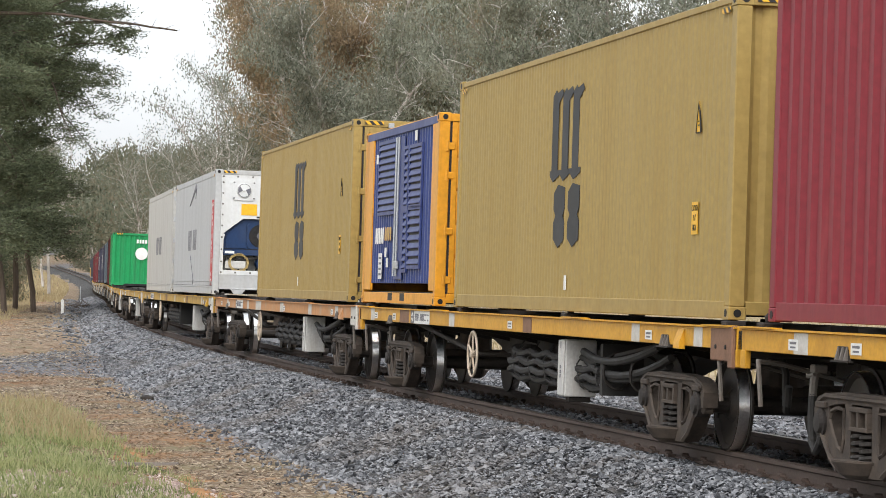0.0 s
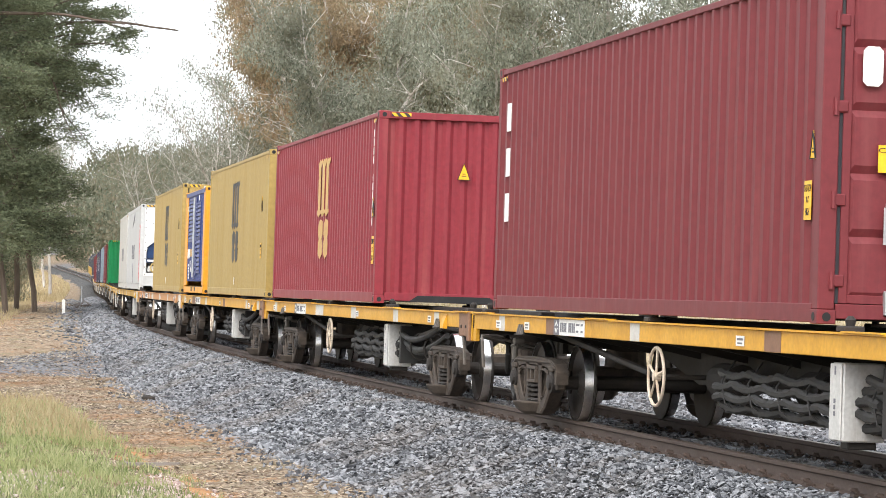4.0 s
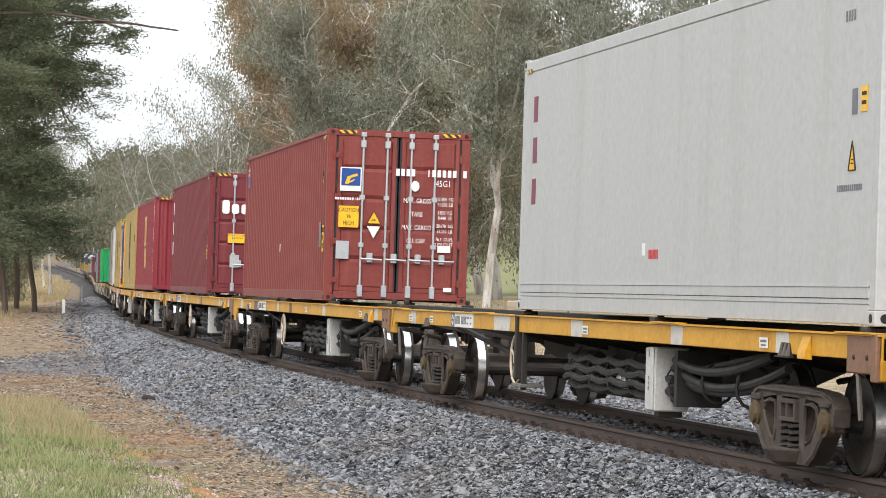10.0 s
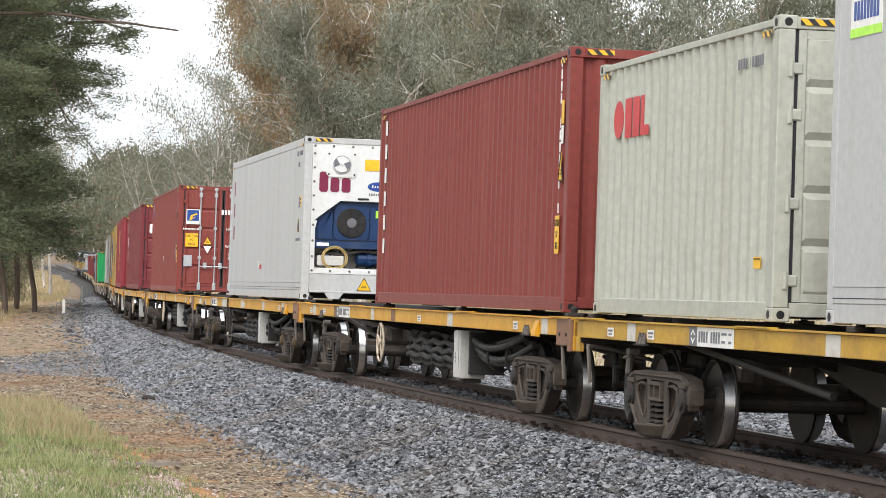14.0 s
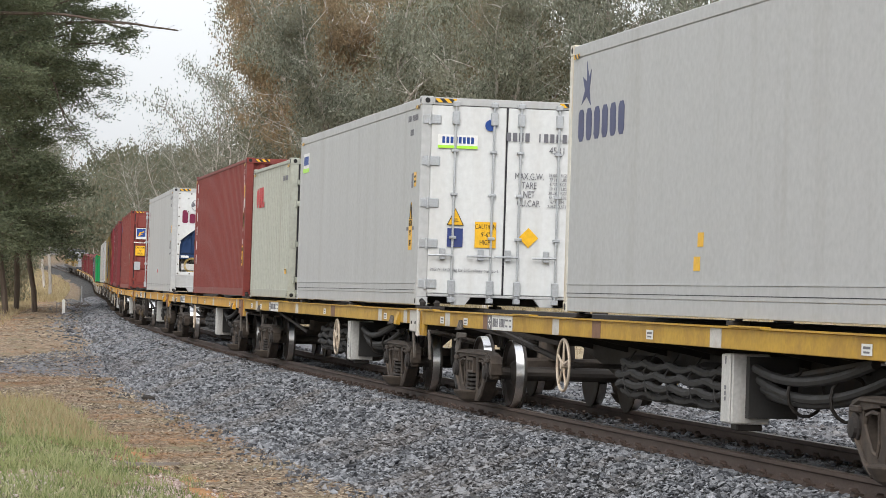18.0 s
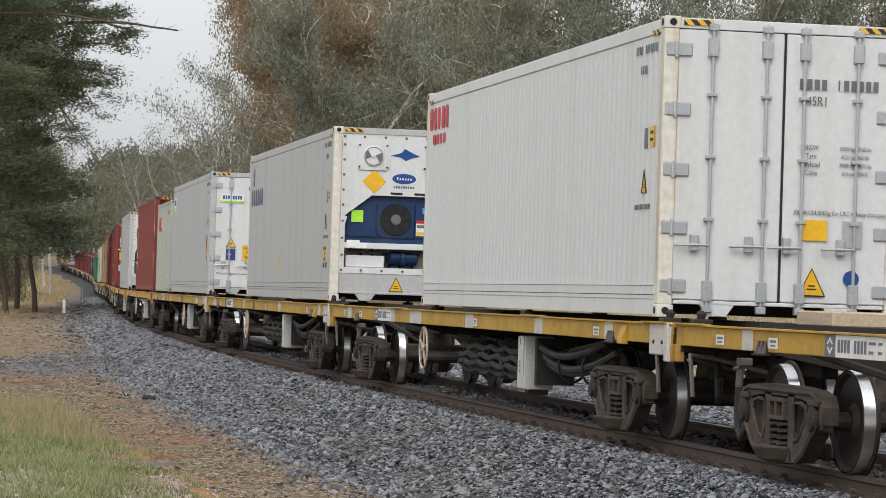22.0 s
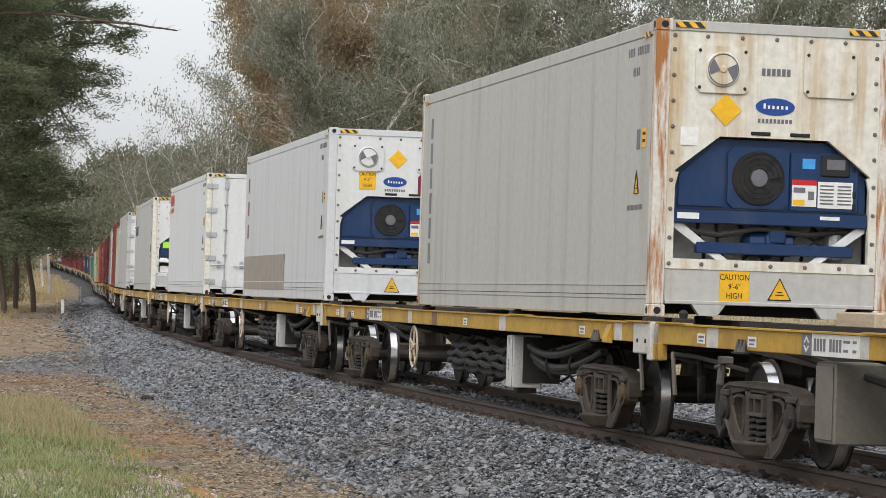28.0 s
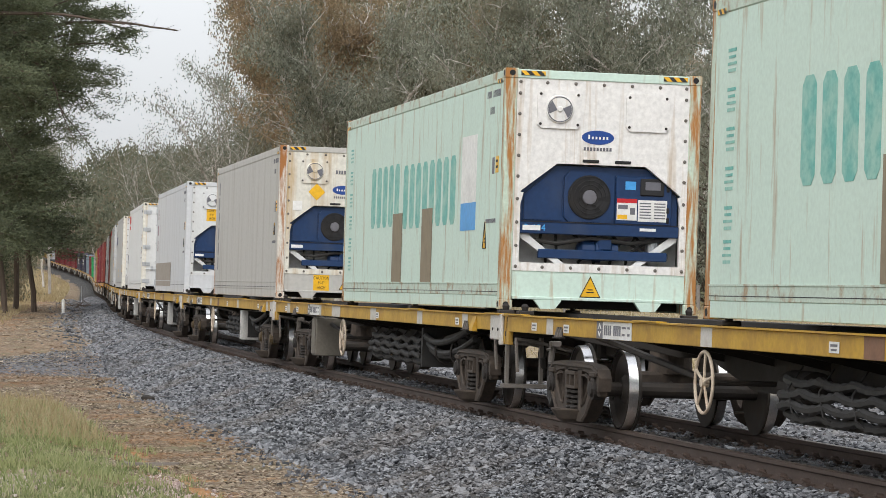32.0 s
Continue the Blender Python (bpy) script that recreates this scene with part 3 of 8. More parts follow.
for side in (1, -1):
    dz = CANT * 0.75 * side
    web = swept([(side * 0.7525 + a, b + dz) for a, b in RAIL[::-1]], -300, 900, 2.0, RAIL_WEB, "rail", True)
    rail = tagged(new("rail", web.mesh("rail", RAIL_WEB)), "rusty steel rail on the ballast", "rail", kind="structure")
    head = swept([(side * 0.7525 + a, b + dz) for a, b in ((-0.030, 0.001), (-0.024, 0.004), (0.024, 0.004), (0.030, 0.001))], -300, 900, 2.0, RAIL_TOP, "rail_head")
    part("rail_head", head, RAIL_TOP, rail, "worn shiny rail head")


def sleepers():
    """Sleeper ends and rail clips, showing among the stones."""
    body = Geo().box(-0.12, 0.12, -1.25, 1.25, -0.4, -0.16, 0.02).mesh("sleeper", SLEEPER)
    clip = Geo().tube([(-0.03, 0.05, 0.01), (-0.01, 0.11, 0.035), (0.035, 0.11, 0.035), (0.045, 0.04, 0.03)], 0.015, 6).box(-0.055, 0.055, 0.02, 0.10, -0.02, 0.006).mesh("rail_clip", RAIL_WEB)
    for i in range(200):
        s = -8 + 0.6 * i
        ob = tagged(new("sleeper", body), "dusty sleeper bedded in the ballast", "sleeper", "sleepers under the rails")
        ob.matrix_basis = ride(s, 1.0)
        for y in (0.7525, -0.7525):
            for d in (1, -1):
                c = new("rail_clip", clip)
                c.parent = ob
                c.matrix_basis = Matrix.Translation((0, y + d * 0.03, -0.135)) @ Matrix.Rotation(0 if d > 0 else math.pi, 4, "Z")


sleepers()


def scatter(name, label, category, mat, base_verts, base_faces, places, scales, seed, kind="stuff", flat=1.0):
    """Many small pieces in one mesh: each turned and scaled by chance."""
    r = np.random.RandomState(seed)
    n = len(places)
    q = r.normal(size=(n, 4))
    q /= np.linalg.norm(q, axis=1, keepdims=True)
    w, x, y, z = q.T
    rot = np.stack([1 - 2 * (y * y + z * z), 2 * (x * y - z * w), 2 * (x * z + y * w), 2 * (x * y + z * w), 1 - 2 * (x * x + z * z), 2 * (y * z - x * w),
                    2 * (x * z - y * w), 2 * (y * z + x * w), 1 - 2 * (x * x + y * y)], -1).reshape(n, 3, 3)
    pick = r.randint(0, len(base_verts), n)
    verts = np.asarray(base_verts)[pick]
    pts = np.einsum("nij,nkj->nki", rot, verts * scales[:, None, None])
    pts[:, :, 2] *= flat
    pts += np.asarray(places)[:, None, :]
    return join_pieces(name, label, category, mat, pts, base_faces, kind)


def join_pieces(name, label, category, mat, pts, base_faces, kind="stuff"):
    n, k, _ = pts.shape
    bf = np.asarray(base_faces)
    m, c = bf.shape
    me = bpy.data.meshes.new(name)
    me.vertices.add(n * k)
    me.vertices.foreach_set("co", pts.reshape(-1).astype(np.float32))
    loops = (bf[None] + (np.arange(n) * k)[:, None, None]).reshape(-1)
    me.loops.add(len(loops))
    me.loops.foreach_set("vertex_index", loops.astype(np.int32))
    me.polygons.add(n * m)
    me.polygons.foreach_set("loop_start", (np.arange(n * m) * c).astype(np.int32))
    me.polygons.foreach_set("use_smooth", [False] * (n * m))
    me.update()
    me.materials.append(mat)
    return tagged(new(name, me), label, category, kind=kind)


def stones():
    r = np.random.RandomState(3)
    octa = np.array([(1, 0, 0), (-1, 0, 0), (0, 1, 0), (0, -1, 0), (0, 0, 1), (0, 0, -1)], float) * 1.35
    faces = [(0, 2, 4), (2, 1, 4), (1, 3, 4), (3, 0, 4), (2, 0, 5), (1, 2, 5), (3, 1, 5), (0, 3, 5)]
    kinds = [octa * r.uniform(0.5, 1.0, 3) + r.uniform(-0.45, 0.45, (6, 3)) for _ in range(30)]
    n = 122000
    # denser near the camera, on this side's shoulder and between the rails
    s = -6 + 76 * r.uniform(0, 1, n) ** 1.35
    left = np.where(r.uniform(0, 1, n) < 0.68, r.uniform(0.85, 3.75, n), r.uniform(-2.4, 0.85, n))
    # none on the crossing's ramp
    yy = np.interp(s, LINE_S, LINE_Y)
    off = (np.abs(yy - 74) > 4.2 + r.normal(0, 0.5, n)) | (left < 1.5)
    s, left = s[off], left[off]
    n = len(s)
    th = np.interp(s, LINE_S, LINE_T)
    x = np.interp(s, LINE_S, LINE_X) - left * np.cos(th)
    y = np.interp(s, LINE_S, LINE_Y) + left * np.sin(th)
    prof = np.interp(left, [-3.5, -3.1, -1.85, -1.5, -1.0, -0.6, 0.6, 0.98, 1.2, 1.5, 1.85, 3.1, 3.55], [-0.70, -0.60, -0.22, -0.16, -0.17, -0.195, -0.19, -0.16, -0.13, -0.125, -0.18, -0.58, -0.66])
    z = np.interp(s, LINE_S, LINE_Z) + prof + r.uniform(-0.012, 0.036, n)
    size = np.clip(r.lognormal(math.log(0.0215), 0.38, n), 0.010, 0.055) * (1 + np.clip(s, 0, 70) / 100)
    scatter("ballast_stones", "loose blue-grey crushed ballast stones", "ballast", STONES, kinds, faces, np.stack([x, y, z], -1), size, 4, flat=0.62)
    n = 20000
    s = -5 + 55 * r.uniform(0, 1, n) ** 1.2
    left = r.uniform(-8.8, -0.8, n)
    th = np.interp(s, LINE_S, LINE_T)
    x = np.interp(s, LINE_S, LINE_X) - left * np.cos(th)
    y = np.interp(s, LINE_S, LINE_Y) + left * np.sin(th)
    prof = np.interp(left, [-5.6, -3.5, -3.1, -1.85, -1.5, 1.5], [-0.66, -0.66, -0.58, -0.22, -0.19, -0.21])
    z = np.maximum(np.interp(s, LINE_S, LINE_Z) + prof, np.where(left < -3.2, ground_height(x, y), -9)) + r.uniform(-0.01, 0.03, n)
    size = np.clip(r.lognormal(math.log(0.036), 0.3, n), 0.016, 0.07) * (1 + np.clip(s, 0, 70) / 110)
    scatter("far_shoulder_stones", "loose grey ballast stones beyond the far rail", "ballast", STONES, kinds, faces, np.stack([x, y, z], -1), size, 14, flat=0.62)
    # coarser towards the bend
    n = 20000
    s = 58 + 190 * r.uniform(0, 1, n) ** 1.5
    left = r.uniform(0.85, 2.6, n)
    off = np.abs(np.interp(s, LINE_S, LINE_Y) - 74) > 4.5
    s, left = s[off], left[off]
    n = len(s)
    th = np.interp(s, LINE_S, LINE_T)
    x = np.interp(s, LINE_S, LINE_X) - left * np.cos(th)
    y = np.interp(s, LINE_S, LINE_Y) + left * np.sin(th)
    prof = np.interp(left, [0, 1.5, 1.85, 3.1, 3.55], [-0.17, -0.17, -0.20, -0.58, -0.66])
    z = np.interp(s, LINE_S, LINE_Z) + prof + r.uniform(-0.01, 0.04, n)
    size = np.clip(r.lognormal(math.log(0.06), 0.3, n), 0.03, 0.12)
    scatter("distant_ballast_stones", "loose grey ballast stones towards the bend", "ballast", STONES, kinds, faces, np.stack([x, y, z], -1), size, 15, flat=0.6)
    # spilt stones thinning out over the earth past the crossing
    n = 5200
    s = 54 + 190 * r.uniform(0, 1, n) ** 1.3
    left = 1.9 + np.abs(r.normal(0, 0.95, n))
    off = np.abs(np.interp(s, LINE_S, LINE_Y) - 74) > 4.5
    s, left = s[off], left[off]
    n = len(s)
    th = np.interp(s, LINE_S, LINE_T)
    x = np.interp(s, LINE_S, LINE_X) - left * np.cos(th)
    y = np.interp(s, LINE_S, LINE_Y) + left * np.sin(th)
    size = np.clip(r.lognormal(math.log(0.05), 0.35, n), 0.02, 0.11)
    scatter("verge_stones", "spilt ballast stones on the earth verge", "stones", STONES, kinds, faces, np.stack([x, y, ground_height(x, y) + 0.01], -1), size, 16, flat=0.6)
    # small stuff trodden into the crossing's ramp
    n = 15000
    y = 73.6 + r.normal(0, 2.4, n)
    x = np.interp(y, LINE_Y, LINE_X) - 1.4 - 9.5 * r.uniform(0, 1, n) ** 1.3
    lat, s = lateral_of(x, y)
    floor_z = np.maximum(ground_height(x, y), np.interp(s, LINE_S, LINE_Z) + np.interp(-lat, [1.5, 1.85, 3.1, 3.55], [-0.17, -0.20, -0.58, -0.9]))
    size = np.clip(r.lognormal(math.log(0.022), 0.45, n), 0.01, 0.08)
    scatter("crossing_gravel", "fine mixed gravel on the crossing's ramp", "gravel", STONES, kinds, faces, np.stack([x, y, floor_z + 0.004], -1), size, 6, flat=0.6)
    # pinkish pebbles showing through the turf
    n = 2600
    k = r.randint(0, 3, n)
    x = np.array([-4.1, -2.75, -2.45])[k] + r.normal(0, 0.2, n)
    y = np.array([27.6, 28.6, 27.4])[k] + r.normal(0, 1.1, n)
    size = np.clip(r.lognormal(math.log(0.014), 0.4, n), 0.006, 0.035)
    scatter("pale_pebbles", "pinkish white pebbles in the turf", "pebbles", PEBBLES, kinds, faces, np.stack([x, y, ground_height(x, y) + 0.012], -1), size, 7)
    # strays beyond the toe
    n = 3200
    s = -4 + 60 * r.uniform(0, 1, n) ** 1.2
    left = 3.3 + np.abs(r.normal(0, 0.38, n))
    th = np.interp(s, LINE_S, LINE_T)
    x = np.interp(s, LINE_S, LINE_X) - left * np.cos(th)
    y = np.interp(s, LINE_S, LINE_Y) + left * np.sin(th)
    size = np.clip(r.lognormal(math.log(0.026), 0.4, n), 0.01, 0.06)
    scatter("stray_stones", "stray ballast stones on dry earth", "stones", STONES, kinds, faces, np.stack([x, y, ground_height(x, y) + 0.005], -1), size, 5)


stones()


def litter_and_grass():
    r = np.random.RandomState(9)
    # fallen bark and leaves
    n = 44000
    y = 25 + 60 * r.uniform(0, 1, n) ** 1.6
    lx = np.interp(y, LINE_Y, LINE_X)
    x = lx - 3.6 - 7.5 * r.uniform(0, 1, n)
    z = ground_height(x, y) + 0.012
    a = r.uniform(0, 2 * math.pi, n)
    ln, wd = r.uniform(0.03, 0.13, n) * (1 + (y - 25) / 60), r.uniform(0.006, 0.022, n) * (1 + (y - 25) / 60)
    d = np.stack([np.cos(a), np.sin(a), r.uniform(-0.15, 0.25, n)], -1)
    e = np.stack([-np.sin(a), np.cos(a), r.uniform(-0.3, 0.3, n)], -1)
    c = np.stack([x, y, z], -1)
    pts = np.stack([c - d * ln[:, None] / 2, c + e * wd[:, None], c + d * ln[:, None] / 2 + np.array([0, 0, 0.012]), c - e * wd[:, None]], 1)
    join_pieces("leaf_litter", "dry fallen bark and leaves on the earth", "leaf litter", LITTER, pts, [(0, 1, 2, 3)])
    # the same, coarser, under the trees along the line
    n = 22000
    y = 62 + 150 * r.uniform(0, 1, n) ** 1.3
    off = np.abs(y - 73) > 6.5 + r.normal(0, 1.5, n)
    y = y[off]
    n = len(y)
    x = np.interp(y, LINE_Y, LINE_X) - 3.8 - 12 * r.uniform(0, 1, n)
    c = np.stack([x, y, ground_height(x, y) + 0.02], -1)
    a = r.uniform(0, 2 * math.pi, n)
    ln, wd = r.uniform(0.08, 0.34, n), r.uniform(0.012, 0.035, n)
    d = np.stack([np.cos(a), np.sin(a), r.uniform(-0.1, 0.25, n)], -1)
    e = np.stack([-np.sin(a), np.cos(a), r.uniform(-0.3, 0.5, n)], -1)
    pts = np.stack([c - d * ln[:, None] / 2, c + e * wd[:, None], c + d * ln[:, None] / 2, c - e * wd[:, None]], 1)
    join_pieces("verge_litter", "fallen bark and twigs under the trees", "leaf litter", LITTER, pts, [(0, 1, 2, 3)])
    # grass blades on the rise
    n = 38000
    y = 25 + 24 * r.uniform(0, 1, n) ** 1.2
    lx = np.interp(y, LINE_Y, LINE_X)
    x = lx - 5.3 - 5.0 * r.uniform(0, 1, n) ** 0.9 + 0.5 * bumps(y, y, 5.0, 3)
    keep = bumps(x, y, 1.6, 21) + 0.6 * bumps(x, y, 0.5, 22) > -0.02
    x, y = x[keep], y[keep]
    blades("green_grass", "short green and straw grass on the rise", x, y, GRASS, r, 0.04, 0.15)
    n = 8000
    y = 36 + 13 * r.uniform(0, 1, n)
    lx = np.interp(y, LINE_Y, LINE_X)
    x = lx - 5.7 - 5.0 * r.uniform(0, 1, n)
    keep = (bumps(x, y, 2.2, 51) > -0.15) | (y > 42)
    x, y = x[keep], y[keep]
    blades("dry_grass", "thin bleached dry grass", x, y, STRAW, r, 0.08, 0.3, 0.8)
    n = 9000
    y = 60 + 130 * r.uniform(0, 1, n)
    lx = np.interp(y, LINE_Y, LINE_X)
    x = lx + 7 + 30 * r.uniform(0, 1, n)
    blades("paddock_edge_grass", "straggling dry grass along the fence", x, y, STRAW, r, 0.1, 0.4, 3.0)
    n = 22000
    y = 80 + 150 * r.uniform(0, 1, n)
    lx = np.interp(y, LINE_Y, LINE_X)
    x = lx - 6.0 - 12 * r.uniform(0, 1, n)
    keep = bumps(x, y, 5.0, 41) + 0.5 * bumps(x, y, 1.5, 42) > 0.0
    x, y = x[keep], y[keep]
    blades("dry_verge_grass", "bleached dry grass under the trees", x, y, STRAW, r, 0.06, 0.3, 3.0)
    n = 20000
    y = 230 + 370 * r.uniform(0, 1, n)
    x = np.interp(y, LINE_Y, LINE_X) - 4.2 - 16 * r.uniform(0, 1, n) ** 1.3
    keep = bumps(x, y, 9.0, 43) + 0.5 * bumps(x, y, 2.5, 44) > -0.1
    x, y = x[keep], y[keep]
    blades("far_verge_grass", "bleached grass on the bank by the bend", x, y, STRAW, r, 0.12, 0.5, 7.0)
    # green blades on the near rise, short and close
    n = 26000
    y = 25 + 20 * r.uniform(0, 1, n) ** 1.3
    x = np.interp(y, LINE_Y, LINE_X) - 5.6 - 4.6 * r.uniform(0, 1, n)
    keep = bumps(x, y, 2.6, 61) + 0.5 * bumps(x, y, 0.7, 62) > -0.05
    x, y = x[keep], y[keep]
    blades("turf", "short green turf on the rise", x, y, TURF, r, 0.03, 0.1)


def blades(name, label, x, y, mat, r, h0, h1, wide=1.0):
    n = len(x)
    z = ground_height(x, y)
    h = r.uniform(h0, h1, n)
    a = r.uniform(0, 2 * math.pi, n)
    w = r.uniform(0.004, 0.009, n) * wide
    side = np.stack([np.cos(a), np.sin(a), np.zeros(n)], -1) * w[:, None]
    lean = np.stack([r.normal(0, 0.35, n), r.normal(0, 0.35, n), np.ones(n)], -1) * h[:, None]
    c = np.stack([x, y, z - 0.01], -1)
    mid = c + lean * np.array([0.4, 0.4, 0.6])
    pts = np.stack([c - side, c + side, mid + side * 0.8, c + lean, mid - side * 0.8], 1)
    return join_pieces(name, label, "grass", mat, pts, [(0, 1, 2, 3, 4)])


LITTER = leaf_material("dry_litter", (0.07, 0.045, 0.03), (0.58, 0.49, 0.37), (0.34, 0.20, 0.11))
GRASS = leaf_material("green_and_straw_grass", (0.18, 0.245, 0.075), (0.56, 0.54, 0.33), (0.38, 0.40, 0.18))
TURF = leaf_material("green_turf", (0.09, 0.13, 0.04), (0.27, 0.31, 0.14), (0.19, 0.22, 0.09))
STRAW = leaf_material("bleached_grass", (0.35, 0.27, 0.14), (0.58, 0.49, 0.31), (0.45, 0.37, 0.21))
litter_and_grass()
# ---------------------------------------------------------------- container wagons
PITCH_W = 20.86
WHEEL_R = 0.425
AXLE = 0.92


def wheelset_geo():
    g = Geo()
    g.lathe([(-1.0, 0.075), (-0.68, 0.085), (0.68, 0.085), (1.0, 0.075)], 12)
    for s in (-1, 1):
        g.lathe([(s * (0.752 + d), r) for d, r in ((-0.065, 0.12), (-0.065, 0.36), (-0.07, 0.40), (-0.068, WHEEL_R + 0.0), (-0.068, WHEEL_R + 0.028),
                                                   (-0.045, WHEEL_R + 0.028), (-0.038, WHEEL_R - 0.012), (0.06, WHEEL_R - 0.016), (0.065, 0.40), (0.02, 0.37), (0.0, 0.16), (0.05, 0.11))], 28)
    return g


def tread_geo(s):
    return Geo().lathe([(s * (0.752 + d), r) for d, r in ((-0.036, WHEEL_R + 0.002), (0.064, WHEEL_R - 0.002))], 36, caps=False)


MESH = {}


def shared(name, make, mat):
    """One mesh for all the alike pieces."""
    key = (name, mat.name)
    if key not in MESH:
        MESH[key] = make().mesh(name, mat)
    return MESH[key]


def piece(name, make, mat, parent, at=(0, 0, 0), label="", key=""):
    ob = new(name, shared(key or name, make, mat))
    ob.parent = parent
    ob.location = at
    return tagged(ob, label)


def side_frame(s):
    """The cast side of a three-piece bogie, on side s: a shallow rounded top bar, columns, oval windows, and broad arms that sag to the spring seat."""
    g = Geo()
    y0, y1 = sorted((s * 0.95, s * 1.09))
    bars = [[(-1.10, 0.40), (-1.12, 0.54), (-1.04, 0.63), (-0.86, 0.668), (-0.40, 0.69), (0.40, 0.69), (0.86, 0.668), (1.04, 0.63), (1.12, 0.54), (1.10, 0.40),
             (1.04, 0.40), (1.0, 0.50), (0.80, 0.56), (0.62, 0.585), (0.4, 0.60), (-0.4, 0.60), (-0.62, 0.585), (-0.80, 0.56), (-1.0, 0.50), (-1.04, 0.40)]]
    for e in (-1, 1):
        arm = [(1.03, 0.53), (0.78, 0.58), (0.74, 0.47), (0.66, 0.36), (0.54, 0.245), (0.40, 0.20), (0.30, 0.17), (0.30, 0.05), (0.52, 0.06), (0.70, 0.16), (0.86, 0.30), (0.98, 0.42)]
        column = [(0.23, 0.62), (0.40, 0.62), (0.37, 0.56), (0.36, 0.30), (0.42, 0.19), (0.25, 0.17)]
        bars += [[(e * q, z) for q, z in (arm if e > 0 else arm[::-1])], [(e * q, z) for q, z in (column if e > 0 else column[::-1])]]
    bars.append([(-0.32, 0.05), (0.32, 0.05), (0.34, 0.15), (-0.34, 0.15)])
    for b in bars:
        g.prism(b, "y", y0, y1)
    # ribs along the arms' lower edge and the top, rims round the windows, the dished spring seat and the pedestals
    for e in (-1, 1):
        g.tube([(e * 0.99, s * 1.09, 0.44), (e * 0.86, s * 1.09, 0.31), (e * 0.68, s * 1.09, 0.16), (e * 0.50, s * 1.09, 0.075)], 0.03, 6)
        rim = [(0.40, 0.55), (0.56, 0.56), (0.69, 0.53), (0.71, 0.46), (0.62, 0.35), (0.51, 0.25), (0.42, 0.23), (0.385, 0.32)]
        g.tube([(e * q, s * 1.09, z) for q, z in rim], 0.018, 5, closed=True)
        g.box(min(e * 0.80, e * 1.03), max(e * 0.80, e * 1.03), *sorted((s * 1.08, s * 1.12)), 0.545, 0.60, 0.01)
    g.tube([(-1.06, s * 1.085, 0.58), (-0.84, s * 1.09, 0.645), (0.84, s * 1.09, 0.645), (1.06, s * 1.085, 0.58)], 0.022, 6)
    g.lathe([(0.03, 0.15), (0.07, 0.22), (0.13, 0.265), (0.165, 0.285), (0.18, 0.285)], 18, (0, s * 1.03, 0), "z")
    for x in (-AXLE, AXLE):
        g.box(x - 0.14, x + 0.14, y0 + 0.01, y1 - 0.01, 0.34, 0.56, 0.02)
    return g


def coil(s):
    g = Geo()
    for q, r, thick in ((-0.1, 0.1, 0.02), (0.1, 0.1, 0.02), (0.0, 0.075, 0.014)):
        pts = [(q + r * math.cos(a), s * (1.04 if q else 0.98) + r * math.sin(a) * 0.75, 0.18 + 0.22 * a / (2 * math.pi * 4)) for a in np.linspace(0, 2 * math.pi * 4, 44)]
        g.tube(pts, thick, 5)
    return g


def bolster():
    g = Geo()
    g.box(-0.2, 0.2, -1.04, 1.04, 0.40, 0.60, 0.03)
    for s in (-1, 1):
        # the bolster's open box end between the columns
        lo, hi = sorted((s * 1.03, s * 1.125))
        g.box(-0.21, 0.21, lo, hi, 0.545, 0.585, 0.006).box(-0.21, 0.21, lo, hi, 0.395, 0.43, 0.006)
        for x in (-0.185, 0.02, 0.185):
            g.box(x - 0.022, x + 0.022, lo, hi - 0.004 if s > 0 else hi, 0.43, 0.545)
    g.lathe([(0.58, 0.25), (0.9, 0.22)], 16, axis="z")
    return g


def brake_gear():
    g = Geo()
    for x in (-0.42, 0.42):
        g.tube([(x, -0.85, 0.36), (x, 0.85, 0.36)], 0.035, 8)
        for s in (-1, 1):
            g.box(x - 0.05 + math.copysign(0.1, x), x + 0.05 + math.copysign(0.1, x), s * 0.75 - 0.05, s * 0.75 + 0.05, 0.28, 0.55, 0.01)
    g.tube([(-0.42, 0.1, 0.45), (0.42, -0.1, 0.55)], 0.03, 6)
    return g


WHEELSETS = []


def bogie(wagon, x, caps):
    b = piece("bogie", bolster, DUSTED, wagon, (x, 0, 0))
    piece("side_frame", lambda: side_frame(1), DUSTED, b, key="side_frame_l")
    piece("side_frame", lambda: side_frame(-1), DUSTED, b, key="side_frame_r")
    piece("spring", lambda: coil(1), GRIMY, b, key="coil_l")
    piece("spring", lambda: coil(-1), GRIMY, b, key="coil_r")
    piece("brake_gear", brake_gear, GRIMY, b)
    for ax in (-AXLE, AXLE):
        w = piece("wheelset", wheelset_geo, WHEEL, b, (ax, 0, WHEEL_R))
        for s in (1, -1):
            w2 = piece("bearing_cap", lambda: Geo().lathe([(s * 1.0, 0.12), (s * 1.11, 0.118), (s * 1.115, 0.09), (s * 1.14, 0.08), (s * 1.15, 0.02)], 14), BEARING if caps else CAST, b,
                       (ax, 0, WHEEL_R), key="cap%d" % s)
        WHEELSETS.append(w)
    for ax in (-AXLE, AXLE):
        for s in (1, -1):
            piece("tread", lambda: tread_geo(s), TREAD, b, (ax, 0, WHEEL_R), "polished steel wheel tread", key="tread%d" % s)
    return b


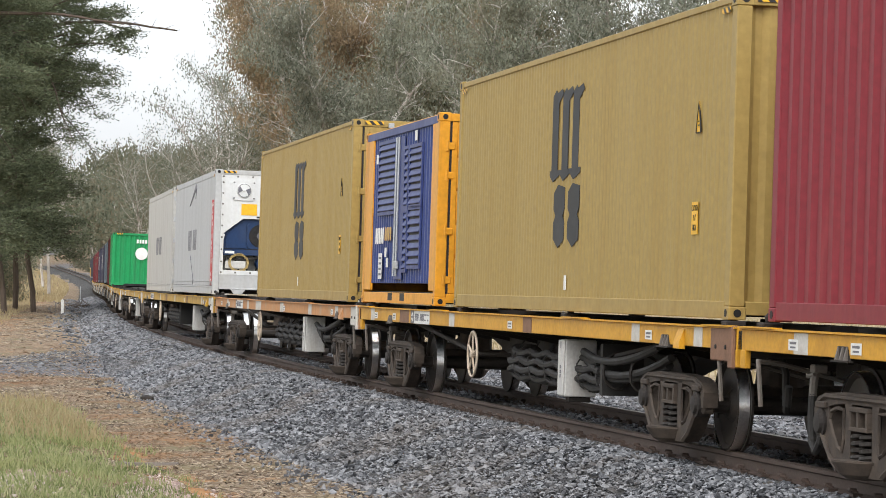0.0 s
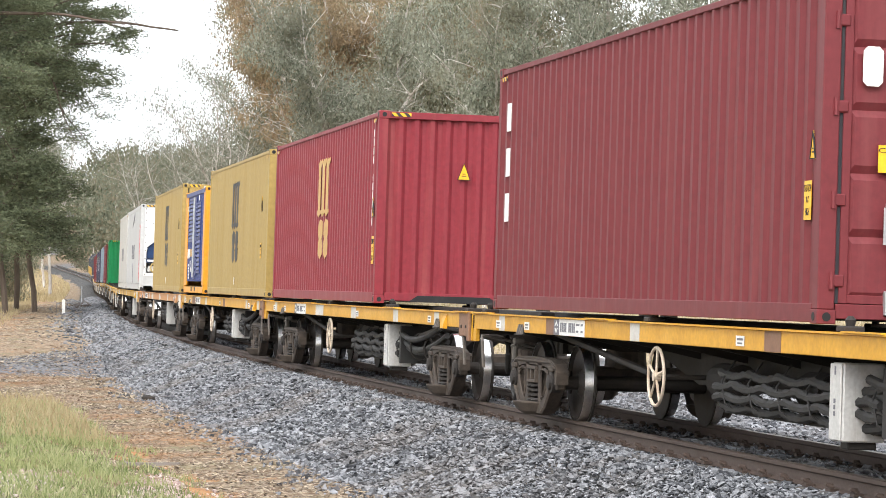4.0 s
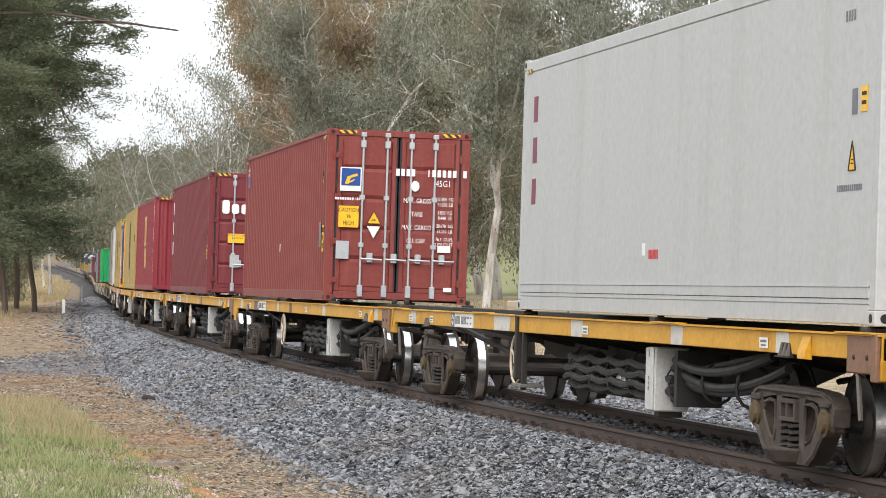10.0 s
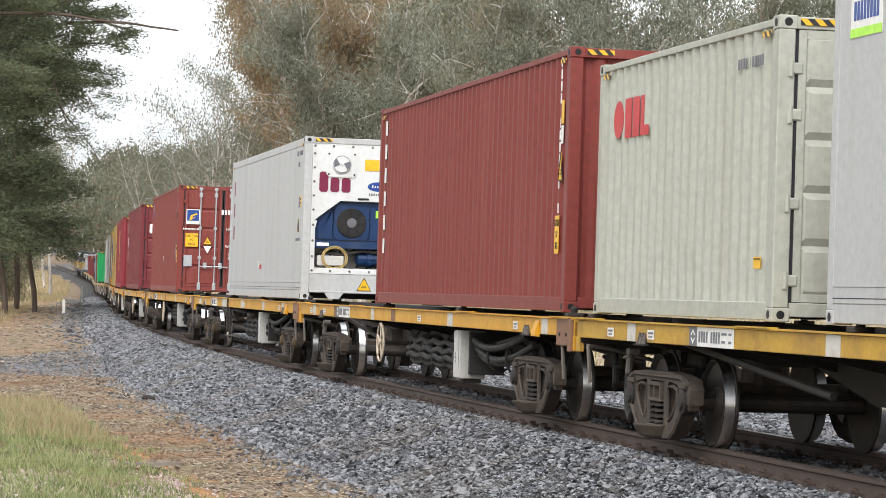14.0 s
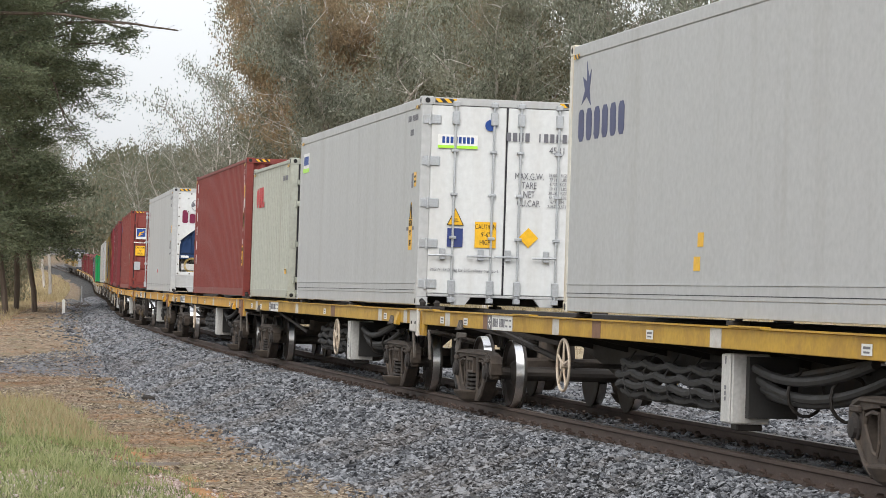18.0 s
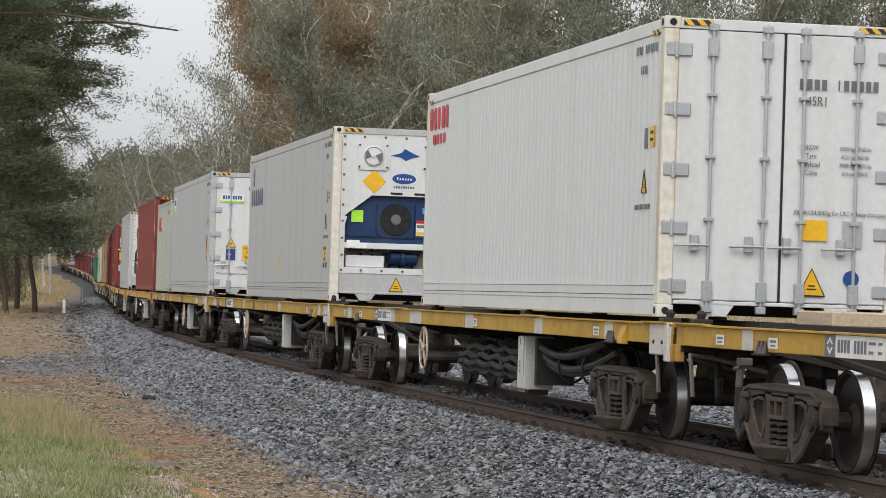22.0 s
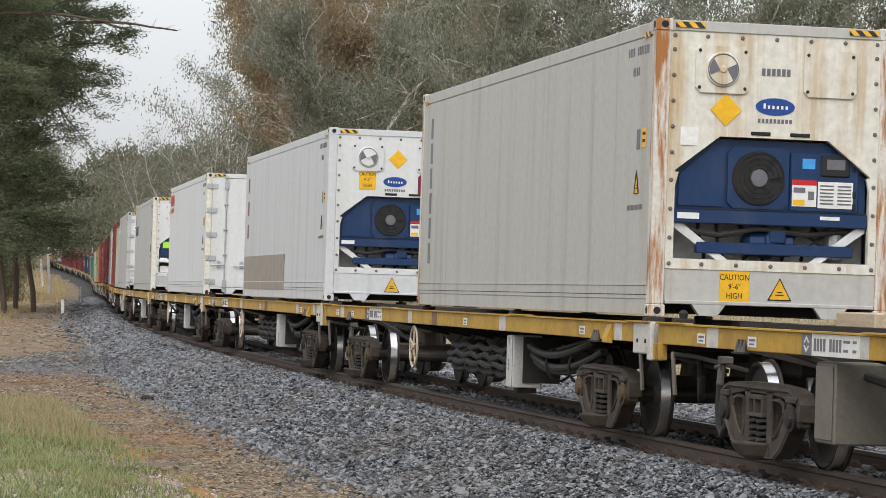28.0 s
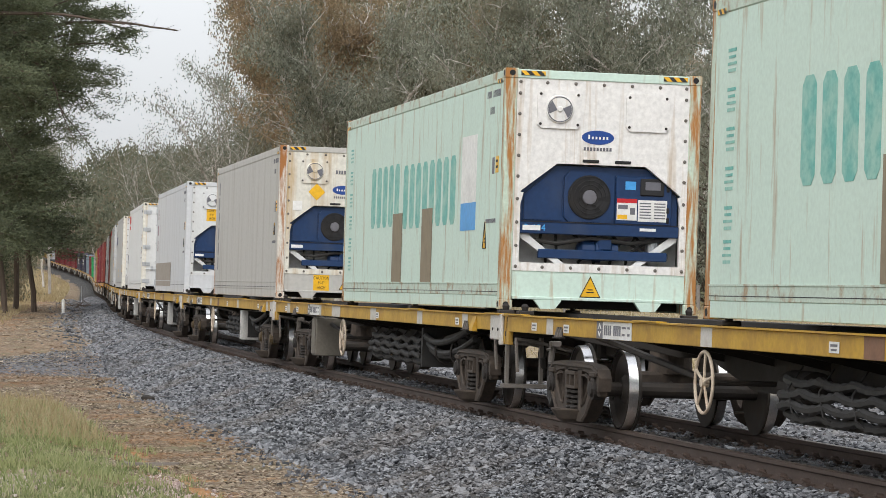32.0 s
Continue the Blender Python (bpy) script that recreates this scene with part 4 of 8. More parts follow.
def sill(s, x0, x1):
    """The channel along the deck's edge, deeper towards the middle."""
    y0, y1 = sorted((s * 1.20, s * 1.245))
    g = Geo()
    g.box(x0, x1, y0, y1, 0.962, 1.145, 0.006)
    f0, f1 = sorted((s * 1.10, s * 1.275))
    g.box(x0, x1, f0, f1, 1.145, 1.16)
    g.box(x0, x1, *sorted((s * 1.12, s * 1.2)), 0.962, 0.974)
    return g


def underframe(half):
    g = Geo()
    g.prism([(-half + 0.1, 0.86), (-half + 4.4, 0.86), (-half + 6.3, 0.52), (half - 6.3, 0.52), (half - 4.4, 0.86), (half - 0.1, 0.86), (half - 0.1, 1.12), (-half + 0.1, 1.12)], "y", -0.2, 0.2)
    # open between the centre sill and the side sills, but for the end platforms, the mid plate and the bearers under
    # the loads' corners
    for e in (-1, 1):
        g.box(min(e * (half - 0.7), e * (half - 0.05)), max(e * (half - 0.7), e * (half - 0.05)), -1.19, 1.19, 1.10, 1.135)
    # unseen plate between the bogies, added to keep the underside dark
    g.box(-half + 5.2, half - 5.2, -1.19, 1.19, 1.10, 1.13)
    for x in (-half + 0.5, -half + 6.6, 0.0, half - 7.0, half - 0.5):
        g.box(x - 0.14, x + 0.14, -1.19, 1.19, 1.0, 1.14)
    g.box(-half + 0.3, half - 0.3, -0.3, 0.3, 1.12, 1.19)
    x = -half + 0.9
    while x < half - 0.8:
        g.prism([(-1.19, 0.98), (-0.2, 0.78), (0.2, 0.78), (1.19, 0.98), (1.19, 1.11), (-1.19, 1.11)], "x", x - 0.03, x + 0.03)
        x += 1.62
    for e in (-1, 1):
        g.box(min(e * (half - 0.1), e * half), max(e * (half - 0.1), e * half), -1.24, 1.24, 0.90, 1.14, 0.01)
        g.tube([(e * (half - 2.7), 0.95, 1.0), (e * (half - 7.2), 0.9, 0.62)], 0.035, 6)
        g.tube([(e * (half - 2.9), -0.95, 1.0), (e * (half - 7.2), -0.9, 0.62)], 0.035, 6)
    return g


def handwheel(m=None):
    g = Geo()
    ring = [(0.28 * math.cos(a), 0.0, 0.28 * math.sin(a)) for a in np.linspace(0, 2 * math.pi, 28, endpoint=False)]
    g.tube(ring, 0.016, 8, closed=True)
    for k in range(5):
        a = 2 * math.pi * k / 5 + 0.4
        g.tube([(0.03 * math.cos(a), 0, 0.03 * math.sin(a)), (0.27 * math.cos(a), 0, 0.27 * math.sin(a))], 0.014, 6)
    g.lathe([(-0.04, 0.045), (0.03, 0.045)], 12)
    return g


def hose(k):
    """One of the slack black hoses looping from the cabinet to the bogie."""
    z, sag, x1 = ((0.80, 0.10, -3.1), (0.70, 0.14, -3.4), (0.62, 0.10, -3.2), (0.56, 0.05, -3.0))[k]
    pts = []
    for i in range(11):
        q = i / 10
        pts.append((q * x1, -0.04 * k + 0.05 * math.sin(q * 3), z - sag * 4 * q * (1 - q) + 0.12 * q * q))
    return Geo().tube(pts, 0.042 if k < 3 else 0.03, 8)


def hose_clip():
    return Geo().tube([(0, -0.1 + 0.16 * math.cos(a), 0.62 + 0.19 * math.sin(a)) for a in np.linspace(0, 2 * math.pi, 14, endpoint=False)], 0.016, 5, closed=True)


def chain_pipes():
    """Three rows of ribbed pipe in clips, hung under the middle of the wagon."""
    g = Geo()
    for r, (y, z) in enumerate(((0.98, 0.74), (1.03, 0.64), (1.03, 0.54), (0.97, 0.45))):
        n = 22
        pts, rad = [], []
        for i in range(n * 2 + 1):
            q = i / (n * 2)
            pts.append((2.2 - 4.4 * q, y, z - 0.04 * abs(math.sin(q * math.pi * 5 + r))))
            rad.append(0.048 if i % 2 else 0.034)
        g.tube(pts, rad, 7)
    for i in range(6):
        x = 2.0 - 0.8 * i
        g.tube([(x, 0.9, 0.85), (x - 0.1, 1.06, 0.66), (x - 0.22, 1.06, 0.46), (x - 0.3, 0.95, 0.38)], 0.009, 5)
    g.box(-2.3, 2.3, 0.7, 0.9, 0.36, 0.40)
    g.box(-2.4, -2.3, 0.6, 1.05, 0.36, 0.9)
    return g


def end_step():
    """A stirrup hung across the wagon's end: two flat legs, a rung and a board to stand on."""
    return Geo().box(-0.12, 0.06, 0.74, 1.27, 0.30, 0.35, 0.006)


def sill_lug():
    return Geo().prism([(1.24, 0.93), (1.30, 0.935), (1.30, 0.985), (1.25, 1.12)], "x", -0.10, 0.10)


def sill_toe(e):
    """The sill's turned-down end."""
    return Geo().box(-0.07, 0.07, 1.195, 1.25, 0.81, 0.968, 0.006)


def wedge():
    """A ribbed steel rope hook let into the sill's lower edge."""
    g = Geo()
    g.prism([(-0.17, 0.945), (0.17, 0.945), (0.13, 1.055), (-0.10, 1.055)], "y", 1.24, 1.2495)
    g.box(-0.19, 0.19, 1.235, 1.285, 0.932, 0.947)
    return g


def wedge_rib():
    return Geo().prism([(1.249, 1.052), (1.256, 1.052), (1.282, 0.947), (1.249, 0.947)], "x", -0.012, 0.012)


def coupler():
    g = Geo()
    g.box(-0.45, 0.15, -0.09, 0.09, 0.70, 0.90, 0.02)
    g.prism([(0.1, -0.13), (0.34, -0.16), (0.42, -0.02), (0.36, 0.14), (0.1, 0.16)], "z", 0.68, 0.96)
    return g


def air_hose():
    return Geo().tube([(0, 0, 0), (0.05, 0.02, -0.12), (0.07, 0.02, -0.3), (0.16, 0.0, -0.44), (0.27, -0.03, -0.38), (0.33, -0.04, -0.22)], 0.035, 8)


def cut_lever():
    return Geo().tube([(0, 1.22, 0.50), (0.02, 1.24, 0.82), (0.06, 1.24, 0.88), (0.14, 1.0, 0.86), (0.2, 0.3, 0.7)], 0.022, 6)


def twist_lock():
    return Geo().box(-0.09, 0.09, -0.09, 0.09, 0, 0.05, 0.01).lathe([(0.05, 0.035), (0.1, 0.045), (0.13, 0.02)], 10, axis="z")


def wagon(paint, label, plates, caps, old_box=False, length=PITCH_W, wheel_at=8.3, stand_at=0.0, apron=False):
    """A flat container wagon. plates: (x from the rear end, width, material) on the sill."""
    half = length / 2 - 0.06
    w = thing("flat_wagon", label, "railway wagon", "container wagons in the train")
    piece("underframe", lambda: underframe(half), GRIMY, w, key="underframe%.1f" % length)
    for s in (1, -1):
        piece("side_sill", lambda: sill(s, -half, half), paint, w, key="sill%d%.1f" % (s, length))
    for e in (-1, 1):
        bogie(w, e * (length / 2 - 2.68), caps)
        c = piece("coupler", coupler, CAST, w, (e * (half - 0.3), 0, 0))
        if e < 0:
            c.rotation_euler.z = math.pi
        piece("air_hose", air_hose, RUBBER, w, (e * (half - 0.25), 0.75 * -e, 0.88)).rotation_euler.z = 0 if e > 0 else math.pi
    cb = piece("end_block", lambda: Geo().box(-0.36, 0.36, 1.14, 1.266, 0.855, 1.166, 0.012).box(-0.36, -0.24, 1.14, 1.285, 0.80, 1.166, 0.01), SILL_BROWN if paint is YELLOW else SILL_WHITE, w, (-half + 0.38, 0, 0), "scuffed steel end block")
    for x in (-0.12, 0.18):
        piece("block_bolt", lambda: Geo().lathe([(1.265, 0.022), (1.278, 0.016)], 8), CAST, cb, (x, 0, 0.98))
    piece("end_cock", lambda: Geo().box(-0.06, 0.06, 0.88, 1.0, 0.81, 0.88, 0.01).tube([(0, 0.95, 0.86), (0.03, 0.97, 0.74), (0.02, 0.98, 0.62)], 0.036, 8).tube([(-0.02, 0.98, 0.8), (0.1, 1.0, 0.78)], 0.02, 6), STEP_STEEL, w, (half - 1.15, 0, 0), "pale steel air cock")
    piece("brake_hose", lambda: Geo().tube([(0.02, 0.98, 0.64), (0.04, 0.98, 0.42), (0.0, 0.98, 0.24), (-0.1, 0.98, 0.17), (-0.2, 0.98, 0.25), (-0.24, 0.96, 0.42)], 0.035, 8), RUBBER, w, (half - 1.15, 0, 0))
    if apron:
        piece("sill_apron", lambda: Geo().box(-0.24, 0.24, 1.205, 1.252, 0.70, 0.965, 0.01), paint, w, (half - 0.26, 0, 0), "deep yellow sill apron")
    piece("uncoupling_lever", cut_lever, STEP_STEEL, w, (-half + 0.5, 0, 0))
    piece("uncoupling_lever", cut_lever, STEP_STEEL, w, (half - 0.5, 0, 0))
    hw = piece("handbrake_wheel", handwheel, CREAM, w, (length / 2 - wheel_at, 1.2, 0.64), "cream-painted spoked handwheel")
    piece("handbrake_shaft", lambda: Geo().tube([(0, 1.2, 0.64), (0, 0.5, 0.64)], 0.025, 8), GRIMY, w, (length / 2 - wheel_at, 0, 0))
    if stand_at:
        bs = piece("brake_stand", lambda: Geo().box(-0.05, 0.05, 1.20, 1.275, 0.42, 1.17, 0.008).box(-0.25, -0.19, 1.18, 1.24, 0.30, 0.97, 0.006), CAST, w, (length / 2 - stand_at, 0, 0), "upright brown brake stand")
        piece("step_board", lambda: Geo().box(-0.3, 0.16, 1.0, 1.27, 0.33, 0.37, 0.006), STEP_STEEL, bs)
    step = old_box and piece("end_step", end_step, STEP_STEEL, w, (-half - 0.03, 0, 0), "scuffed steel end step")
    for y in (1.21, 0.80) if old_box else ():
        piece("step_leg", lambda: Geo().box(-0.035, 0.035, -0.02, 0.02, 0.34, 1.0), STEP_STEEL, step, (0, y, 0))
    if old_box:
        piece("step_rung", lambda: Geo().box(-0.02, 0.02, 0.80, 1.21, 0.80, 0.835), STEP_STEEL, step)
    piece("sill_lug", sill_lug, paint, w, (-half + 1.75, 0, 0))
    for e in (-1, 1):
        piece("sill_end", lambda: sill_toe(e), paint, w, (e * (half - 0.05), 0, 0))
    piece("pipe_rack", chain_pipes, RUBBER, w, (length / 2 - 11.9, 0, 0))
    bx = -length / 2 + 6.75
    if old_box:
        cab = piece("control_cabinet", lambda: Geo().box(-0.23, 0.23, 0.72, 1.19, 0.27, 0.92, 0.015), DUSTY_BOX, w, (length / 2 - 4.7, 0, 0), "dusty brown-grey control cabinet")
        piece("cabinet_lid", lambda: Geo().box(-0.2, 0.2, 1.19, 1.205, 0.3, 0.89, 0.008), DUSTY_BOX, cab)
    else:
        cab = piece("control_cabinet", lambda: Geo().box(-0.08, 0.2, 0.82, 1.17, 0.30, 0.92, 0.012), CABINET, w, (bx, 0, 0),
                    "pale grey upright control cabinet")
        piece("cabinet_door", lambda: Geo().box(-0.07, 0.19, 1.17, 1.19, 0.31, 0.915, 0.008), CABINET, cab)
        piece("cabinet_foot", lambda: Geo().box(-0.02, 0.16, 0.86, 1.1, 0.24, 0.30, 0.01), GRIMY, cab)
        marks([(0, 0.02 + 0.05 * k, 0.04, 0.035) for k in range(3)] + [(0, 0.36, 0.03, 0.07)], on_side(0.06, 1.191, 0.5), LETTER_SLATE, cab)
    for k in range(4):
        piece("hose", lambda: hose(k), RUBBER, w, (bx - 0.22, 1.0, 0), key="hose%d" % k)
    for x in (-1.1, -2.2):
        piece("hose_clip", hose_clip, GRIMY, w, (bx - 0.22 + x, 1.0, 0))
    piece("brake_cylinder", lambda: Geo().lathe([(-0.35, 0.1), (-0.33, 0.17), (0.3, 0.17), (0.36, 0.06), (0.7, 0.03)], 16, (0, 0.55, 0.62), "x"), GRIMY, w, (1.5, 0, 0))
    piece("brake_cylinder", lambda: Geo().lathe([(-0.5, 0.1), (-0.47, 0.2), (0.47, 0.2), (0.5, 0.1)], 16, (0, 0.5, 0.6), "x"), GRIMY, w, (-1.2, 0, 0))
    for x in (-half + 2.3, half - 2.6):
        hook = piece("rope_hook", wedge, CAST, w, (x, 0, 0))
        for d in (-0.1, 0.0, 0.1):
            piece("hook_rib", wedge_rib, STEP_STEEL, hook, (d, 0, 0))
    for x in (-half + 0.5, -half + 6.6, -half + 12.3, half - 0.4):
        for s in (1, -1):
            piece("twist_lock", twist_lock, CAST, w, (x, s * 1.13, 1.16))
    for x, wd in ((-half + 5.9, 0.9), (half - 6.2, 0.9), (-half + 0.5, 1.0), (half - 0.5, 1.0)):
        piece("deck_lug", lambda: Geo().box(-0.45, 0.45, 1.2, 1.30, 1.16, 1.172), paint, w, (x, 0, 0))
    for x, wd, mat in plates:
        p = plate("sill_panel", wd, 0.176, on_side(-half + x, 1.2455, 1.053), mat, w, "", 0.003)
    num = plate("number_panel", 1.12, 0.176, on_side(half - 5.02, 1.249, 1.053), SIGN_WHITE, w, "white number panel with dark bars", 0.003)
    marks([(-0.48 + 0.075 * i, 0.0, 0.05, 0.10) for i in (0, 1, 2, 3, 5, 6, 7, 8)] + [(0.27, 0.035, 0.15, 0.022), (0.45, 0.035, 0.08, 0.022), (0.25, -0.035, 0.1, 0.022), (0.45, -0.035, 0.08, 0.022)],
          Matrix.Translation((0, 0, 0.003)), LETTER_SLATE, num)
    ep = plate("emblem_panel", 0.25, 0.176, on_side(half - 4.33, 1.249, 1.053), LETTER_SLATE, w, "", 0.003)
    for s in (1, -1):
        dia = part("emblem_chevron", Geo().prism([(-0.07, 0.012 * s), (0, 0.07 * s), (0.07, 0.012 * s), (0.04, 0.012 * s), (0, 0.045 * s), (-0.04, 0.012 * s)][::s], "z", 0.003, 0.006), SIGN_WHITE, ep)
    for x in (half - 1.4, half - 2.9, -half + 2.9, -half + 9.1):
        small = plate("data_plate", 0.24, 0.09, on_side(x, 1.25, 1.04), SIGN_WHITE, w, "", 0.003)
        marks([(0, 0.015, 0.16, 0.02), (0, -0.02, 0.13, 0.015)], Matrix.Translation((0, 0, 0.003)), LETTER_SLATE, small)
    return w
# ---------------------------------------------------------------- containers
BOX_Z = 1.217


def castings(L, H, root, mat):
    for x in (-1, 1):
        for y in (-1, 1):
            for z in (0, 1):
                x0, x1 = sorted((x * L / 2, x * (L / 2 - 0.178)))
                y0, y1 = sorted((y * 1.219, y * (1.219 - 0.162)))
                z0 = z * (H - 0.118)
                c = part("corner_casting", Geo().box(x0, x1, y0, y1, z0, z0 + 0.118, 0.008), mat, root)
                if y > 0:
                    part("casting_hole", Geo().lathe([(0, 0.036), (0.004, 0.036)], 14, ((x0 + x1) / 2, 1.2185, z0 + 0.06)), BLACK, c)
                if x < 0:
                    part("casting_hole", Geo().lathe([(-0.004, 0.036), (0.001, 0.036)], 14, (-L / 2, (y0 + y1) / 2, z0 + 0.06), "x"), BLACK, c)


def tapes(L, H, root):
    for y in (-0.98, 0.98):
        plate("warning_tape", 0.3, 0.055, on_rear(-L / 2 - 0.002, y * 0.9, H - 0.055), TAPE, root, "black and yellow hazard tape")
    plate("warning_tape", 0.25, 0.05, on_side(-L / 2 + 0.32, 1.222, H - 0.14), TAPE, root, "black and yellow hazard tape")
    plate("warning_tape", 0.25, 0.05, on_side(L / 2 - 0.32, 1.222, H - 0.14), TAPE, root, "black and yellow hazard tape")


def caution(root, m, w=0.3, h=0.42, lines=("CAUTION", "9'-6\"", "HIGH")):
    p = plate("caution_label", w, h, m, SIGN_YELLOW, root, "yellow height caution label")
    for k, t in enumerate(lines):
        lettering(t, h * 0.27, Matrix.Translation((0, h * (0.3 - 0.3 * k), 0.005)), BLACK, p, 0.6 * w / h / 0.72)
    return p


def bars(words, m, size, mat, root, upright=False, name="marking"):
    """A name or number as plain bars: one block for each letter, in its colour."""
    rows = []
    for i, ch in enumerate(words):
        if ch == " ":
            continue
        d = (i - (len(words) - 1) / 2) * size * (1.12 if upright else 0.68)
        tall = size * (0.92 if ch.isupper() or ch.isdigit() else 0.7)
        wide = size * (0.14 if ch in "1Ii" else 0.46)
        rows.append((0, -d, wide, tall) if upright else (d, (tall - size) * 0.5, wide, tall))
    for row in rows if name == "emblem" else ():
        marks([row], m, mat, root, "emblem_block")
    if name != "emblem":
        marks(rows, m, mat, root, name)


def frame_of(L, H, root, mat, post_mat=None, open_foot=False):
    pm = post_mat or mat
    for y in (-1, 1):
        y0, y1 = sorted((y * 1.219, y * 1.06))
        part("bottom_rail", Geo().box(-L / 2 + 0.17, L / 2 - 0.17, *sorted((y * 1.212, y * 1.10)), 0.012, 0.165, 0.006), mat, root)
        part("top_rail", Geo().box(-L / 2 + 0.17, L / 2 - 0.17, *sorted((y * 1.213, y * 1.15)), H - 0.085, H - 0.022, 0.006), mat, root)
        for x in (-1, 1):
            part("corner_post", Geo().box(*sorted((x * (L / 2 - 0.004), x * (L / 2 - 0.15))), *sorted((y * 1.215, y * 1.07)), 0.117, H - 0.117, 0.01), pm, root)
    for x in (-1, 1):
        part("end_header", Geo().box(*sorted((x * (L / 2 - 0.006), x * (L / 2 - 0.11))), -1.06, 1.06, H - 0.115, H - 0.012, 0.006), mat, root)
        part("end_sill", Geo().box(*sorted((x * (L / 2 - 0.006), x * (L / 2 - 0.11))), -1.06, 1.06, 0.128 if open_foot else 0.045, 0.165, 0.006), mat, root)
        for y in (-0.62, 0.62) if open_foot else ():
            part("end_foot", Geo().prism([(y - 0.17, 0.128), (y - 0.09, 0.02), (y + 0.09, 0.02), (y + 0.17, 0.128)], "x", *sorted((x * (L / 2 - 0.008), x * (L / 2 - 0.08)))), mat, root)
    g = Geo()
    x = -L / 2 + 0.5
    while x < L / 2 - 0.4:
        g.box(x - 0.03, x + 0.03, -1.10, 1.10, 0.03, 0.155)
        x += 0.45
    part("floor_frame", g.box(-L / 2 + 0.1, L / 2 - 0.1, -1.10, 1.10, 0.155, 0.185), GRIMY, root)


def dry_door(root, L, H, mat, side, lettered):
    """One leaf of the steel doors at the rear end: pressed panels, two locking rods and four hinges."""
    y0, y1 = (0.015, 1.065) if side > 0 else (-1.065, -0.015)
    x = -L / 2 + 0.012
    leaf = part("door", Geo().box(x + 0.035, x + 0.07, y0, y1, 0.17, H - 0.12), mat, root)
    n = 5
    hh = (H - 0.12 - 0.17 - 0.06) / n
    for k in range(n):
        z = 0.2 + k * hh
        g = Geo().add([(x + 0.035, y0 + 0.09, z), (x + 0.035, y1 - 0.09, z), (x + 0.035, y1 - 0.09, z + hh), (x + 0.035, y0 + 0.09, z + hh),
                       (x + 0.002, y0 + 0.13, z + 0.065), (x + 0.002, y1 - 0.13, z + 0.065), (x + 0.002, y1 - 0.13, z + hh - 0.055), (x + 0.002, y0 + 0.13, z + hh - 0.055)],
                      [(4, 7, 6, 5), (0, 4, 5, 1), (1, 5, 6, 2), (2, 6, 7, 3), (3, 7, 4, 0)])
        part("door_panel", g, mat, leaf)
    part("door_frame", Geo().box(x + 0.005, x + 0.04, y0 + 0.03, y0 + 0.1, 0.17, H - 0.12, 0.004).box(x + 0.005, x + 0.04, y1 - 0.1, y1 - 0.03, 0.17, H - 0.12, 0.004)
         .box(x + 0.005, x + 0.04, y0 + 0.1, y1 - 0.1, 0.17, 0.24, 0.004).box(x + 0.005, x + 0.04, y0 + 0.1, y1 - 0.1, H - 0.2, H - 0.12, 0.004), mat, leaf)
    part("door_seal", Geo().box(x + 0.02, x + 0.05, y0, y0 + 0.03, 0.17, H - 0.12).box(x + 0.02, x + 0.05, y1 - 0.03, y1, 0.17, H - 0.12)
         .box(x + 0.02, x + 0.05, y0, y1, H - 0.125, H - 0.112), SEAL, leaf, "dark rubber seal")
    for y in ((y0 + 0.19, y1 - 0.45) if side > 0 else (y0 + 0.45, y1 - 0.19)):
        rod = part("locking_rod", Geo().tube([(x - 0.03, y, 0.1), (x - 0.03, y, H - 0.05)], 0.019, 10), GALV, leaf, "galvanised locking rod")
        for z, hz in ((0.12, 0.04), (0.21, 0.07), (0.95, 0.04), (1.75, 0.04), (H - 0.25, 0.06), (H - 0.09, 0.04)):
            part("rod_bracket", Geo().box(x - 0.058, x + 0.03, y - 0.045, y + 0.045, z - hz, z + hz, 0.008), GALV, leaf)
        part("handle", Geo().tube([(x - 0.06, y, 0.72), (x - 0.075, y - 0.12, 0.715), (x - 0.06, y - 0.36, 0.71)], 0.017, 8).box(x - 0.07, x, y - 0.2, y - 0.1, 0.66, 0.82, 0.01), GALV, leaf)
    for z in (0.35, 1.0, 1.75, H - 0.45):
        yy = y1 + 0.02 if side > 0 else y0 - 0.02
        part("hinge", Geo().box(x - 0.01, x + 0.04, yy - 0.09, yy + 0.07, z - 0.05, z + 0.05, 0.012).tube([(x - 0.01, yy + 0.02, z - 0.07), (x - 0.01, yy + 0.02, z + 0.07)], 0.022, 8), mat, leaf)
    return leaf


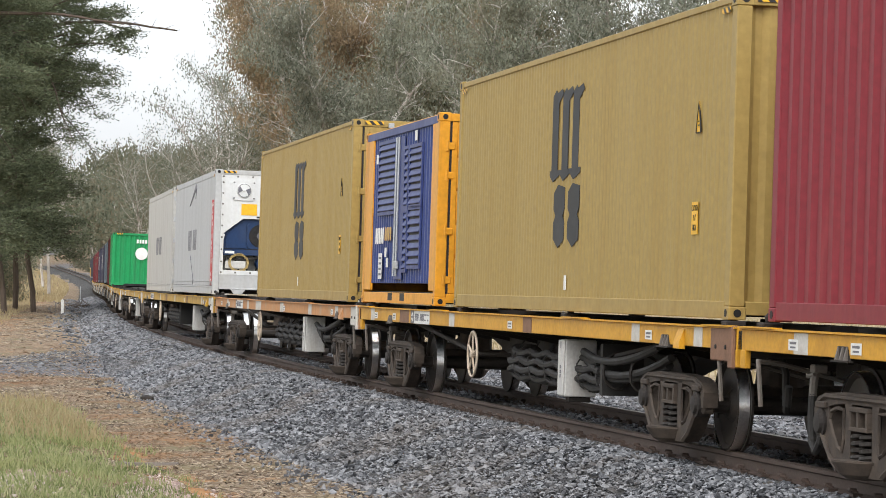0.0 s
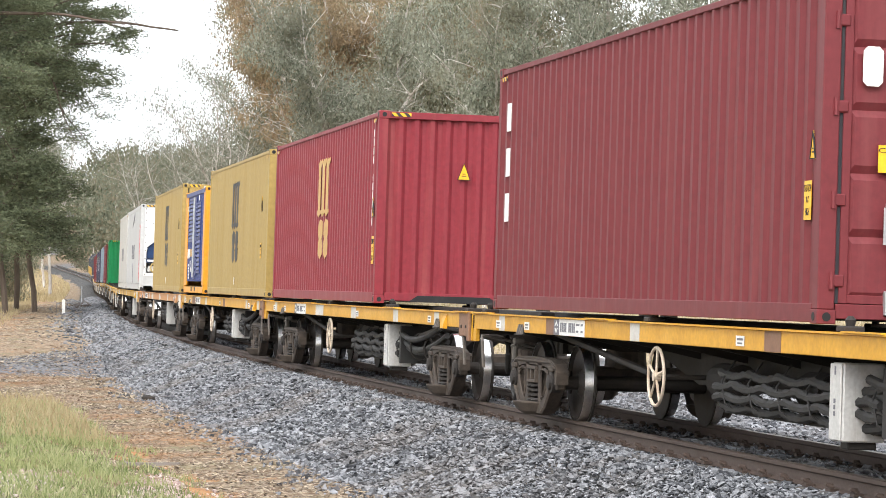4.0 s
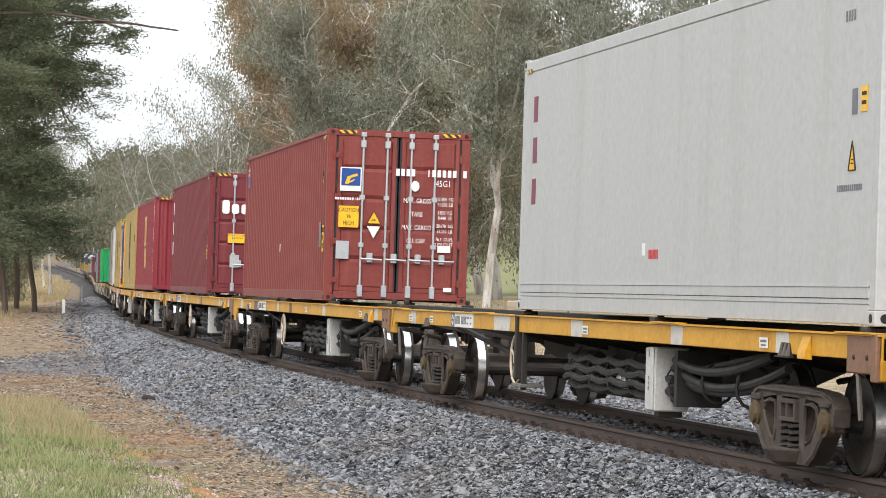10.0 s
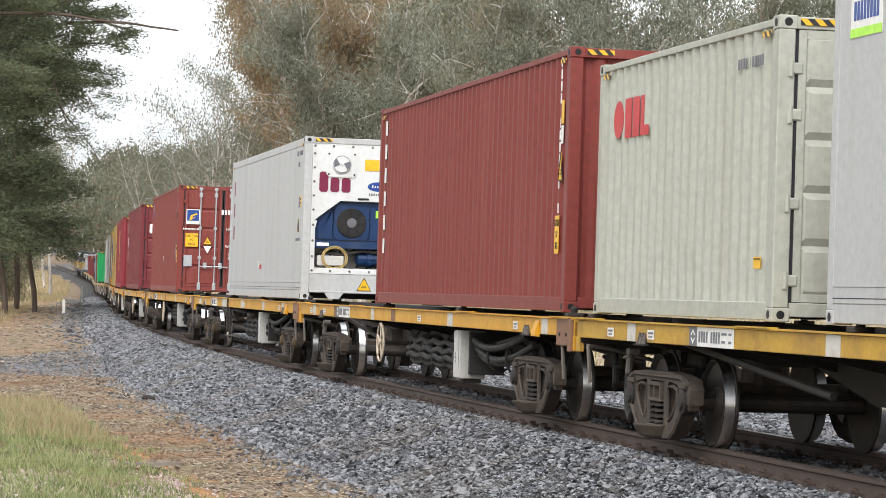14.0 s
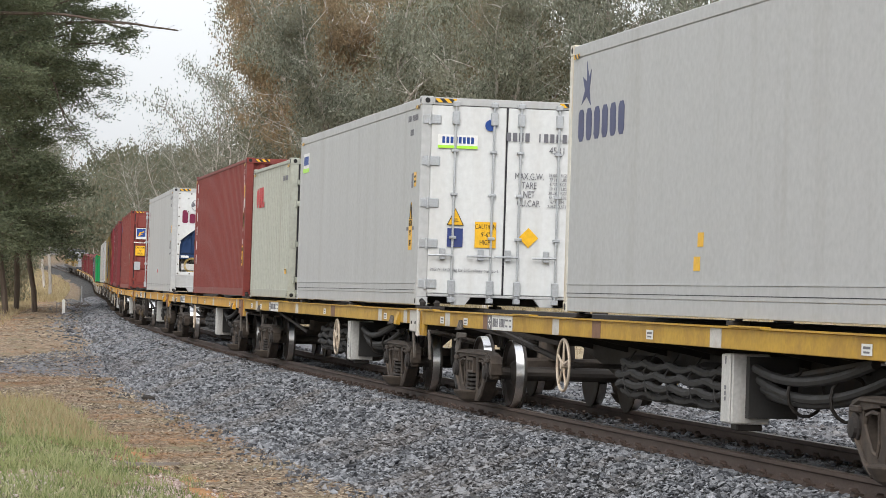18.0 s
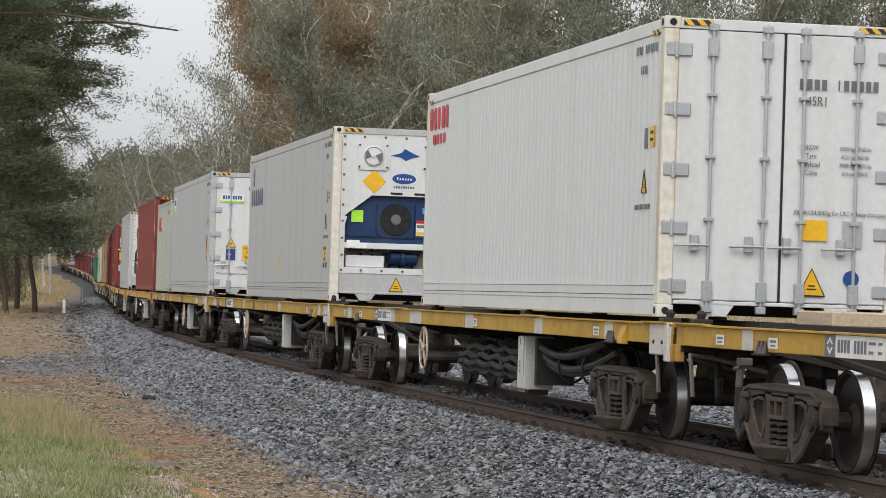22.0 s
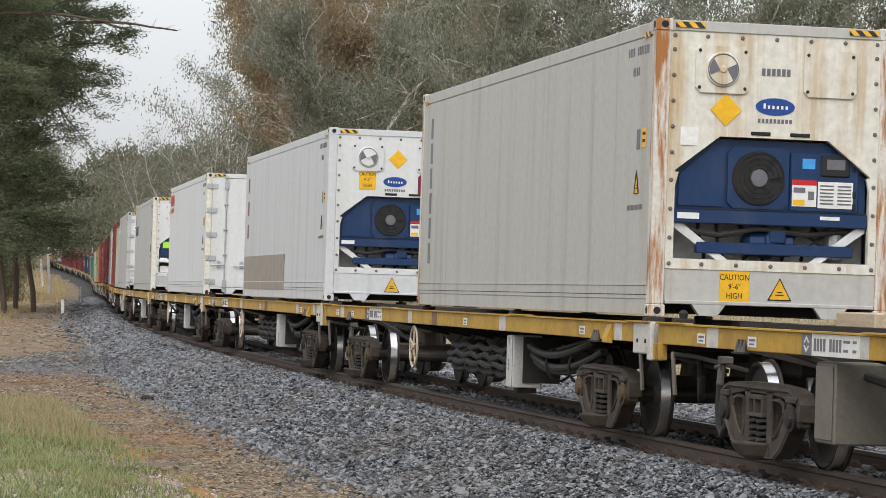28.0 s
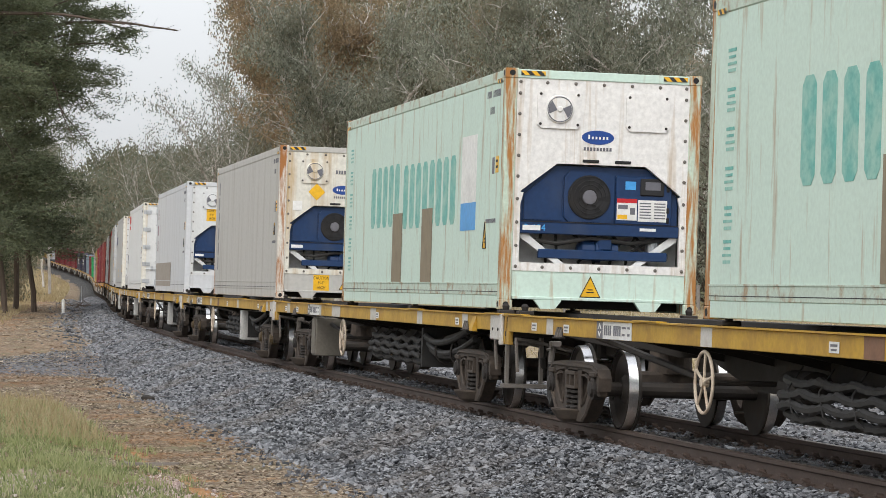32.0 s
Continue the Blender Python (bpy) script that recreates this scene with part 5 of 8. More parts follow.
def dry_box(label, mat, L=12.192, H=2.896, rear="wall", pitch=0.278, deep=0.036, group="shipping containers on the wagons"):
    root = thing("shipping_container", label, "shipping container", group)
    frame_of(L, H, root, mat)
    castings(L, H, root, mat)
    for y in (-1, 1):
        part("side_wall", Geo().ribbed(-L / 2 + 0.15, L / 2 - 0.15, 0.165, H - 0.085, deep, pitch, y < 0, lambda a, o, z: (a, y * (1.203 + o), z)), mat, root)
    roof = Geo()
    roof.ribbed(-L / 2 + 0.11, L / 2 - 0.11, -1.15, 1.15, 0.02, 0.21, False, lambda a, o, z: (a, z, H - 0.03 + o))
    part("roof", roof, mat, root)
    part("front_wall", Geo().ribbed(-1.08, 1.08, 0.165, H - 0.115, 0.046, 0.25, False, lambda a, o, z: (L / 2 - 0.04 + o, -a, z)), mat, root)
    if rear == "wall":
        part("rear_wall", Geo().ribbed(-1.08, 1.08, 0.165, H - 0.115, 0.046, 0.25, False, lambda a, o, z: (-L / 2 + 0.04 - o, a, z)), mat, root)
        # the tunnel recess under the end
        part("tunnel_arch", Geo().prism([(-0.7, 0.03), (0.7, 0.03), (0.55, 0.13), (-0.55, 0.13)], "x", -L / 2 - 0.001, -L / 2 + 0.05), BLACK, root)
    else:
        dry_door(root, L, H, mat, 1, False)
        dry_door(root, L, H, mat, -1, True)
    tapes(L, H, root)
    return root


def block_logo(root, mat, m, k=1.0):
    """A tall two-part emblem: three upright strokes on feet, and two waisted blocks below."""
    def p(*polys):
        g = Geo()
        for poly in polys:
            g.prism([(a * k, b * k) for a, b in poly], "z", 0, 0.003)
        ob = part("emblem_stroke", g, mat, root)
        ob.matrix_basis = m
    for x in (-0.36, -0.06, 0.24):
        p([(x - 0.11, -0.02), (x + 0.07, -0.02), (x + 0.07, 0.80), (x + 0.2, 0.90), (x + 0.16, 0.97), (x + 0.02, 0.93), (x - 0.02, 0.97), (x - 0.11, 0.90)],
          [(x - 0.16, -0.02), (x + 0.14, -0.02), (x + 0.14, -0.08), (x - 0.06, -0.16), (x - 0.16, -0.08)])
    for x in (-0.2, 0.22):
        p([(x - 0.17, -0.30), (x - 0.05, -0.20), (x + 0.16, -0.24), (x + 0.16, -0.50), (x + 0.10, -0.58), (x + 0.16, -0.66), (x + 0.15, -0.88), (x - 0.02, -0.97), (x - 0.17, -0.86), (x - 0.17, -0.66),
           (x - 0.11, -0.58), (x - 0.17, -0.50)])


def word_blocks(n, w, h, m, mat, root, gap=0.3, name="emblem_block", tall=()):
    """A trade name as n plain painted lozenges in its colour."""
    step = w / n
    for i in range(n):
        x0 = -w / 2 + i * step
        x1 = x0 + step * (1 - gap)
        t = h / 2 if (not tall or i in tall) else h * 0.22
        c = min(step * 0.16, h * 0.16)
        ob = part(name, Geo().prism([(x0 + c, -h / 2), (x1 - c, -h / 2), (x1, -h / 2 + c), (x1, t - c), (x1 - c, t), (x0 + c, t), (x0, t - c), (x0, -h / 2 + c)], "z", 0, 0.003), mat, root)
        ob.matrix_basis = m


def reefer_box(label, mat, rear="machine", end_mat=None, post_mat=None, L=12.192, H=2.896, panel=0.0, rail_mat=None, fan_y=0.13):
    root = thing("refrigerated_container", label, "refrigerated container", "shipping containers on the wagons")
    em = end_mat or mat
    frame_of(L, H, root, mat, post_mat, True)
    castings(L, H, root, post_mat or mat)
    for y in (-1, 1):
        g = Geo()
        if panel:
            g.ribbed(-L / 2 + 0.15, L / 2 - 0.15, 0.24, H - 0.16, 0.012, 0.2, y < 0, lambda a, o, z: (a, y * (1.212 + o), z))
        else:
            prof = [(-L / 2 + 0.15, 1.212)]
            x = -L / 2 + 1.3
            while x < L / 2 - 0.6:
                prof += [(x - 0.012, 1.212), (x - 0.006, 1.2123), (x + 0.006, 1.2123), (x + 0.012, 1.212)]
                x += 1.07
            prof += [(L / 2 - 0.15, 1.212), (L / 2 - 0.15, 1.17), (-L / 2 + 0.15, 1.17)]
            g.prism([(a, y * b) for a, b in prof], "z", 0.24, H - 0.16)
        part("side_wall", g, mat, root)
        part("rub_rail", Geo().box(-L / 2 + 0.15, L / 2 - 0.15, *sorted((y * 1.217, y * 1.17)), 0.165, 0.30, 0.006), rail_mat or mat, root)
        part("rail_lip", Geo().box(-L / 2 + 0.15, L / 2 - 0.15, *sorted((y * 1.223, y * 1.21)), 0.30, 0.314), rail_mat or mat, root)
        part("rail_seam", Geo().box(-L / 2 + 0.15, L / 2 - 0.15, *sorted((y * 1.2185, y * 1.21)), 0.205, 0.213), SEAL, root)
        part("roof_rail", Geo().box(-L / 2 + 0.15, L / 2 - 0.15, *sorted((y * 1.216, y * 1.12)), H - 0.155, H - 0.02, 0.01), rail_mat or mat, root)
    part("roof", Geo().box(-L / 2 + 0.11, L / 2 - 0.11, -1.13, 1.13, H - 0.05, H - 0.012), mat, root)
    part("front_wall", Geo().box(L / 2 - 0.08, L / 2 - 0.02, -1.08, 1.08, 0.165, H - 0.115), mat, root)
    tapes(L, H, root)
    x = -L / 2
    if rear == "machine":
        machine_end(root, L, H, em, mat, fan_y)
    else:
        for side in (1, -1):
            reefer_door(root, L, H, em, side)
    return root


def machine_end(root, L, H, mat, low=None, fan_y=0.13):
    """The cooling unit's end: a white bulkhead with bolts and hatches, and the blue unit in its bay."""
    x = -L / 2
    part("bulkhead", Geo().prism([(-1.08, H - 0.115), (1.08, H - 0.115), (1.08, 1.43), (0.99, 1.43), (0.55, 1.77), (-0.55, 1.77), (-0.99, 1.43), (-1.08, 1.43)], "x", x + 0.02, x + 0.09), mat, root)
    for s in (1, -1):
        part("bay_post", Geo().box(x + 0.02, x + 0.09, *sorted((s * 0.99, s * 1.08)), 0.57, 1.43), mat, root)
    part("bay_sill", Geo().box(x + 0.02, x + 0.09, -1.08, 1.08, 0.47, 0.57), mat, root)
    part("lower_panel", Geo().box(x + 0.03, x + 0.09, -1.08, 1.08, 0.165, 0.47), low or mat, root)
    part("machinery_bay", Geo().box(x + 0.42, x + 0.46, -1.06, 1.06, 0.6, 1.9), surface_grey(), root)
    spots = []
    for y in (-1.03, -0.7, -0.35, 0, 0.35, 0.7, 1.03):
        for z in (0.52, H - 0.16):
            spots.append((x + 0.02, y, z))
    for z in (0.77, 1.05, 1.33, 1.6, 1.85, 2.1, 2.35, 2.6):
        for y in (-1.03, 1.03):
            spots.append((x + 0.02, y, z))
    for at in spots:
        piece("bolt", lambda: Geo().lathe([(-0.016, 0.012), (-0.01, 0.02), (0.0, 0.022)], 8, (0, 0, 0), "x"), STEP_STEEL, root, at)
    for y in (0.55, -0.55):
        h = part("access_hatch", Geo().prism([(y + sy * (0.27 - (0.05 if k else 0)), 2.42 + sz * (0.23 - (0 if k else 0.05))) for sy, sz, k in
                                              ((-1, -1, 1), (1, -1, 1), (1, -1, 0), (1, 1, 0), (1, 1, 1), (-1, 1, 1), (-1, 1, 0), (-1, -1, 0))], "x", x - 0.005, x + 0.02), mat, root)
        hb = Geo()
        for sy in (-1, 1):
            for sz in (-1, 1):
                hb.lathe([(-0.012, 0.014), (0.0, 0.018)], 8, (x - 0.005, y + sy * 0.23, 2.42 + sz * 0.18), "x")
        part("hatch_bolts", hb, CAST, h)
        if y > 0:
            vent = part("vent_disc", Geo().lathe([(-0.035, 0.12), (-0.03, 0.165), (-0.005, 0.175)], 24, (x - 0.0, y, 2.42), "x"), mat, h)
            for a0 in (0.2, 0.2 + math.pi):
                arc = [(y + 0.035 * math.cos(a0 - 0.5), 2.42 + 0.035 * math.sin(a0 - 0.5))] + [(y + 0.14 * math.cos(a0 + q), 2.42 + 0.14 * math.sin(a0 + q)) for q in np.linspace(-0.6, 0.6, 6)]
                part("vent_slot", Geo().prism(arc, "x", x - 0.0405, x - 0.036), LETTER_SLATE, h)
            part("vent_rim", Geo().tube([(x - 0.034, y + 0.15 * math.cos(q), 2.42 + 0.15 * math.sin(q)) for q in np.linspace(0, 2 * math.pi, 28, endpoint=False)], 0.006, 5, closed=True), LETTER_SLATE, h)
            part("vent_hub", Geo().lathe([(-0.05, 0.025), (-0.035, 0.04)], 12, (x, y, 2.42), "x"), mat, h)
    # the unit
    unit = part("cooling_unit", Geo().prism([(0.98, 1.08), (0.98, 1.5), (0.60, 1.84), (-0.60, 1.84), (-0.98, 1.5), (-0.98, 1.08)], "x", x + 0.12, x + 0.42), UNIT_BLUE, root, "dark blue steel cooling unit")
    f = fan_y
    part("fan_shroud", Geo().prism([(f + 0.31 * sy, 1.47 + 0.30 * sz) for sy, sz in ((-1, -0.8), (-0.8, -1), (0.8, -1), (1, -0.8), (1, 0.8), (0.8, 1), (-0.8, 1), (-1, 0.8))], "x", x + 0.085, x + 0.12), UNIT_BLUE, unit)
    part("fan_well", Geo().lathe([(0.07, 0.262), (0.078, 0.267), (0.09, 0.267)], 28, (x, f, 1.47), "x"), BLACK, unit)
    part("fan_hub", Geo().lathe([(0.045, 0.06), (0.05, 0.085), (0.07, 0.09)], 16, (x, f, 1.47), "x"), LETTER_SLATE, unit)
    for k in range(7):
        a = k * math.pi / 3.5
        part("fan_blade", Geo().add([(x + 0.066, f + 0.08 * math.cos(a), 1.47 + 0.08 * math.sin(a)), (x + 0.066, f + 0.245 * math.cos(a - 0.25), 1.47 + 0.245 * math.sin(a - 0.25)),
                                     (x + 0.058, f + 0.245 * math.cos(a + 0.35), 1.47 + 0.245 * math.sin(a + 0.35)), (x + 0.058, f + 0.08 * math.cos(a + 0.6), 1.47 + 0.08 * math.sin(a + 0.6))],
                                    [(0, 1, 2, 3)]), FAN_BLACK, unit)
    rings = Geo()
    for r in (0.1, 0.15, 0.2, 0.25):
        rings.tube([(x + 0.045, f + r * math.cos(a), 1.47 + r * math.sin(a)) for a in np.linspace(0, 2 * math.pi, 24, endpoint=False)], 0.004, 5, closed=True)
    part("fan_guard", rings, BLACK, unit)
    part("control_box", Geo().box(x + 0.08, x + 0.12, -0.9, f - 0.33, 1.16, 1.74, 0.01), UNIT_BLUE, unit)
    part("side_panel", Geo().prism([(0.93, 1.18), (0.93, 1.48), (0.62, 1.76), (f + 0.34, 1.76), (f + 0.34, 1.18)], "x", x + 0.1, x + 0.12), UNIT_BLUE, unit)
    part("display_hood", Geo().box(x + 0.06, x + 0.085, -0.80, -0.50, 1.51, 1.72, 0.012), FAN_BLACK, unit)
    part("display", Geo().box(x + 0.056, x + 0.062, -0.75, -0.56, 1.58, 1.68, 0.003), LETTER_SLATE, unit)
    part("unit_lip", Geo().box(x + 0.05, x + 0.13, -0.99, 0.99, 1.01, 1.15, 0.01), UNIT_BLUE, unit)
    # thin black strip stands in for the shade above the lip
    part("lip_shadow_strip", Geo().box(x + 0.045, x + 0.052, -0.97, 0.97, 1.152, 1.162), BLACK, unit)
    for y in (0.14, -0.26):
        part("air_slot", Geo().box(x + 0.005, x + 0.03, y - 0.1, y + 0.1, 1.885, 1.92, 0.006), BLACK, root)
    info = plate("data_label", 0.36, 0.26, on_rear(x + 0.078, -0.66, 1.33), SIGN_WHITE, unit, "white data label with green bars")
    marks([(-0.09 + 0.18 * i, 0.09 - 0.035 * j, 0.14, 0.014) for i in range(2) for j in range(6)], Matrix.Translation((0, 0, 0.005)), LETTER_SLATE, info)
    warn = plate("warning_label", 0.25, 0.26, on_rear(x + 0.078, -0.34, 1.34), SIGN_WHITE, unit, "white warning label with red header")
    plate("label_header", 0.25, 0.05, Matrix.Translation((0, 0.105, 0.004)), SIGN_RED, warn)
    plate("label_band", 0.12, 0.05, Matrix.Translation((-0.055, -0.09, 0.004)), SIGN_YELLOW, warn)
    marks([(-0.05, 0.03, 0.12, 0.05), (0.07, -0.02, 0.06, 0.08)], Matrix.Translation((0, 0, 0.005)), LETTER_SLATE, warn)
    plate("sticker", 0.22, 0.06, on_rear(x + 0.048, 0.84, 1.08), SIGN_WHITE, unit)
    plate("sticker", 0.2, 0.035, on_rear(x + 0.048, -0.6, 1.1), SIGN_WHITE, unit)
    plate("sticker", 0.13, 0.1, on_rear(x + 0.078, -0.38, 1.63), SIGN_SKY, unit)
    for zz in (1.22, 1.34, 1.6):
        part("port", Geo().box(x + 0.072, x + 0.085, -0.87, -0.83, zz - 0.035, zz + 0.035, 0.008), BLACK, unit)
    for s in (1, -1):
        part("bay_gusset", Geo().prism([(s * 0.99, 1.50), (s * 0.99, 1.36), (s * 0.955, 1.50)], "x", x + 0.02, x + 0.06), mat, root)
    # pipes, compressor and braces under the unit
    pg = Geo()
    rnd = random.Random(5)
    for k in range(7):
        y = 0.6 - 0.2 * k
        pg = Geo()
        pg.tube([(x + 0.3, y, 0.68), (x + 0.2, y + rnd.uniform(-0.1, 0.1), 0.8), (x + 0.22, y + rnd.uniform(-0.2, 0.2), 0.92), (x + 0.3, y + rnd.uniform(-0.1, 0.1), 1.06)], 0.02, 6)
        part("pipe", pg, RUBBER, root)
    pg = Geo().tube([(x + 0.14, 0.9, 0.95), (x + 0.12, 0.5, 0.9), (x + 0.12, 0.1, 0.98), (x + 0.14, -0.4, 0.93), (x + 0.16, -0.9, 1.0)], 0.028, 7)
    part("cable_loom", pg, RUBBER, root)
    part("compressor", Geo().lathe([(-0.26, 0.06), (-0.24, 0.13), (-0.05, 0.13), (-0.04, 0.155), (0.04, 0.155), (0.05, 0.13), (0.2, 0.13), (0.25, 0.05)], 14, (x + 0.26, -0.02, 0.84), "y"), UNIT_BLUE, root)
    part("receiver", Geo().lathe([(0.66, 0.06), (0.7, 0.085), (1.0, 0.085), (1.04, 0.04)], 14, (x + 0.26, -0.72, 0), "z"), GALV, root)
    # all that hangs in the bay sits a little lower
    for ob in root.children:
        if ob.name.split(".")[0] in ("cooling_unit", "machinery_bay", "air_slot", "bay_gusset", "pipe", "cable_loom", "compressor", "receiver"):
            ob.location.z = -0.09
    return unit


GREYS = {}


def surface_grey():
    if "bay" not in GREYS:
        GREYS["bay"] = surface("bay_white", (0.62, 0.62, 0.61), 0.6, dirt=0.5)
    return GREYS["bay"]


def braces(root, L, mat):
    x = -L / 2
    for s in (1, -1):
        part("brace", Geo().prism([(s * 0.98, 0.99), (s * 0.98, 0.88), (s * 0.52, 0.56), (s * 0.40, 0.56)], "x", x + 0.10, x + 0.13), mat, root)
    part("lower_beam", Geo().box(x + 0.08, x + 0.16, -0.86, 0.74, 0.63, 0.74, 0.01), UNIT_BLUE, root)
    part("motor_box", Geo().box(x + 0.1, x + 0.24, -0.18, 0.0, 0.74, 0.89, 0.02), UNIT_BLUE, root)


def junction_box(root, L):
    x = -L / 2
    jb = part("junction_box", Geo().box(x + 0.06, x + 0.2, 0.45, 0.93, 0.61, 0.79, 0.015), CABINET, root)
    pg = Geo()
    for r in (0.2, 0.23):
        pg.tube([(x + 0.05 + 0.02 * math.sin(3 * a), 0.62 + r * math.cos(a), 0.75 + r * 0.9 * math.sin(a)) for a in np.linspace(0, 2 * math.pi, 20, endpoint=False)], 0.012, 6, closed=True)
    part("cable", pg, surface_cable(), root, "coiled yellow cable")


def surface_cable():
    if "cable" not in GREYS:
        GREYS["cable"] = surface("tan_cable_sheath", (0.42, 0.31, 0.12), 0.6)
    return GREYS["cable"]


def carrier_badge(root, L, y, z):
    x = -L / 2 + 0.018
    ob = part("badge", Geo().prism([(0.2 * math.cos(a), 0.085 * math.sin(a)) for a in np.linspace(0, 2 * math.pi, 28, endpoint=False)], "z", 0, 0.004), SIGN_BLUE, root, "oval blue maker's badge")
    ob.matrix_basis = on_rear(x, y, z)
    marks([(-0.11 + 0.045 * i, -0.005 + (0.01 if i == 0 else 0), 0.022, 0.05 if i == 0 else 0.032) for i in range(6)], Matrix.Translation((0, 0, 0.005)), LETTER_WHITE, ob)
    marks([(-0.16 + 0.04 * i, -0.14, 0.026, 0.04) for i in range(9)], on_rear(x, y, z), LETTER_SLATE, root)


def reefer_door(root, L, H, mat, side):
    y0, y1 = (0.012, 1.075) if side > 0 else (-1.075, -0.012)
    x = -L / 2
    leaf = part("door", Geo().box(x + 0.012, x + 0.09, y0, y1, 0.17, H - 0.12, 0.012), mat, root)
    part("door_seal", Geo().box(x + 0.02, x + 0.05, y0 - 0.012, y0, 0.17, H - 0.12).box(x + 0.02, x + 0.05, y1, y1 + 0.014, 0.17, H - 0.12)
         .box(x + 0.02, x + 0.05, y0, y1, H - 0.122, H - 0.108).box(x + 0.02, x + 0.05, y0, y1, 0.155, 0.17), SEAL, leaf, "dark rubber seal")
    for y in (y0 + 0.18 if side > 0 else y0 + 0.34, y1 - 0.34 if side > 0 else y1 - 0.18):
        part("locking_rod", Geo().tube([(x - 0.02, y, 0.08), (x - 0.02, y, H - 0.05)], 0.017, 10), GALV, leaf, "galvanised locking rod")
        for z, hz in ((0.085, 0.035), (0.26, 0.1), (0.95, 0.02), (1.55, 0.02), (2.15, 0.02), (H - 0.29, 0.09), (H - 0.095, 0.035)):
            part("rod_bracket", Geo().box(x - 0.045, x + 0.02, y - 0.048, y + 0.048, z - hz, z + hz, 0.008), GALV, leaf)
        part("handle", Geo().tube([(x - 0.045, y, 0.70), (x - 0.055, y + 0.14, 0.70), (x - 0.045, y + 0.34, 0.695)], 0.014, 8).box(x - 0.05, x + 0.01, y + 0.1, y + 0.18, 0.64, 0.8, 0.008), GALV, leaf)
    for z in (0.3, 0.86, 1.42, 2.0, H - 0.32):
        ya, yb = sorted((side * 0.94, side * 1.2))
        part("hinge", Geo().box(x - 0.012, x + 0.02, ya, yb, z - 0.065, z + 0.065, 0.012).tube([(x - 0.01, side * 1.1, z - 0.075), (x - 0.01, side * 1.1, z + 0.075)], 0.02, 8), GALV, leaf, "galvanised strap hinge")
    return leaf


def side_codes(root, L, mat=None, caution_plate=True, tri=True):
    """The numbers near the rear end of the left flank."""
    m = mat or LETTER_SLATE
    y = 1.2130
    marks([(-0.3 + 0.065 * i, 2.62, 0.035, 0.085) for i in range(4)] + [(0.05 + 0.065 * i, 2.62, 0.035, 0.085) for i in range(7)] + [(-0.1 + 0.065 * i, 2.42, 0.035, 0.085) for i in range(4)],
          on_side(-L / 2 + 0.75, y, 0), m, root)
    if caution_plate:
        p = plate("side_label", 0.16, 0.2, on_side(-L / 2 + 0.38, y, 1.75), SIGN_YELLOW, root)
        marks([(0, 0.04, 0.1, 0.03), (0, -0.03, 0.1, 0.03)], Matrix.Translation((0, 0, 0.004)), BLACK, p)
        plate("side_label", 0.12, 0.2, on_side(-L / 2 + 0.6, y, 1.74), m, root)
    if tri:
        triangle_sign(0.17, 0.24, on_side(-L / 2 + 0.62, y, 1.32), root)
    marks([(-0.25 + 0.05 * i, 0, 0.03, 0.05) for i in range(12)], on_side(-L / 2 + 0.7, y, 1.07), m, root)
# ---------------------------------------------------------------- the train: wagons by their rear end's place, boxes by theirs
PEACH = surface("faded_orange_wagon_paint", (0.50, 0.235, 0.085), 0.6, grime=(0.42, 0.36, 0.28), dirt=0.6, size=0.9)
RIDERS = []   # (thing, place of its middle in the train, height)


def ride_on(ob, mid, up=0.0):
    RIDERS.append((ob, mid, up))
    return ob


def add_wagon(rear, paint=YELLOW, label="yellow steel flat container wagon with grimy bogies", panels=(), caps=False, old_box=False, length=PITCH_W, wheel_at=8.3, stand_at=0.0, apron=False):
    w = wagon(paint, label, panels, caps, old_box, length, wheel_at, stand_at, apron)
    return ride_on(w, rear - length / 2)


def add_box(ob, rear, L=12.192):
    return ride_on(ob, rear - L / 2, BOX_Z)


W, N = SILL_WHITE, SILL_BROWN
PANELS_A = [(1.2, 0.28, W), (3.4, 0.3, W), (8.2, 0.45, N), (12.6, 0.35, W), (16.0, 0.7, N), (18.6, 0.3, W)]
PANELS_B = [(2.4, 0.35, W), (5.6, 0.4, W), (9.5, 0.5, W), (13.2, 0.9, W), (15.0, 0.3, W), (18.9, 0.35, W)]
PANELS_C = [(1.4, 0.3, W), (6.9, 0.35, W), (11.2, 0.35, N), (13.0, 0.3, W), (16.5, 0.6, N), (19.0, 0.3, W)]


# where each wagon's rear end couples to the next
JOINTS = {-5: -20.3, -4: -0.5, -3: 20.1, -2: 40.4, -1: 60.95, 0: 81.55, 1: 102.4, 2: 123.3, 3: 144.15, 4: 165.0, 5: 185.9, 6: 206.85, 7: 227.6, 8: 248.45}


def rear_of(k):
    return JOINTS[k]


CLEAN = "yellow steel flat container wagon with grimy bogies"
SOILED = "grubby ochre-yellow flat container wagon with dusty bogies"


def in_train(k, *rest, **more):
    return add_wagon(rear_of(k), *rest, length=rear_of(k) - rear_of(k - 1), **more)


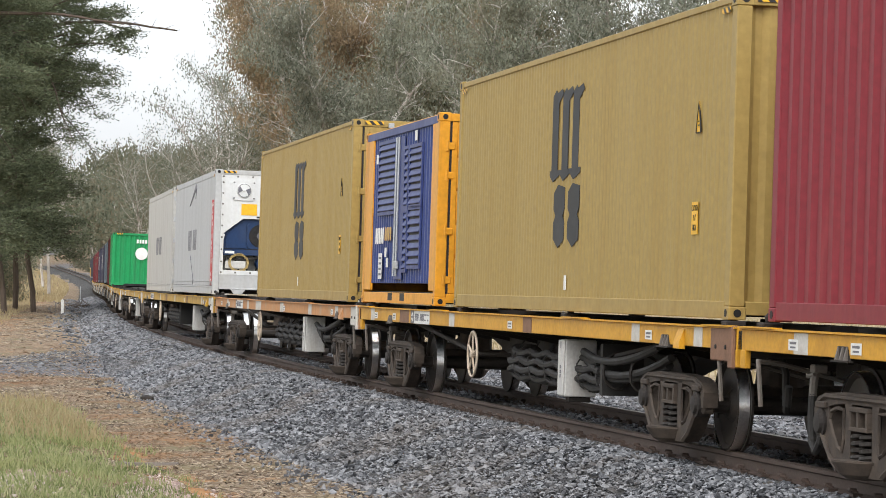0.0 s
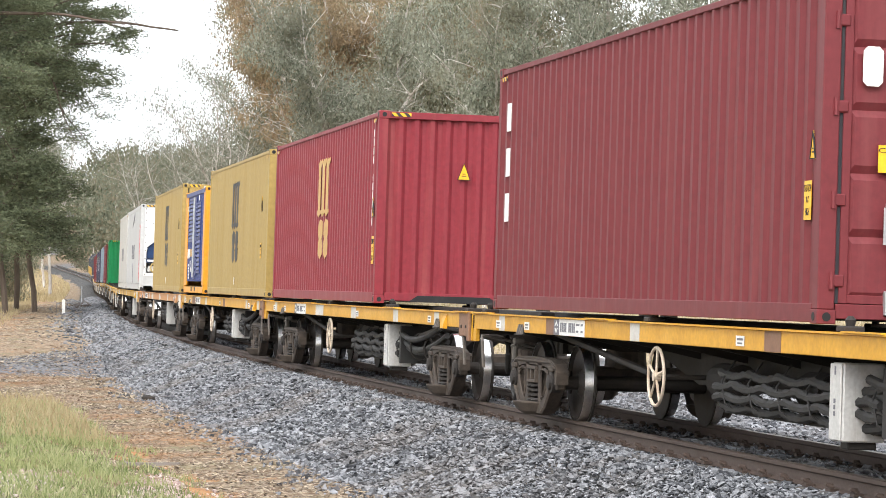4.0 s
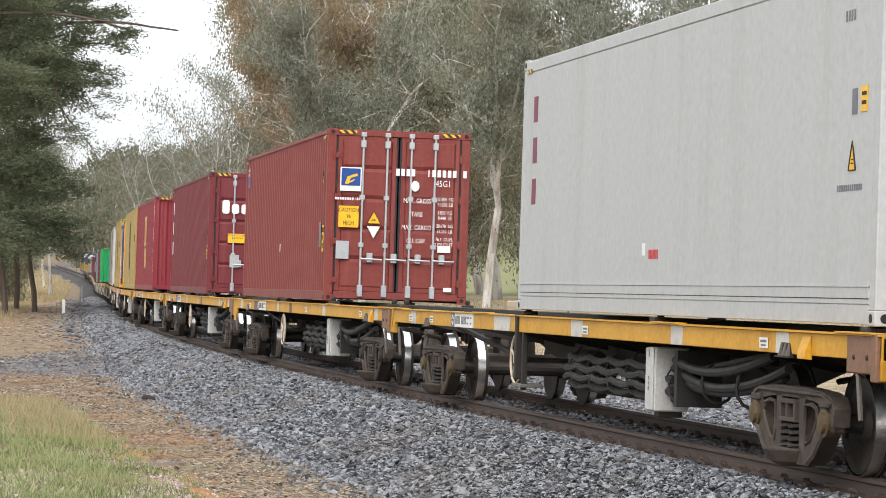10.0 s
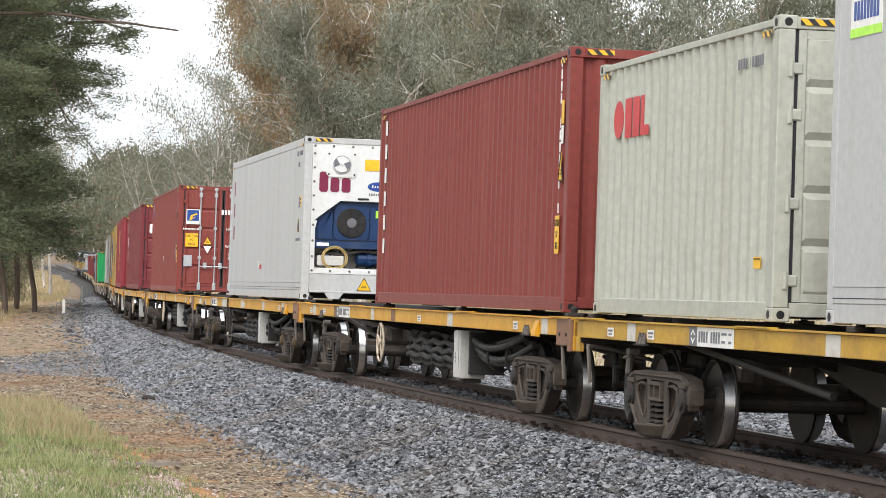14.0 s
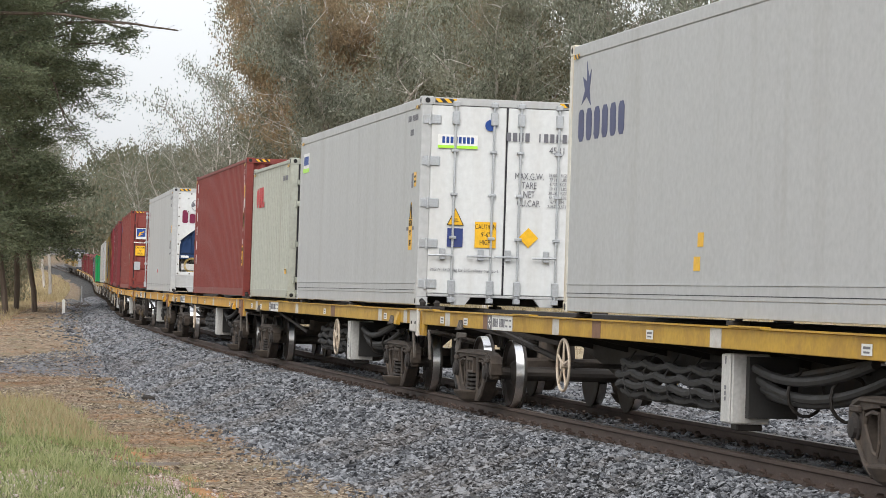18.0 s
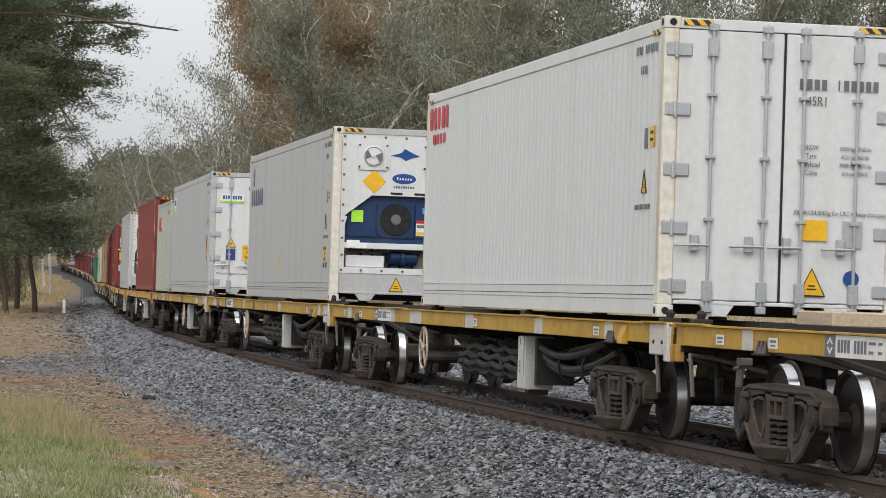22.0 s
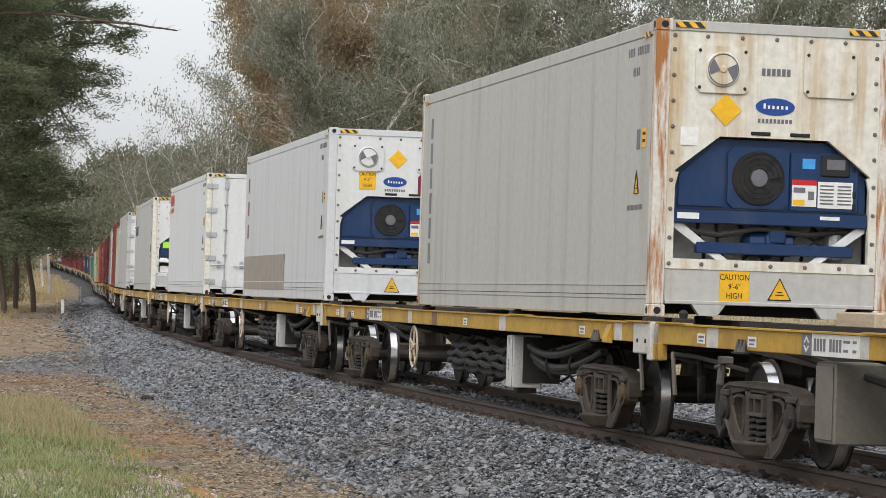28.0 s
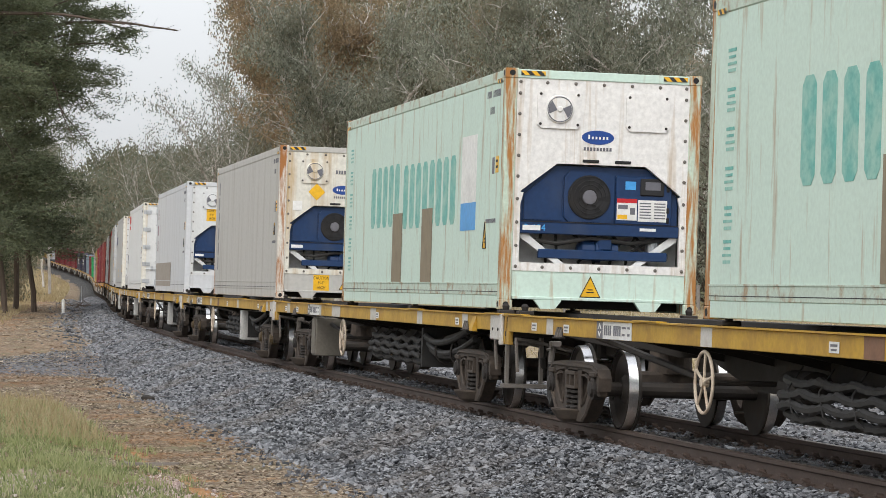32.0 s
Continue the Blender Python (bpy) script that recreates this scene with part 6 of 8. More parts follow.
in_train(-4, YELLOW, CLEAN, PANELS_A)
in_train(-3, YELLOW, CLEAN, PANELS_B, wheel_at=8.3)
in_train(-2, YELLOW, CLEAN, PANELS_A)
in_train(-1, YELLOW, CLEAN, PANELS_C, wheel_at=8.0, apron=True)
in_train(0, YELLOW, CLEAN, PANELS_B, True, wheel_at=7.95, stand_at=8.2)
in_train(1, YELLOW, CLEAN, PANELS_C)
in_train(2, OCHRE, SOILED, PANELS_A, wheel_at=12.86)
in_train(3, OCHRE, SOILED, PANELS_C, wheel_at=8.0)
in_train(4, OCHRE, SOILED, PANELS_B, wheel_at=8.0)
in_train(5, OCHRE, SOILED, PANELS_A, wheel_at=8.0)
in_train(6, OCHRE, SOILED, PANELS_C, True, wheel_at=8.0)
in_train(7, OCHRE, SOILED, PANELS_B, old_box=True, wheel_at=8.0)
in_train(8, OCHRE, SOILED, PANELS_A, wheel_at=8.0)
# ahead
add_wagon(rear_of(-5), PEACH, "faded orange flat container wagon with white patches", PANELS_B, length=21.6)
add_wagon(rear_of(-5) - 21.6, OCHRE, SOILED, PANELS_A, length=27.5)
for k in range(12):
    add_wagon(-70.0 - PITCH_W * k, OCHRE, SOILED, PANELS_C)
# ---------------------------------------------------------------- the loads, front to rear
def gold_box(rear, end, label):
    b = dry_box(label, BOX_GOLD, rear=end, pitch=0.14, deep=0.012)
    block_logo(b, DARK_PAINT, on_side(0.15, 1.2045, 1.58) @ Matrix.Diagonal((1.5, 0.86, 1, 1)), 1.05)
    caution(b, on_side(-4.9, 1.2045, 0.92), 0.2, 0.3)
    triangle_sign(0.16, 0.3, on_side(-4.95, 1.2045, 1.85), b)
    plate("white_label", 0.1, 0.16, on_side(0.1, 1.2045, 0.32), SIGN_WHITE, b)
    return add_box(b, rear)


gold_box(-0.98, "wall", "mustard-yellow forty-foot shipping container with black emblem")
gold_box(-21.85, "door", "mustard-yellow shipping container with doors at its rear")

red = dry_box("maroon shipping container with tan emblem", BOX_RED, rear="wall")
block_logo(red, LETTER_GOLD, on_side(-0.4, 1.2045, 1.55) @ Matrix.Diagonal((1.5, 0.88, 1, 1)), 1.0)
caution(red, on_side(-5.75, 1.2045, 0.8), 0.2, 0.42)
triangle_sign(0.16, 0.3, on_side(-5.72, 1.2045, 1.45), red)
triangle_sign(0.2, 0.26, on_rear(-6.097, -0.1, 2.02), red)
caution(red, on_rear(-6.097, -0.86, 0.62), 0.32, 0.44)
bars("ABCD 123456", on_rear(-6.097, -0.9, 1.9), 0.14, LETTER_WHITE, red, True)
bars("ABCD 123456", on_side(-5.6, 1.2045, 1.9), 0.12, LETTER_WHITE, red, True)
add_box(red, 12.34)

tex = dry_box("wine-red shipping container with white-lettered doors", BOX_WINE, rear="door")
word_blocks(3, 0.68, 0.32, on_rear(-6.13, 0.56, 2.08), LETTER_WHITE, tex, 0.25, tall=(0,))
bars("abc", on_side(5.55, 1.2045, 1.75), 0.48, LETTER_WHITE, tex, True, "emblem")
caution(tex, on_rear(-6.125, 0.52, 1.34), 0.46, 0.22, ("CAUTION", "HIGH"))
plate("data_plate", 0.22, 0.3, on_rear(-6.13, 0.58, 0.8), GALV, tex, "grey data plate")
for k, t in enumerate(("MAX. WT.", "TARE WT.", "PAYLOAD", "CU. CAP.")):
    lettering(t, 0.13, on_rear(-6.13, -0.42, 1.66 - 0.155 * k), LETTER_WHITE, tex, 0.75)
    marks([(0.02 * j, 0.03 - 0.06 * (j % 2), 0.16, 0.035) for j in range(2)], on_rear(-6.13, -0.82, 1.66 - 0.155 * k), LETTER_WHITE, tex)
bars("ABCD 123456", on_rear(-6.13, -0.62, 2.1), 0.14, LETTER_WHITE, tex)
lettering("45G1", 0.12, on_rear(-6.13, -0.85, 1.93), LETTER_WHITE, tex, 0.8)
caution(tex, on_side(-5.75, 1.2045, 1.0), 0.18, 0.32)
triangle_sign(0.14, 0.24, on_side(-5.85, 1.2045, 1.45), tex)
add_box(tex, 33.2)

flo = dry_box("brick-red shipping container with marked rear doors", BOX_BRICK, rear="door")
sq = plate("emblem", 0.36, 0.4, on_rear(-6.13, 0.82, 2.05), SIGN_WHITE, flo, "blue and yellow square emblem")
plate("emblem_field", 0.32, 0.29, Matrix.Translation((0, 0.035, 0.004)), SIGN_BLUE, sq)
fl = part("emblem_swoosh", Geo().prism([(-0.1, -0.08), (-0.06, 0.04), (0.1, 0.1), (0.12, 0.06), (0.0, 0.02), (-0.04, -0.08)], "z", 0.008, 0.011)
          .prism([(-0.02, -0.04), (0.06, 0.0), (0.06, -0.02), (-0.03, -0.07)], "z", 0.008, 0.011), SIGN_YELLOW, sq)
caution(flo, on_rear(-6.13, 0.84, 1.42), 0.34, 0.36, ("CAUTION", "96", "HIGH"))
triangle_sign(0.24, 0.22, on_rear(-6.13, 0.41, 1.42), flo)
w3 = part("warning_triangle", Geo().prism([(-0.11, 0.1), (0.11, 0.1), (0, -0.1)], "z", 0, 0.004), SIGN_WHITE, flo)
w3.matrix_basis = on_rear(-6.13, 0.41, 1.17)
plate("data_plate", 0.22, 0.3, on_rear(-6.13, 0.93, 0.86), GALV, flo, "grey data plate")
bars("abcdefghijkl", on_rear(-6.13, 0.84, 1.73), 0.06, LETTER_WHITE, flo)
bars("ABCD  123456 7", on_rear(-6.13, -0.55, 2.2), 0.13, LETTER_WHITE, flo)
lettering("45G1", 0.15, on_rear(-6.13, -0.76, 2.02), LETTER_WHITE, flo, 0.8)
disc = part("seal_mark", Geo().prism([(0.07 * math.cos(a), 0.09 * math.sin(a)) for a in np.linspace(0, 2 * math.pi, 20, endpoint=False)], "z", 0, 0.003), LETTER_WHITE, flo)
disc.matrix_basis = on_rear(-6.13, -0.28, 1.97)
for k, (t, a, b) in enumerate((("MAX. GROSS", "32.500  KG", "71.650  LB"), ("TARE", "3.830  KG", "8.440  LB"), ("MAX. CARGO", "28.670  KG", "63.210  LB"), ("CU. CAP.", "76.4  CU.M.", "2.700 CU.FT."))):
    z = 1.72 - 0.225 * k
    lettering(t, 0.115, on_rear(-6.13, -0.32, z), LETTER_WHITE, flo, 0.72)
    lettering(a, 0.085, on_rear(-6.13, -0.80, z + 0.04), LETTER_WHITE, flo, 0.72)
    lettering(b, 0.085, on_rear(-6.13, -0.80, z - 0.05), LETTER_WHITE, flo, 0.72)
plate("white_label", 0.22, 0.11, on_rear(-6.13, -0.80, 0.92), SIGN_WHITE, flo)
plate("white_label", 0.14, 0.07, on_rear(-6.13, -0.88, 0.24), SIGN_WHITE, flo)
e2 = plate("emblem", 0.3, 0.42, on_side(5.6, 1.2045, 2.45), SIGN_BLUE, flo, "blue and yellow striped emblem")
part("emblem_stripes", Geo().box(-0.13, 0.13, 0.12, 0.17, 0.005, 0.007).box(-0.13, 0.13, 0.03, 0.08, 0.005, 0.007), SIGN_YELLOW, e2)
plate("white_label", 0.1, 0.15, on_side(0.1, 1.2045, 0.95), SIGN_WHITE, flo)
caution(flo, on_side(-5.7, 1.2045, 1.05), 0.2, 0.45)
plate("repair_patch", 0.22, 0.42, on_side(-5.35, 1.2045, 1.12), LETTER_SLATE, flo, "grey painted repair patch")
triangle_sign(0.14, 0.24, on_side(-5.6, 1.2045, 2.1), flo)
add_box(flo, 53.74)

white = reefer_box("white refrigerated container with blue cooling unit", BOX_GREY, end_mat=BOX_WHITE, fan_y=0.33)
white.name = "refrigerated_container"
bars("abc", on_side(5.45, 1.2130, 1.83), 0.42, LETTER_PLUM, white, True, "emblem")
side_codes(white, 12.192)
word_blocks(3, 0.60, 0.36, on_rear(-6.08, 0.64, 2.10), LETTER_PLUM, white, 0.2, tall=(0,))
carrier_badge(white, 12.192, -0.13, 2.04)
caution(white, on_rear(-6.08, -0.62, 1.98), 0.28, 0.32)
plate("label", 0.26, 0.2, on_rear(-6.08, 0.0, 2.42), SIGN_YELLOW, white)
plate("label", 0.22, 0.18, on_rear(-6.102, -0.55, 2.42), SIGN_SKY, white, "sky-blue square sticker")
triangle_sign(0.26, 0.24, on_rear(-6.07, 0.08, 0.30), white)
junction_box(white, 12.192)
plate("label", 0.12, 0.13, on_rear(-6.02, -0.16, 1.55), SIGN_LIME, white, "lime sticker")
plate("label", 0.11, 0.12, on_side(0.6, 1.2130, 0.65), SIGN_WHITE, white)
marks([(0.05 * i, 0, 0.03, 0.09) for i in range(7)], on_side(0.4, 1.2130, 0.6), SIGN_RED, white)
add_box(white, 81.18)

tri = dry_box("faded brick-red shipping container with white side lettering", BOX_BRICK, rear="wall")
bars("abcdef", on_side(5.6, 1.2045, 1.72), 0.31, LETTER_WHITE, tri, True, "emblem")
bars("ABCD 123456 7", on_side(-5.65, 1.2045, 1.95), 0.12, LETTER_WHITE, tri, True)
caution(tri, on_side(-5.62, 1.2045, 0.85), 0.2, 0.42)
triangle_sign(0.2, 0.32, on_side(-5.72, 1.2045, 1.6), tri)
plate("side_label", 0.12, 0.26, on_side(-5.75, 1.2045, 2.2), SIGN_YELLOW, tri)
plate("side_label", 0.1, 0.2, on_side(-5.75, 1.2045, 1.95), SIGN_WHITE, tri)
add_box(tri, 101.62)

ool = dry_box("short pale grey-green shipping container with red emblem", BOX_STONE, L=6.058, H=2.591, rear="door")
em = part("emblem", Geo().prism([(-0.55 + 0.19 * math.cos(a), 0.19 * math.sin(a)) for a in np.linspace(0, 2 * math.pi, 20, endpoint=False)], "z", 0, 0.003)
          .box(-0.3, -0.05, -0.2, 0.2, 0, 0.003).box(0.0, 0.25, -0.2, 0.2, 0, 0.003).box(0.3, 0.42, -0.2, 0.2, 0, 0.003).box(0.42, 0.6, -0.2, -0.1, 0, 0.003), SIGN_RED, ool, "bright red painted emblem")
em.matrix_basis = on_side(1.7, 1.2045, 1.98)
caution(ool, on_side(-2.55, 1.2045, 0.5), 0.2, 0.1, ("CAUTION",))
bars("ABCD 123456", on_side(-2.2, 1.2045, 2.25), 0.1, LETTER_SLATE, ool)
add_box(ool, 108.96, 6.058)

sea = reefer_box("grey-white refrigerated container with galvanised door gear", BOX_GREY, rear="door", end_mat=BOX_WHITE, post_mat=BOX_GREY)
lab = plate("emblem", 0.56, 0.19, on_rear(-6.1, 0.70, 2.28), SIGN_WHITE, sea, "white, blue and green maker's sticker")
marks([(-0.2 + 0.058 * i, 0.02, 0.04, 0.09) for i in range(8)], Matrix.Translation((0, 0, 0.004)), SIGN_BLUE, lab)
plate("emblem_line", 0.56, 0.04, Matrix.Translation((0, -0.075, 0.004)), SIGN_LIME, lab)
lab2 = plate("emblem", 0.7, 0.34, on_side(5.35, 1.2130, 2.4), SIGN_WHITE, sea, "white, blue and green maker's sticker")
marks([(-0.25 + 0.072 * i, 0.04, 0.05, 0.15) for i in range(8)], Matrix.Translation((0, 0, 0.004)), SIGN_BLUE, lab2)
plate("emblem_line", 0.7, 0.07, Matrix.Translation((0, -0.13, 0.004)), SIGN_LIME, lab2)
dot = part("emblem", Geo().prism([(0.08 * math.cos(a), 0.08 * math.sin(a)) for a in np.linspace(0, 2 * math.pi, 20, endpoint=False)], "z", 0, 0.003), SIGN_BLUE, sea)
dot.matrix_basis = on_rear(-6.1, 0.24, 2.52)
triangle_sign(0.24, 0.24, on_rear(-6.1, 0.70, 1.24), sea)
plate("blue_label", 0.22, 0.26, on_rear(-6.1, 0.70, 0.95), BOX_BLUE, sea)
caution(sea, on_rear(-6.1, 0.27, 1.0), 0.3, 0.36)
lettering("MGW=34,000kg for UIC railway transport", 0.065, on_rear(-6.1, 0.55, 0.5), LETTER_SLATE, sea, 0.85)
dm = part("diamond_label", Geo().prism([(-0.14, 0), (0, -0.14), (0.14, 0), (0, 0.14)], "z", 0, 0.004), SIGN_YELLOW, sea, "orange diamond label")
dm.matrix_basis = on_rear(-6.1, -0.34, 0.98)
bars("ABCD 123456 7", on_rear(-6.1, -0.55, 2.38), 0.13, LETTER_SLATE, sea)
lettering("45R1", 0.14, on_rear(-6.1, -0.72, 2.2), LETTER_SLATE, sea, 0.8)
for k, t in enumerate(("MAX.G.W.", "TARE", "NET", "CU.CAP.")):
    lettering(t, 0.13, on_rear(-6.1, -0.33, 1.83 - 0.125 * k), LETTER_SLATE, sea, 0.7)
for k, t in enumerate(("35.000  KGS", "77.160  LBS", "4.720  KGS", "10.410  LBS", "30.280  KGS", "66.750  LBS", "67 CU.M.", "2.367 CU.FT.")):
    lettering(t, 0.062, on_rear(-6.1, -0.74, 1.86 - 0.062 * k), LETTER_SLATE, sea, 0.85)
side_codes(sea, 12.192)
caution(sea, on_side(-5.45, 1.2130, 1.0), 0.26, 0.46)
add_box(sea, 122.57)

cro = reefer_box("grey-white refrigerated container with navy side lettering", BOX_GREY, end_mat=BOX_WHITE, post_mat=BOX_STAINED)
word_blocks(6, 2.0, 0.34, on_side(4.65, 1.2130, 2.0), LETTER_NAVY, cro)
mk = part("emblem", Geo().prism([(-0.2, -0.2), (-0.06, -0.05), (-0.16, 0.1), (0.02, 0.04), (0.0, 0.26), (0.1, 0.08), (0.2, 0.16), (0.14, -0.06), (0.2, -0.22), (0.02, -0.12)], "z", 0, 0.003), LETTER_NAVY, cro, "navy painted emblem")
mk.matrix_basis = on_side(5.35, 1.2130, 2.42)
mk2 = part("emblem", Geo().prism([(-0.26, 0.0), (-0.08, 0.05), (-0.02, 0.12), (0.1, 0.06), (0.24, 0.0), (0.1, -0.03), (0.0, -0.08), (-0.1, -0.02)], "z", 0, 0.003), SIGN_BLUE, cro, "navy painted emblem")
mk2.matrix_basis = on_rear(-6.08, 0.0, 2.44)
dm = part("diamond_label", Geo().prism([(-0.2, 0), (0, -0.2), (0.2, 0), (0, 0.2)], "z", 0, 0.004), SIGN_YELLOW, cro, "orange diamond label")
dm.matrix_basis = on_rear(-6.08, 0.52, 2.0)
carrier_badge(cro, 12.192, 0.02, 2.06)
side_codes(cro, 12.192, tri=False)
caution(cro, on_side(-5.35, 1.2130, 0.78), 0.26, 0.3)
triangle_sign(0.18, 0.26, on_side(-5.4, 1.2130, 1.33), cro)
triangle_sign(0.24, 0.24, on_rear(-6.07, 0.1, 0.30), cro)
bars("ABC DEF", on_side(-5.4, 1.2130, 0.6), 0.1, LETTER_NAVY, cro)
plate("side_label", 0.2, 0.13, on_side(1.0, 1.2130, 0.5), SIGN_YELLOW, cro)
plate("side_label", 0.18, 0.13, on_side(0.9, 1.2130, 0.72), SIGN_YELLOW, cro)
plate("label", 0.2, 0.2, on_rear(-6.02, 0.78, 1.42), SIGN_LIME, cro, "lime sticker")
plate("label", 0.34, 0.09, on_rear(-6.093, 0.78, 0.93), SIGN_WHITE, cro)
part("bay_rail", Geo().box(-6.09, -6.0, -0.99, 0.99, 0.88, 0.98, 0.008), BOX_WHITE, cro)
part("bay_panel", Geo().box(-6.0, -5.9, 0.3, 0.95, 0.57, 0.77, 0.01), BOX_WHITE, cro)
add_box(cro, 143.5)

sco = reefer_box("white ribbed refrigerated container with red side emblem", BOX_WHITE, rear="door", end_mat=BOX_WHITE, panel=1.0, post_mat=BOX_STAINED)
word_blocks(5, 1.35, 0.30, on_side(5.2, 1.2130, 2.52), SIGN_RED, sco)
word_blocks(4, 0.95, 0.13, on_side(5.15, 1.2130, 2.24), SIGN_RED, sco)
bars("ABCD 123456 7", on_rear(-6.1, -0.62, 2.3), 0.11, LETTER_SLATE, sco)
lettering("45R1", 0.13, on_rear(-6.1, -0.33, 2.13), LETTER_SLATE, sco, 0.8)
for k, (a, b) in enumerate((("MGW", "35000 kg 77160 lbs"), ("Tare", "4520 kg 9960 lbs"), ("Payload", "30480 kg 67200 lbs"), ("Cube", "67.4 m\u00b3 2380 ft\u00b3"))):
    lettering(a, 0.075, on_rear(-6.1, -0.28, 1.68 - 0.08 * k), LETTER_SLATE, sco, 0.8)
    lettering(b, 0.06, on_rear(-6.1, -0.73, 1.68 - 0.08 * k), LETTER_SLATE, sco, 0.7)
lettering("MGW=34.000kg for UIC railway transport", 0.065, on_rear(-6.1, -0.6, 1.05), LETTER_SLATE, sco, 0.85)
plate("label", 0.26, 0.2, on_rear(-6.1, -0.33, 0.88), SIGN_YELLOW, sco, "yellow notice")
plate("data_plate", 0.2, 0.26, on_rear(-6.1, -0.72, 0.85), GALV, sco)
triangle_sign(0.28, 0.28, on_rear(-6.1, -0.32, 0.38), sco)
dot = part("emblem", Geo().prism([(0.08 * math.cos(a), 0.08 * math.sin(a)) for a in np.linspace(0, 2 * math.pi, 20, endpoint=False)], "z", 0, 0.003), SIGN_BLUE, sco)
dot.matrix_basis = on_rear(-6.1, -0.72, 0.42)
side_codes(sco, 12.192)
add_box(sco, 164.21)

te2 = reefer_box("pale blue-grey refrigerated container with a taupe repainted patch", surface("pale_blue_grey_paint", (0.56, 0.575, 0.59), 0.5, grime=(0.36, 0.34, 0.31), dirt=0.45, streak=(2.6, 2.6, 0.12), shade=(0.93, 1.05)), end_mat=BOX_WHITE)
bars("abc", on_side(5.5, 1.2130, 1.80), 0.42, LETTER_PLUM, te2, True, "emblem")
plate("repainted_patch", 6.55, 0.66, on_side(2.65, 1.2185, 0.49), PATCH_PAINT, te2, "taupe repainted patch")
word_blocks(3, 0.62, 0.34, on_rear(-6.08, -0.62, 1.98), LETTER_PLUM, te2, 0.2, tall=(0,))
carrier_badge(te2, 12.192, 0.08, 2.02)
caution(te2, on_rear(-6.08, 0.55, 2.04), 0.28, 0.32)
dm = part("diamond_label", Geo().prism([(-0.16, 0), (0, -0.16), (0.16, 0), (0, 0.16)], "z", 0, 0.004), SIGN_YELLOW, te2, "orange diamond label")
dm.matrix_basis = on_rear(-6.08, 0.04, 2.4)
sq2 = plate("label", 0.36, 0.3, on_rear(-6.102, -0.55, 2.42), SIGN_WHITE, te2, "white sticker with navy emblem")
part("emblem_ring", Geo().tube([(0.08 * math.cos(a), 0.035 + 0.085 * math.sin(a), 0.005) for a in np.linspace(0, 2 * math.pi, 20, endpoint=False)], 0.006, 4, closed=True), SIGN_BLUE, sq2)
part("emblem_spire", Geo().prism([(-0.035, -0.06), (0.035, -0.06), (0, 0.12)], "z", 0.004, 0.006), SIGN_BLUE, sq2)
part("emblem_base", Geo().box(-0.15, 0.15, -0.115, -0.07, 0.004, 0.006), SIGN_BLUE, sq2)
triangle_sign(0.26, 0.26, on_rear(-6.07, 0.08, 0.30), te2)
side_codes(te2, 12.192)
braces(te2, 12.192, BOX_WHITE)
add_box(te2, 185.48)

trn = reefer_box("taupe-grey refrigerated container with rust-stained white end", BOX_TAUPE, end_mat=BOX_STAINED, post_mat=RUSTY)
bars("ABCDEF", on_side(5.35, 1.2130, 1.55), 0.3, LETTER_SLATE, trn, True, "emblem")
carrier_badge(trn, 12.192, 0.0, 2.08)
dm = part("diamond_label", Geo().prism([(-0.16, 0), (0, -0.16), (0.16, 0), (0, 0.16)], "z", 0, 0.004), SIGN_YELLOW, trn, "orange diamond label")
dm.matrix_basis = on_rear(-6.08, 0.5, 2.03)
plate("label", 0.18, 0.18, on_rear(-6.08, 0.86, 1.76), SIGN_WHITE, trn)
caution(trn, on_rear(-6.07, 0.36, 0.31), 0.3, 0.3)
triangle_sign(0.24, 0.22, on_rear(-6.07, -0.1, 0.30), trn)
bars("ABCDEF", on_rear(-6.08, 0.0, 2.42), 0.075, LETTER_SLATE, trn)
side_codes(trn, 12.192)
braces(trn, 12.192, BOX_WHITE)
add_box(trn, 206.36)


MINT_RAIL = surface("rust_flecked_mint_rail", (0.50, 0.60, 0.52), 0.6, grime=(0.30, 0.16, 0.06), dirt=0.8, size=0.4, patch=(0.52, 0.66))


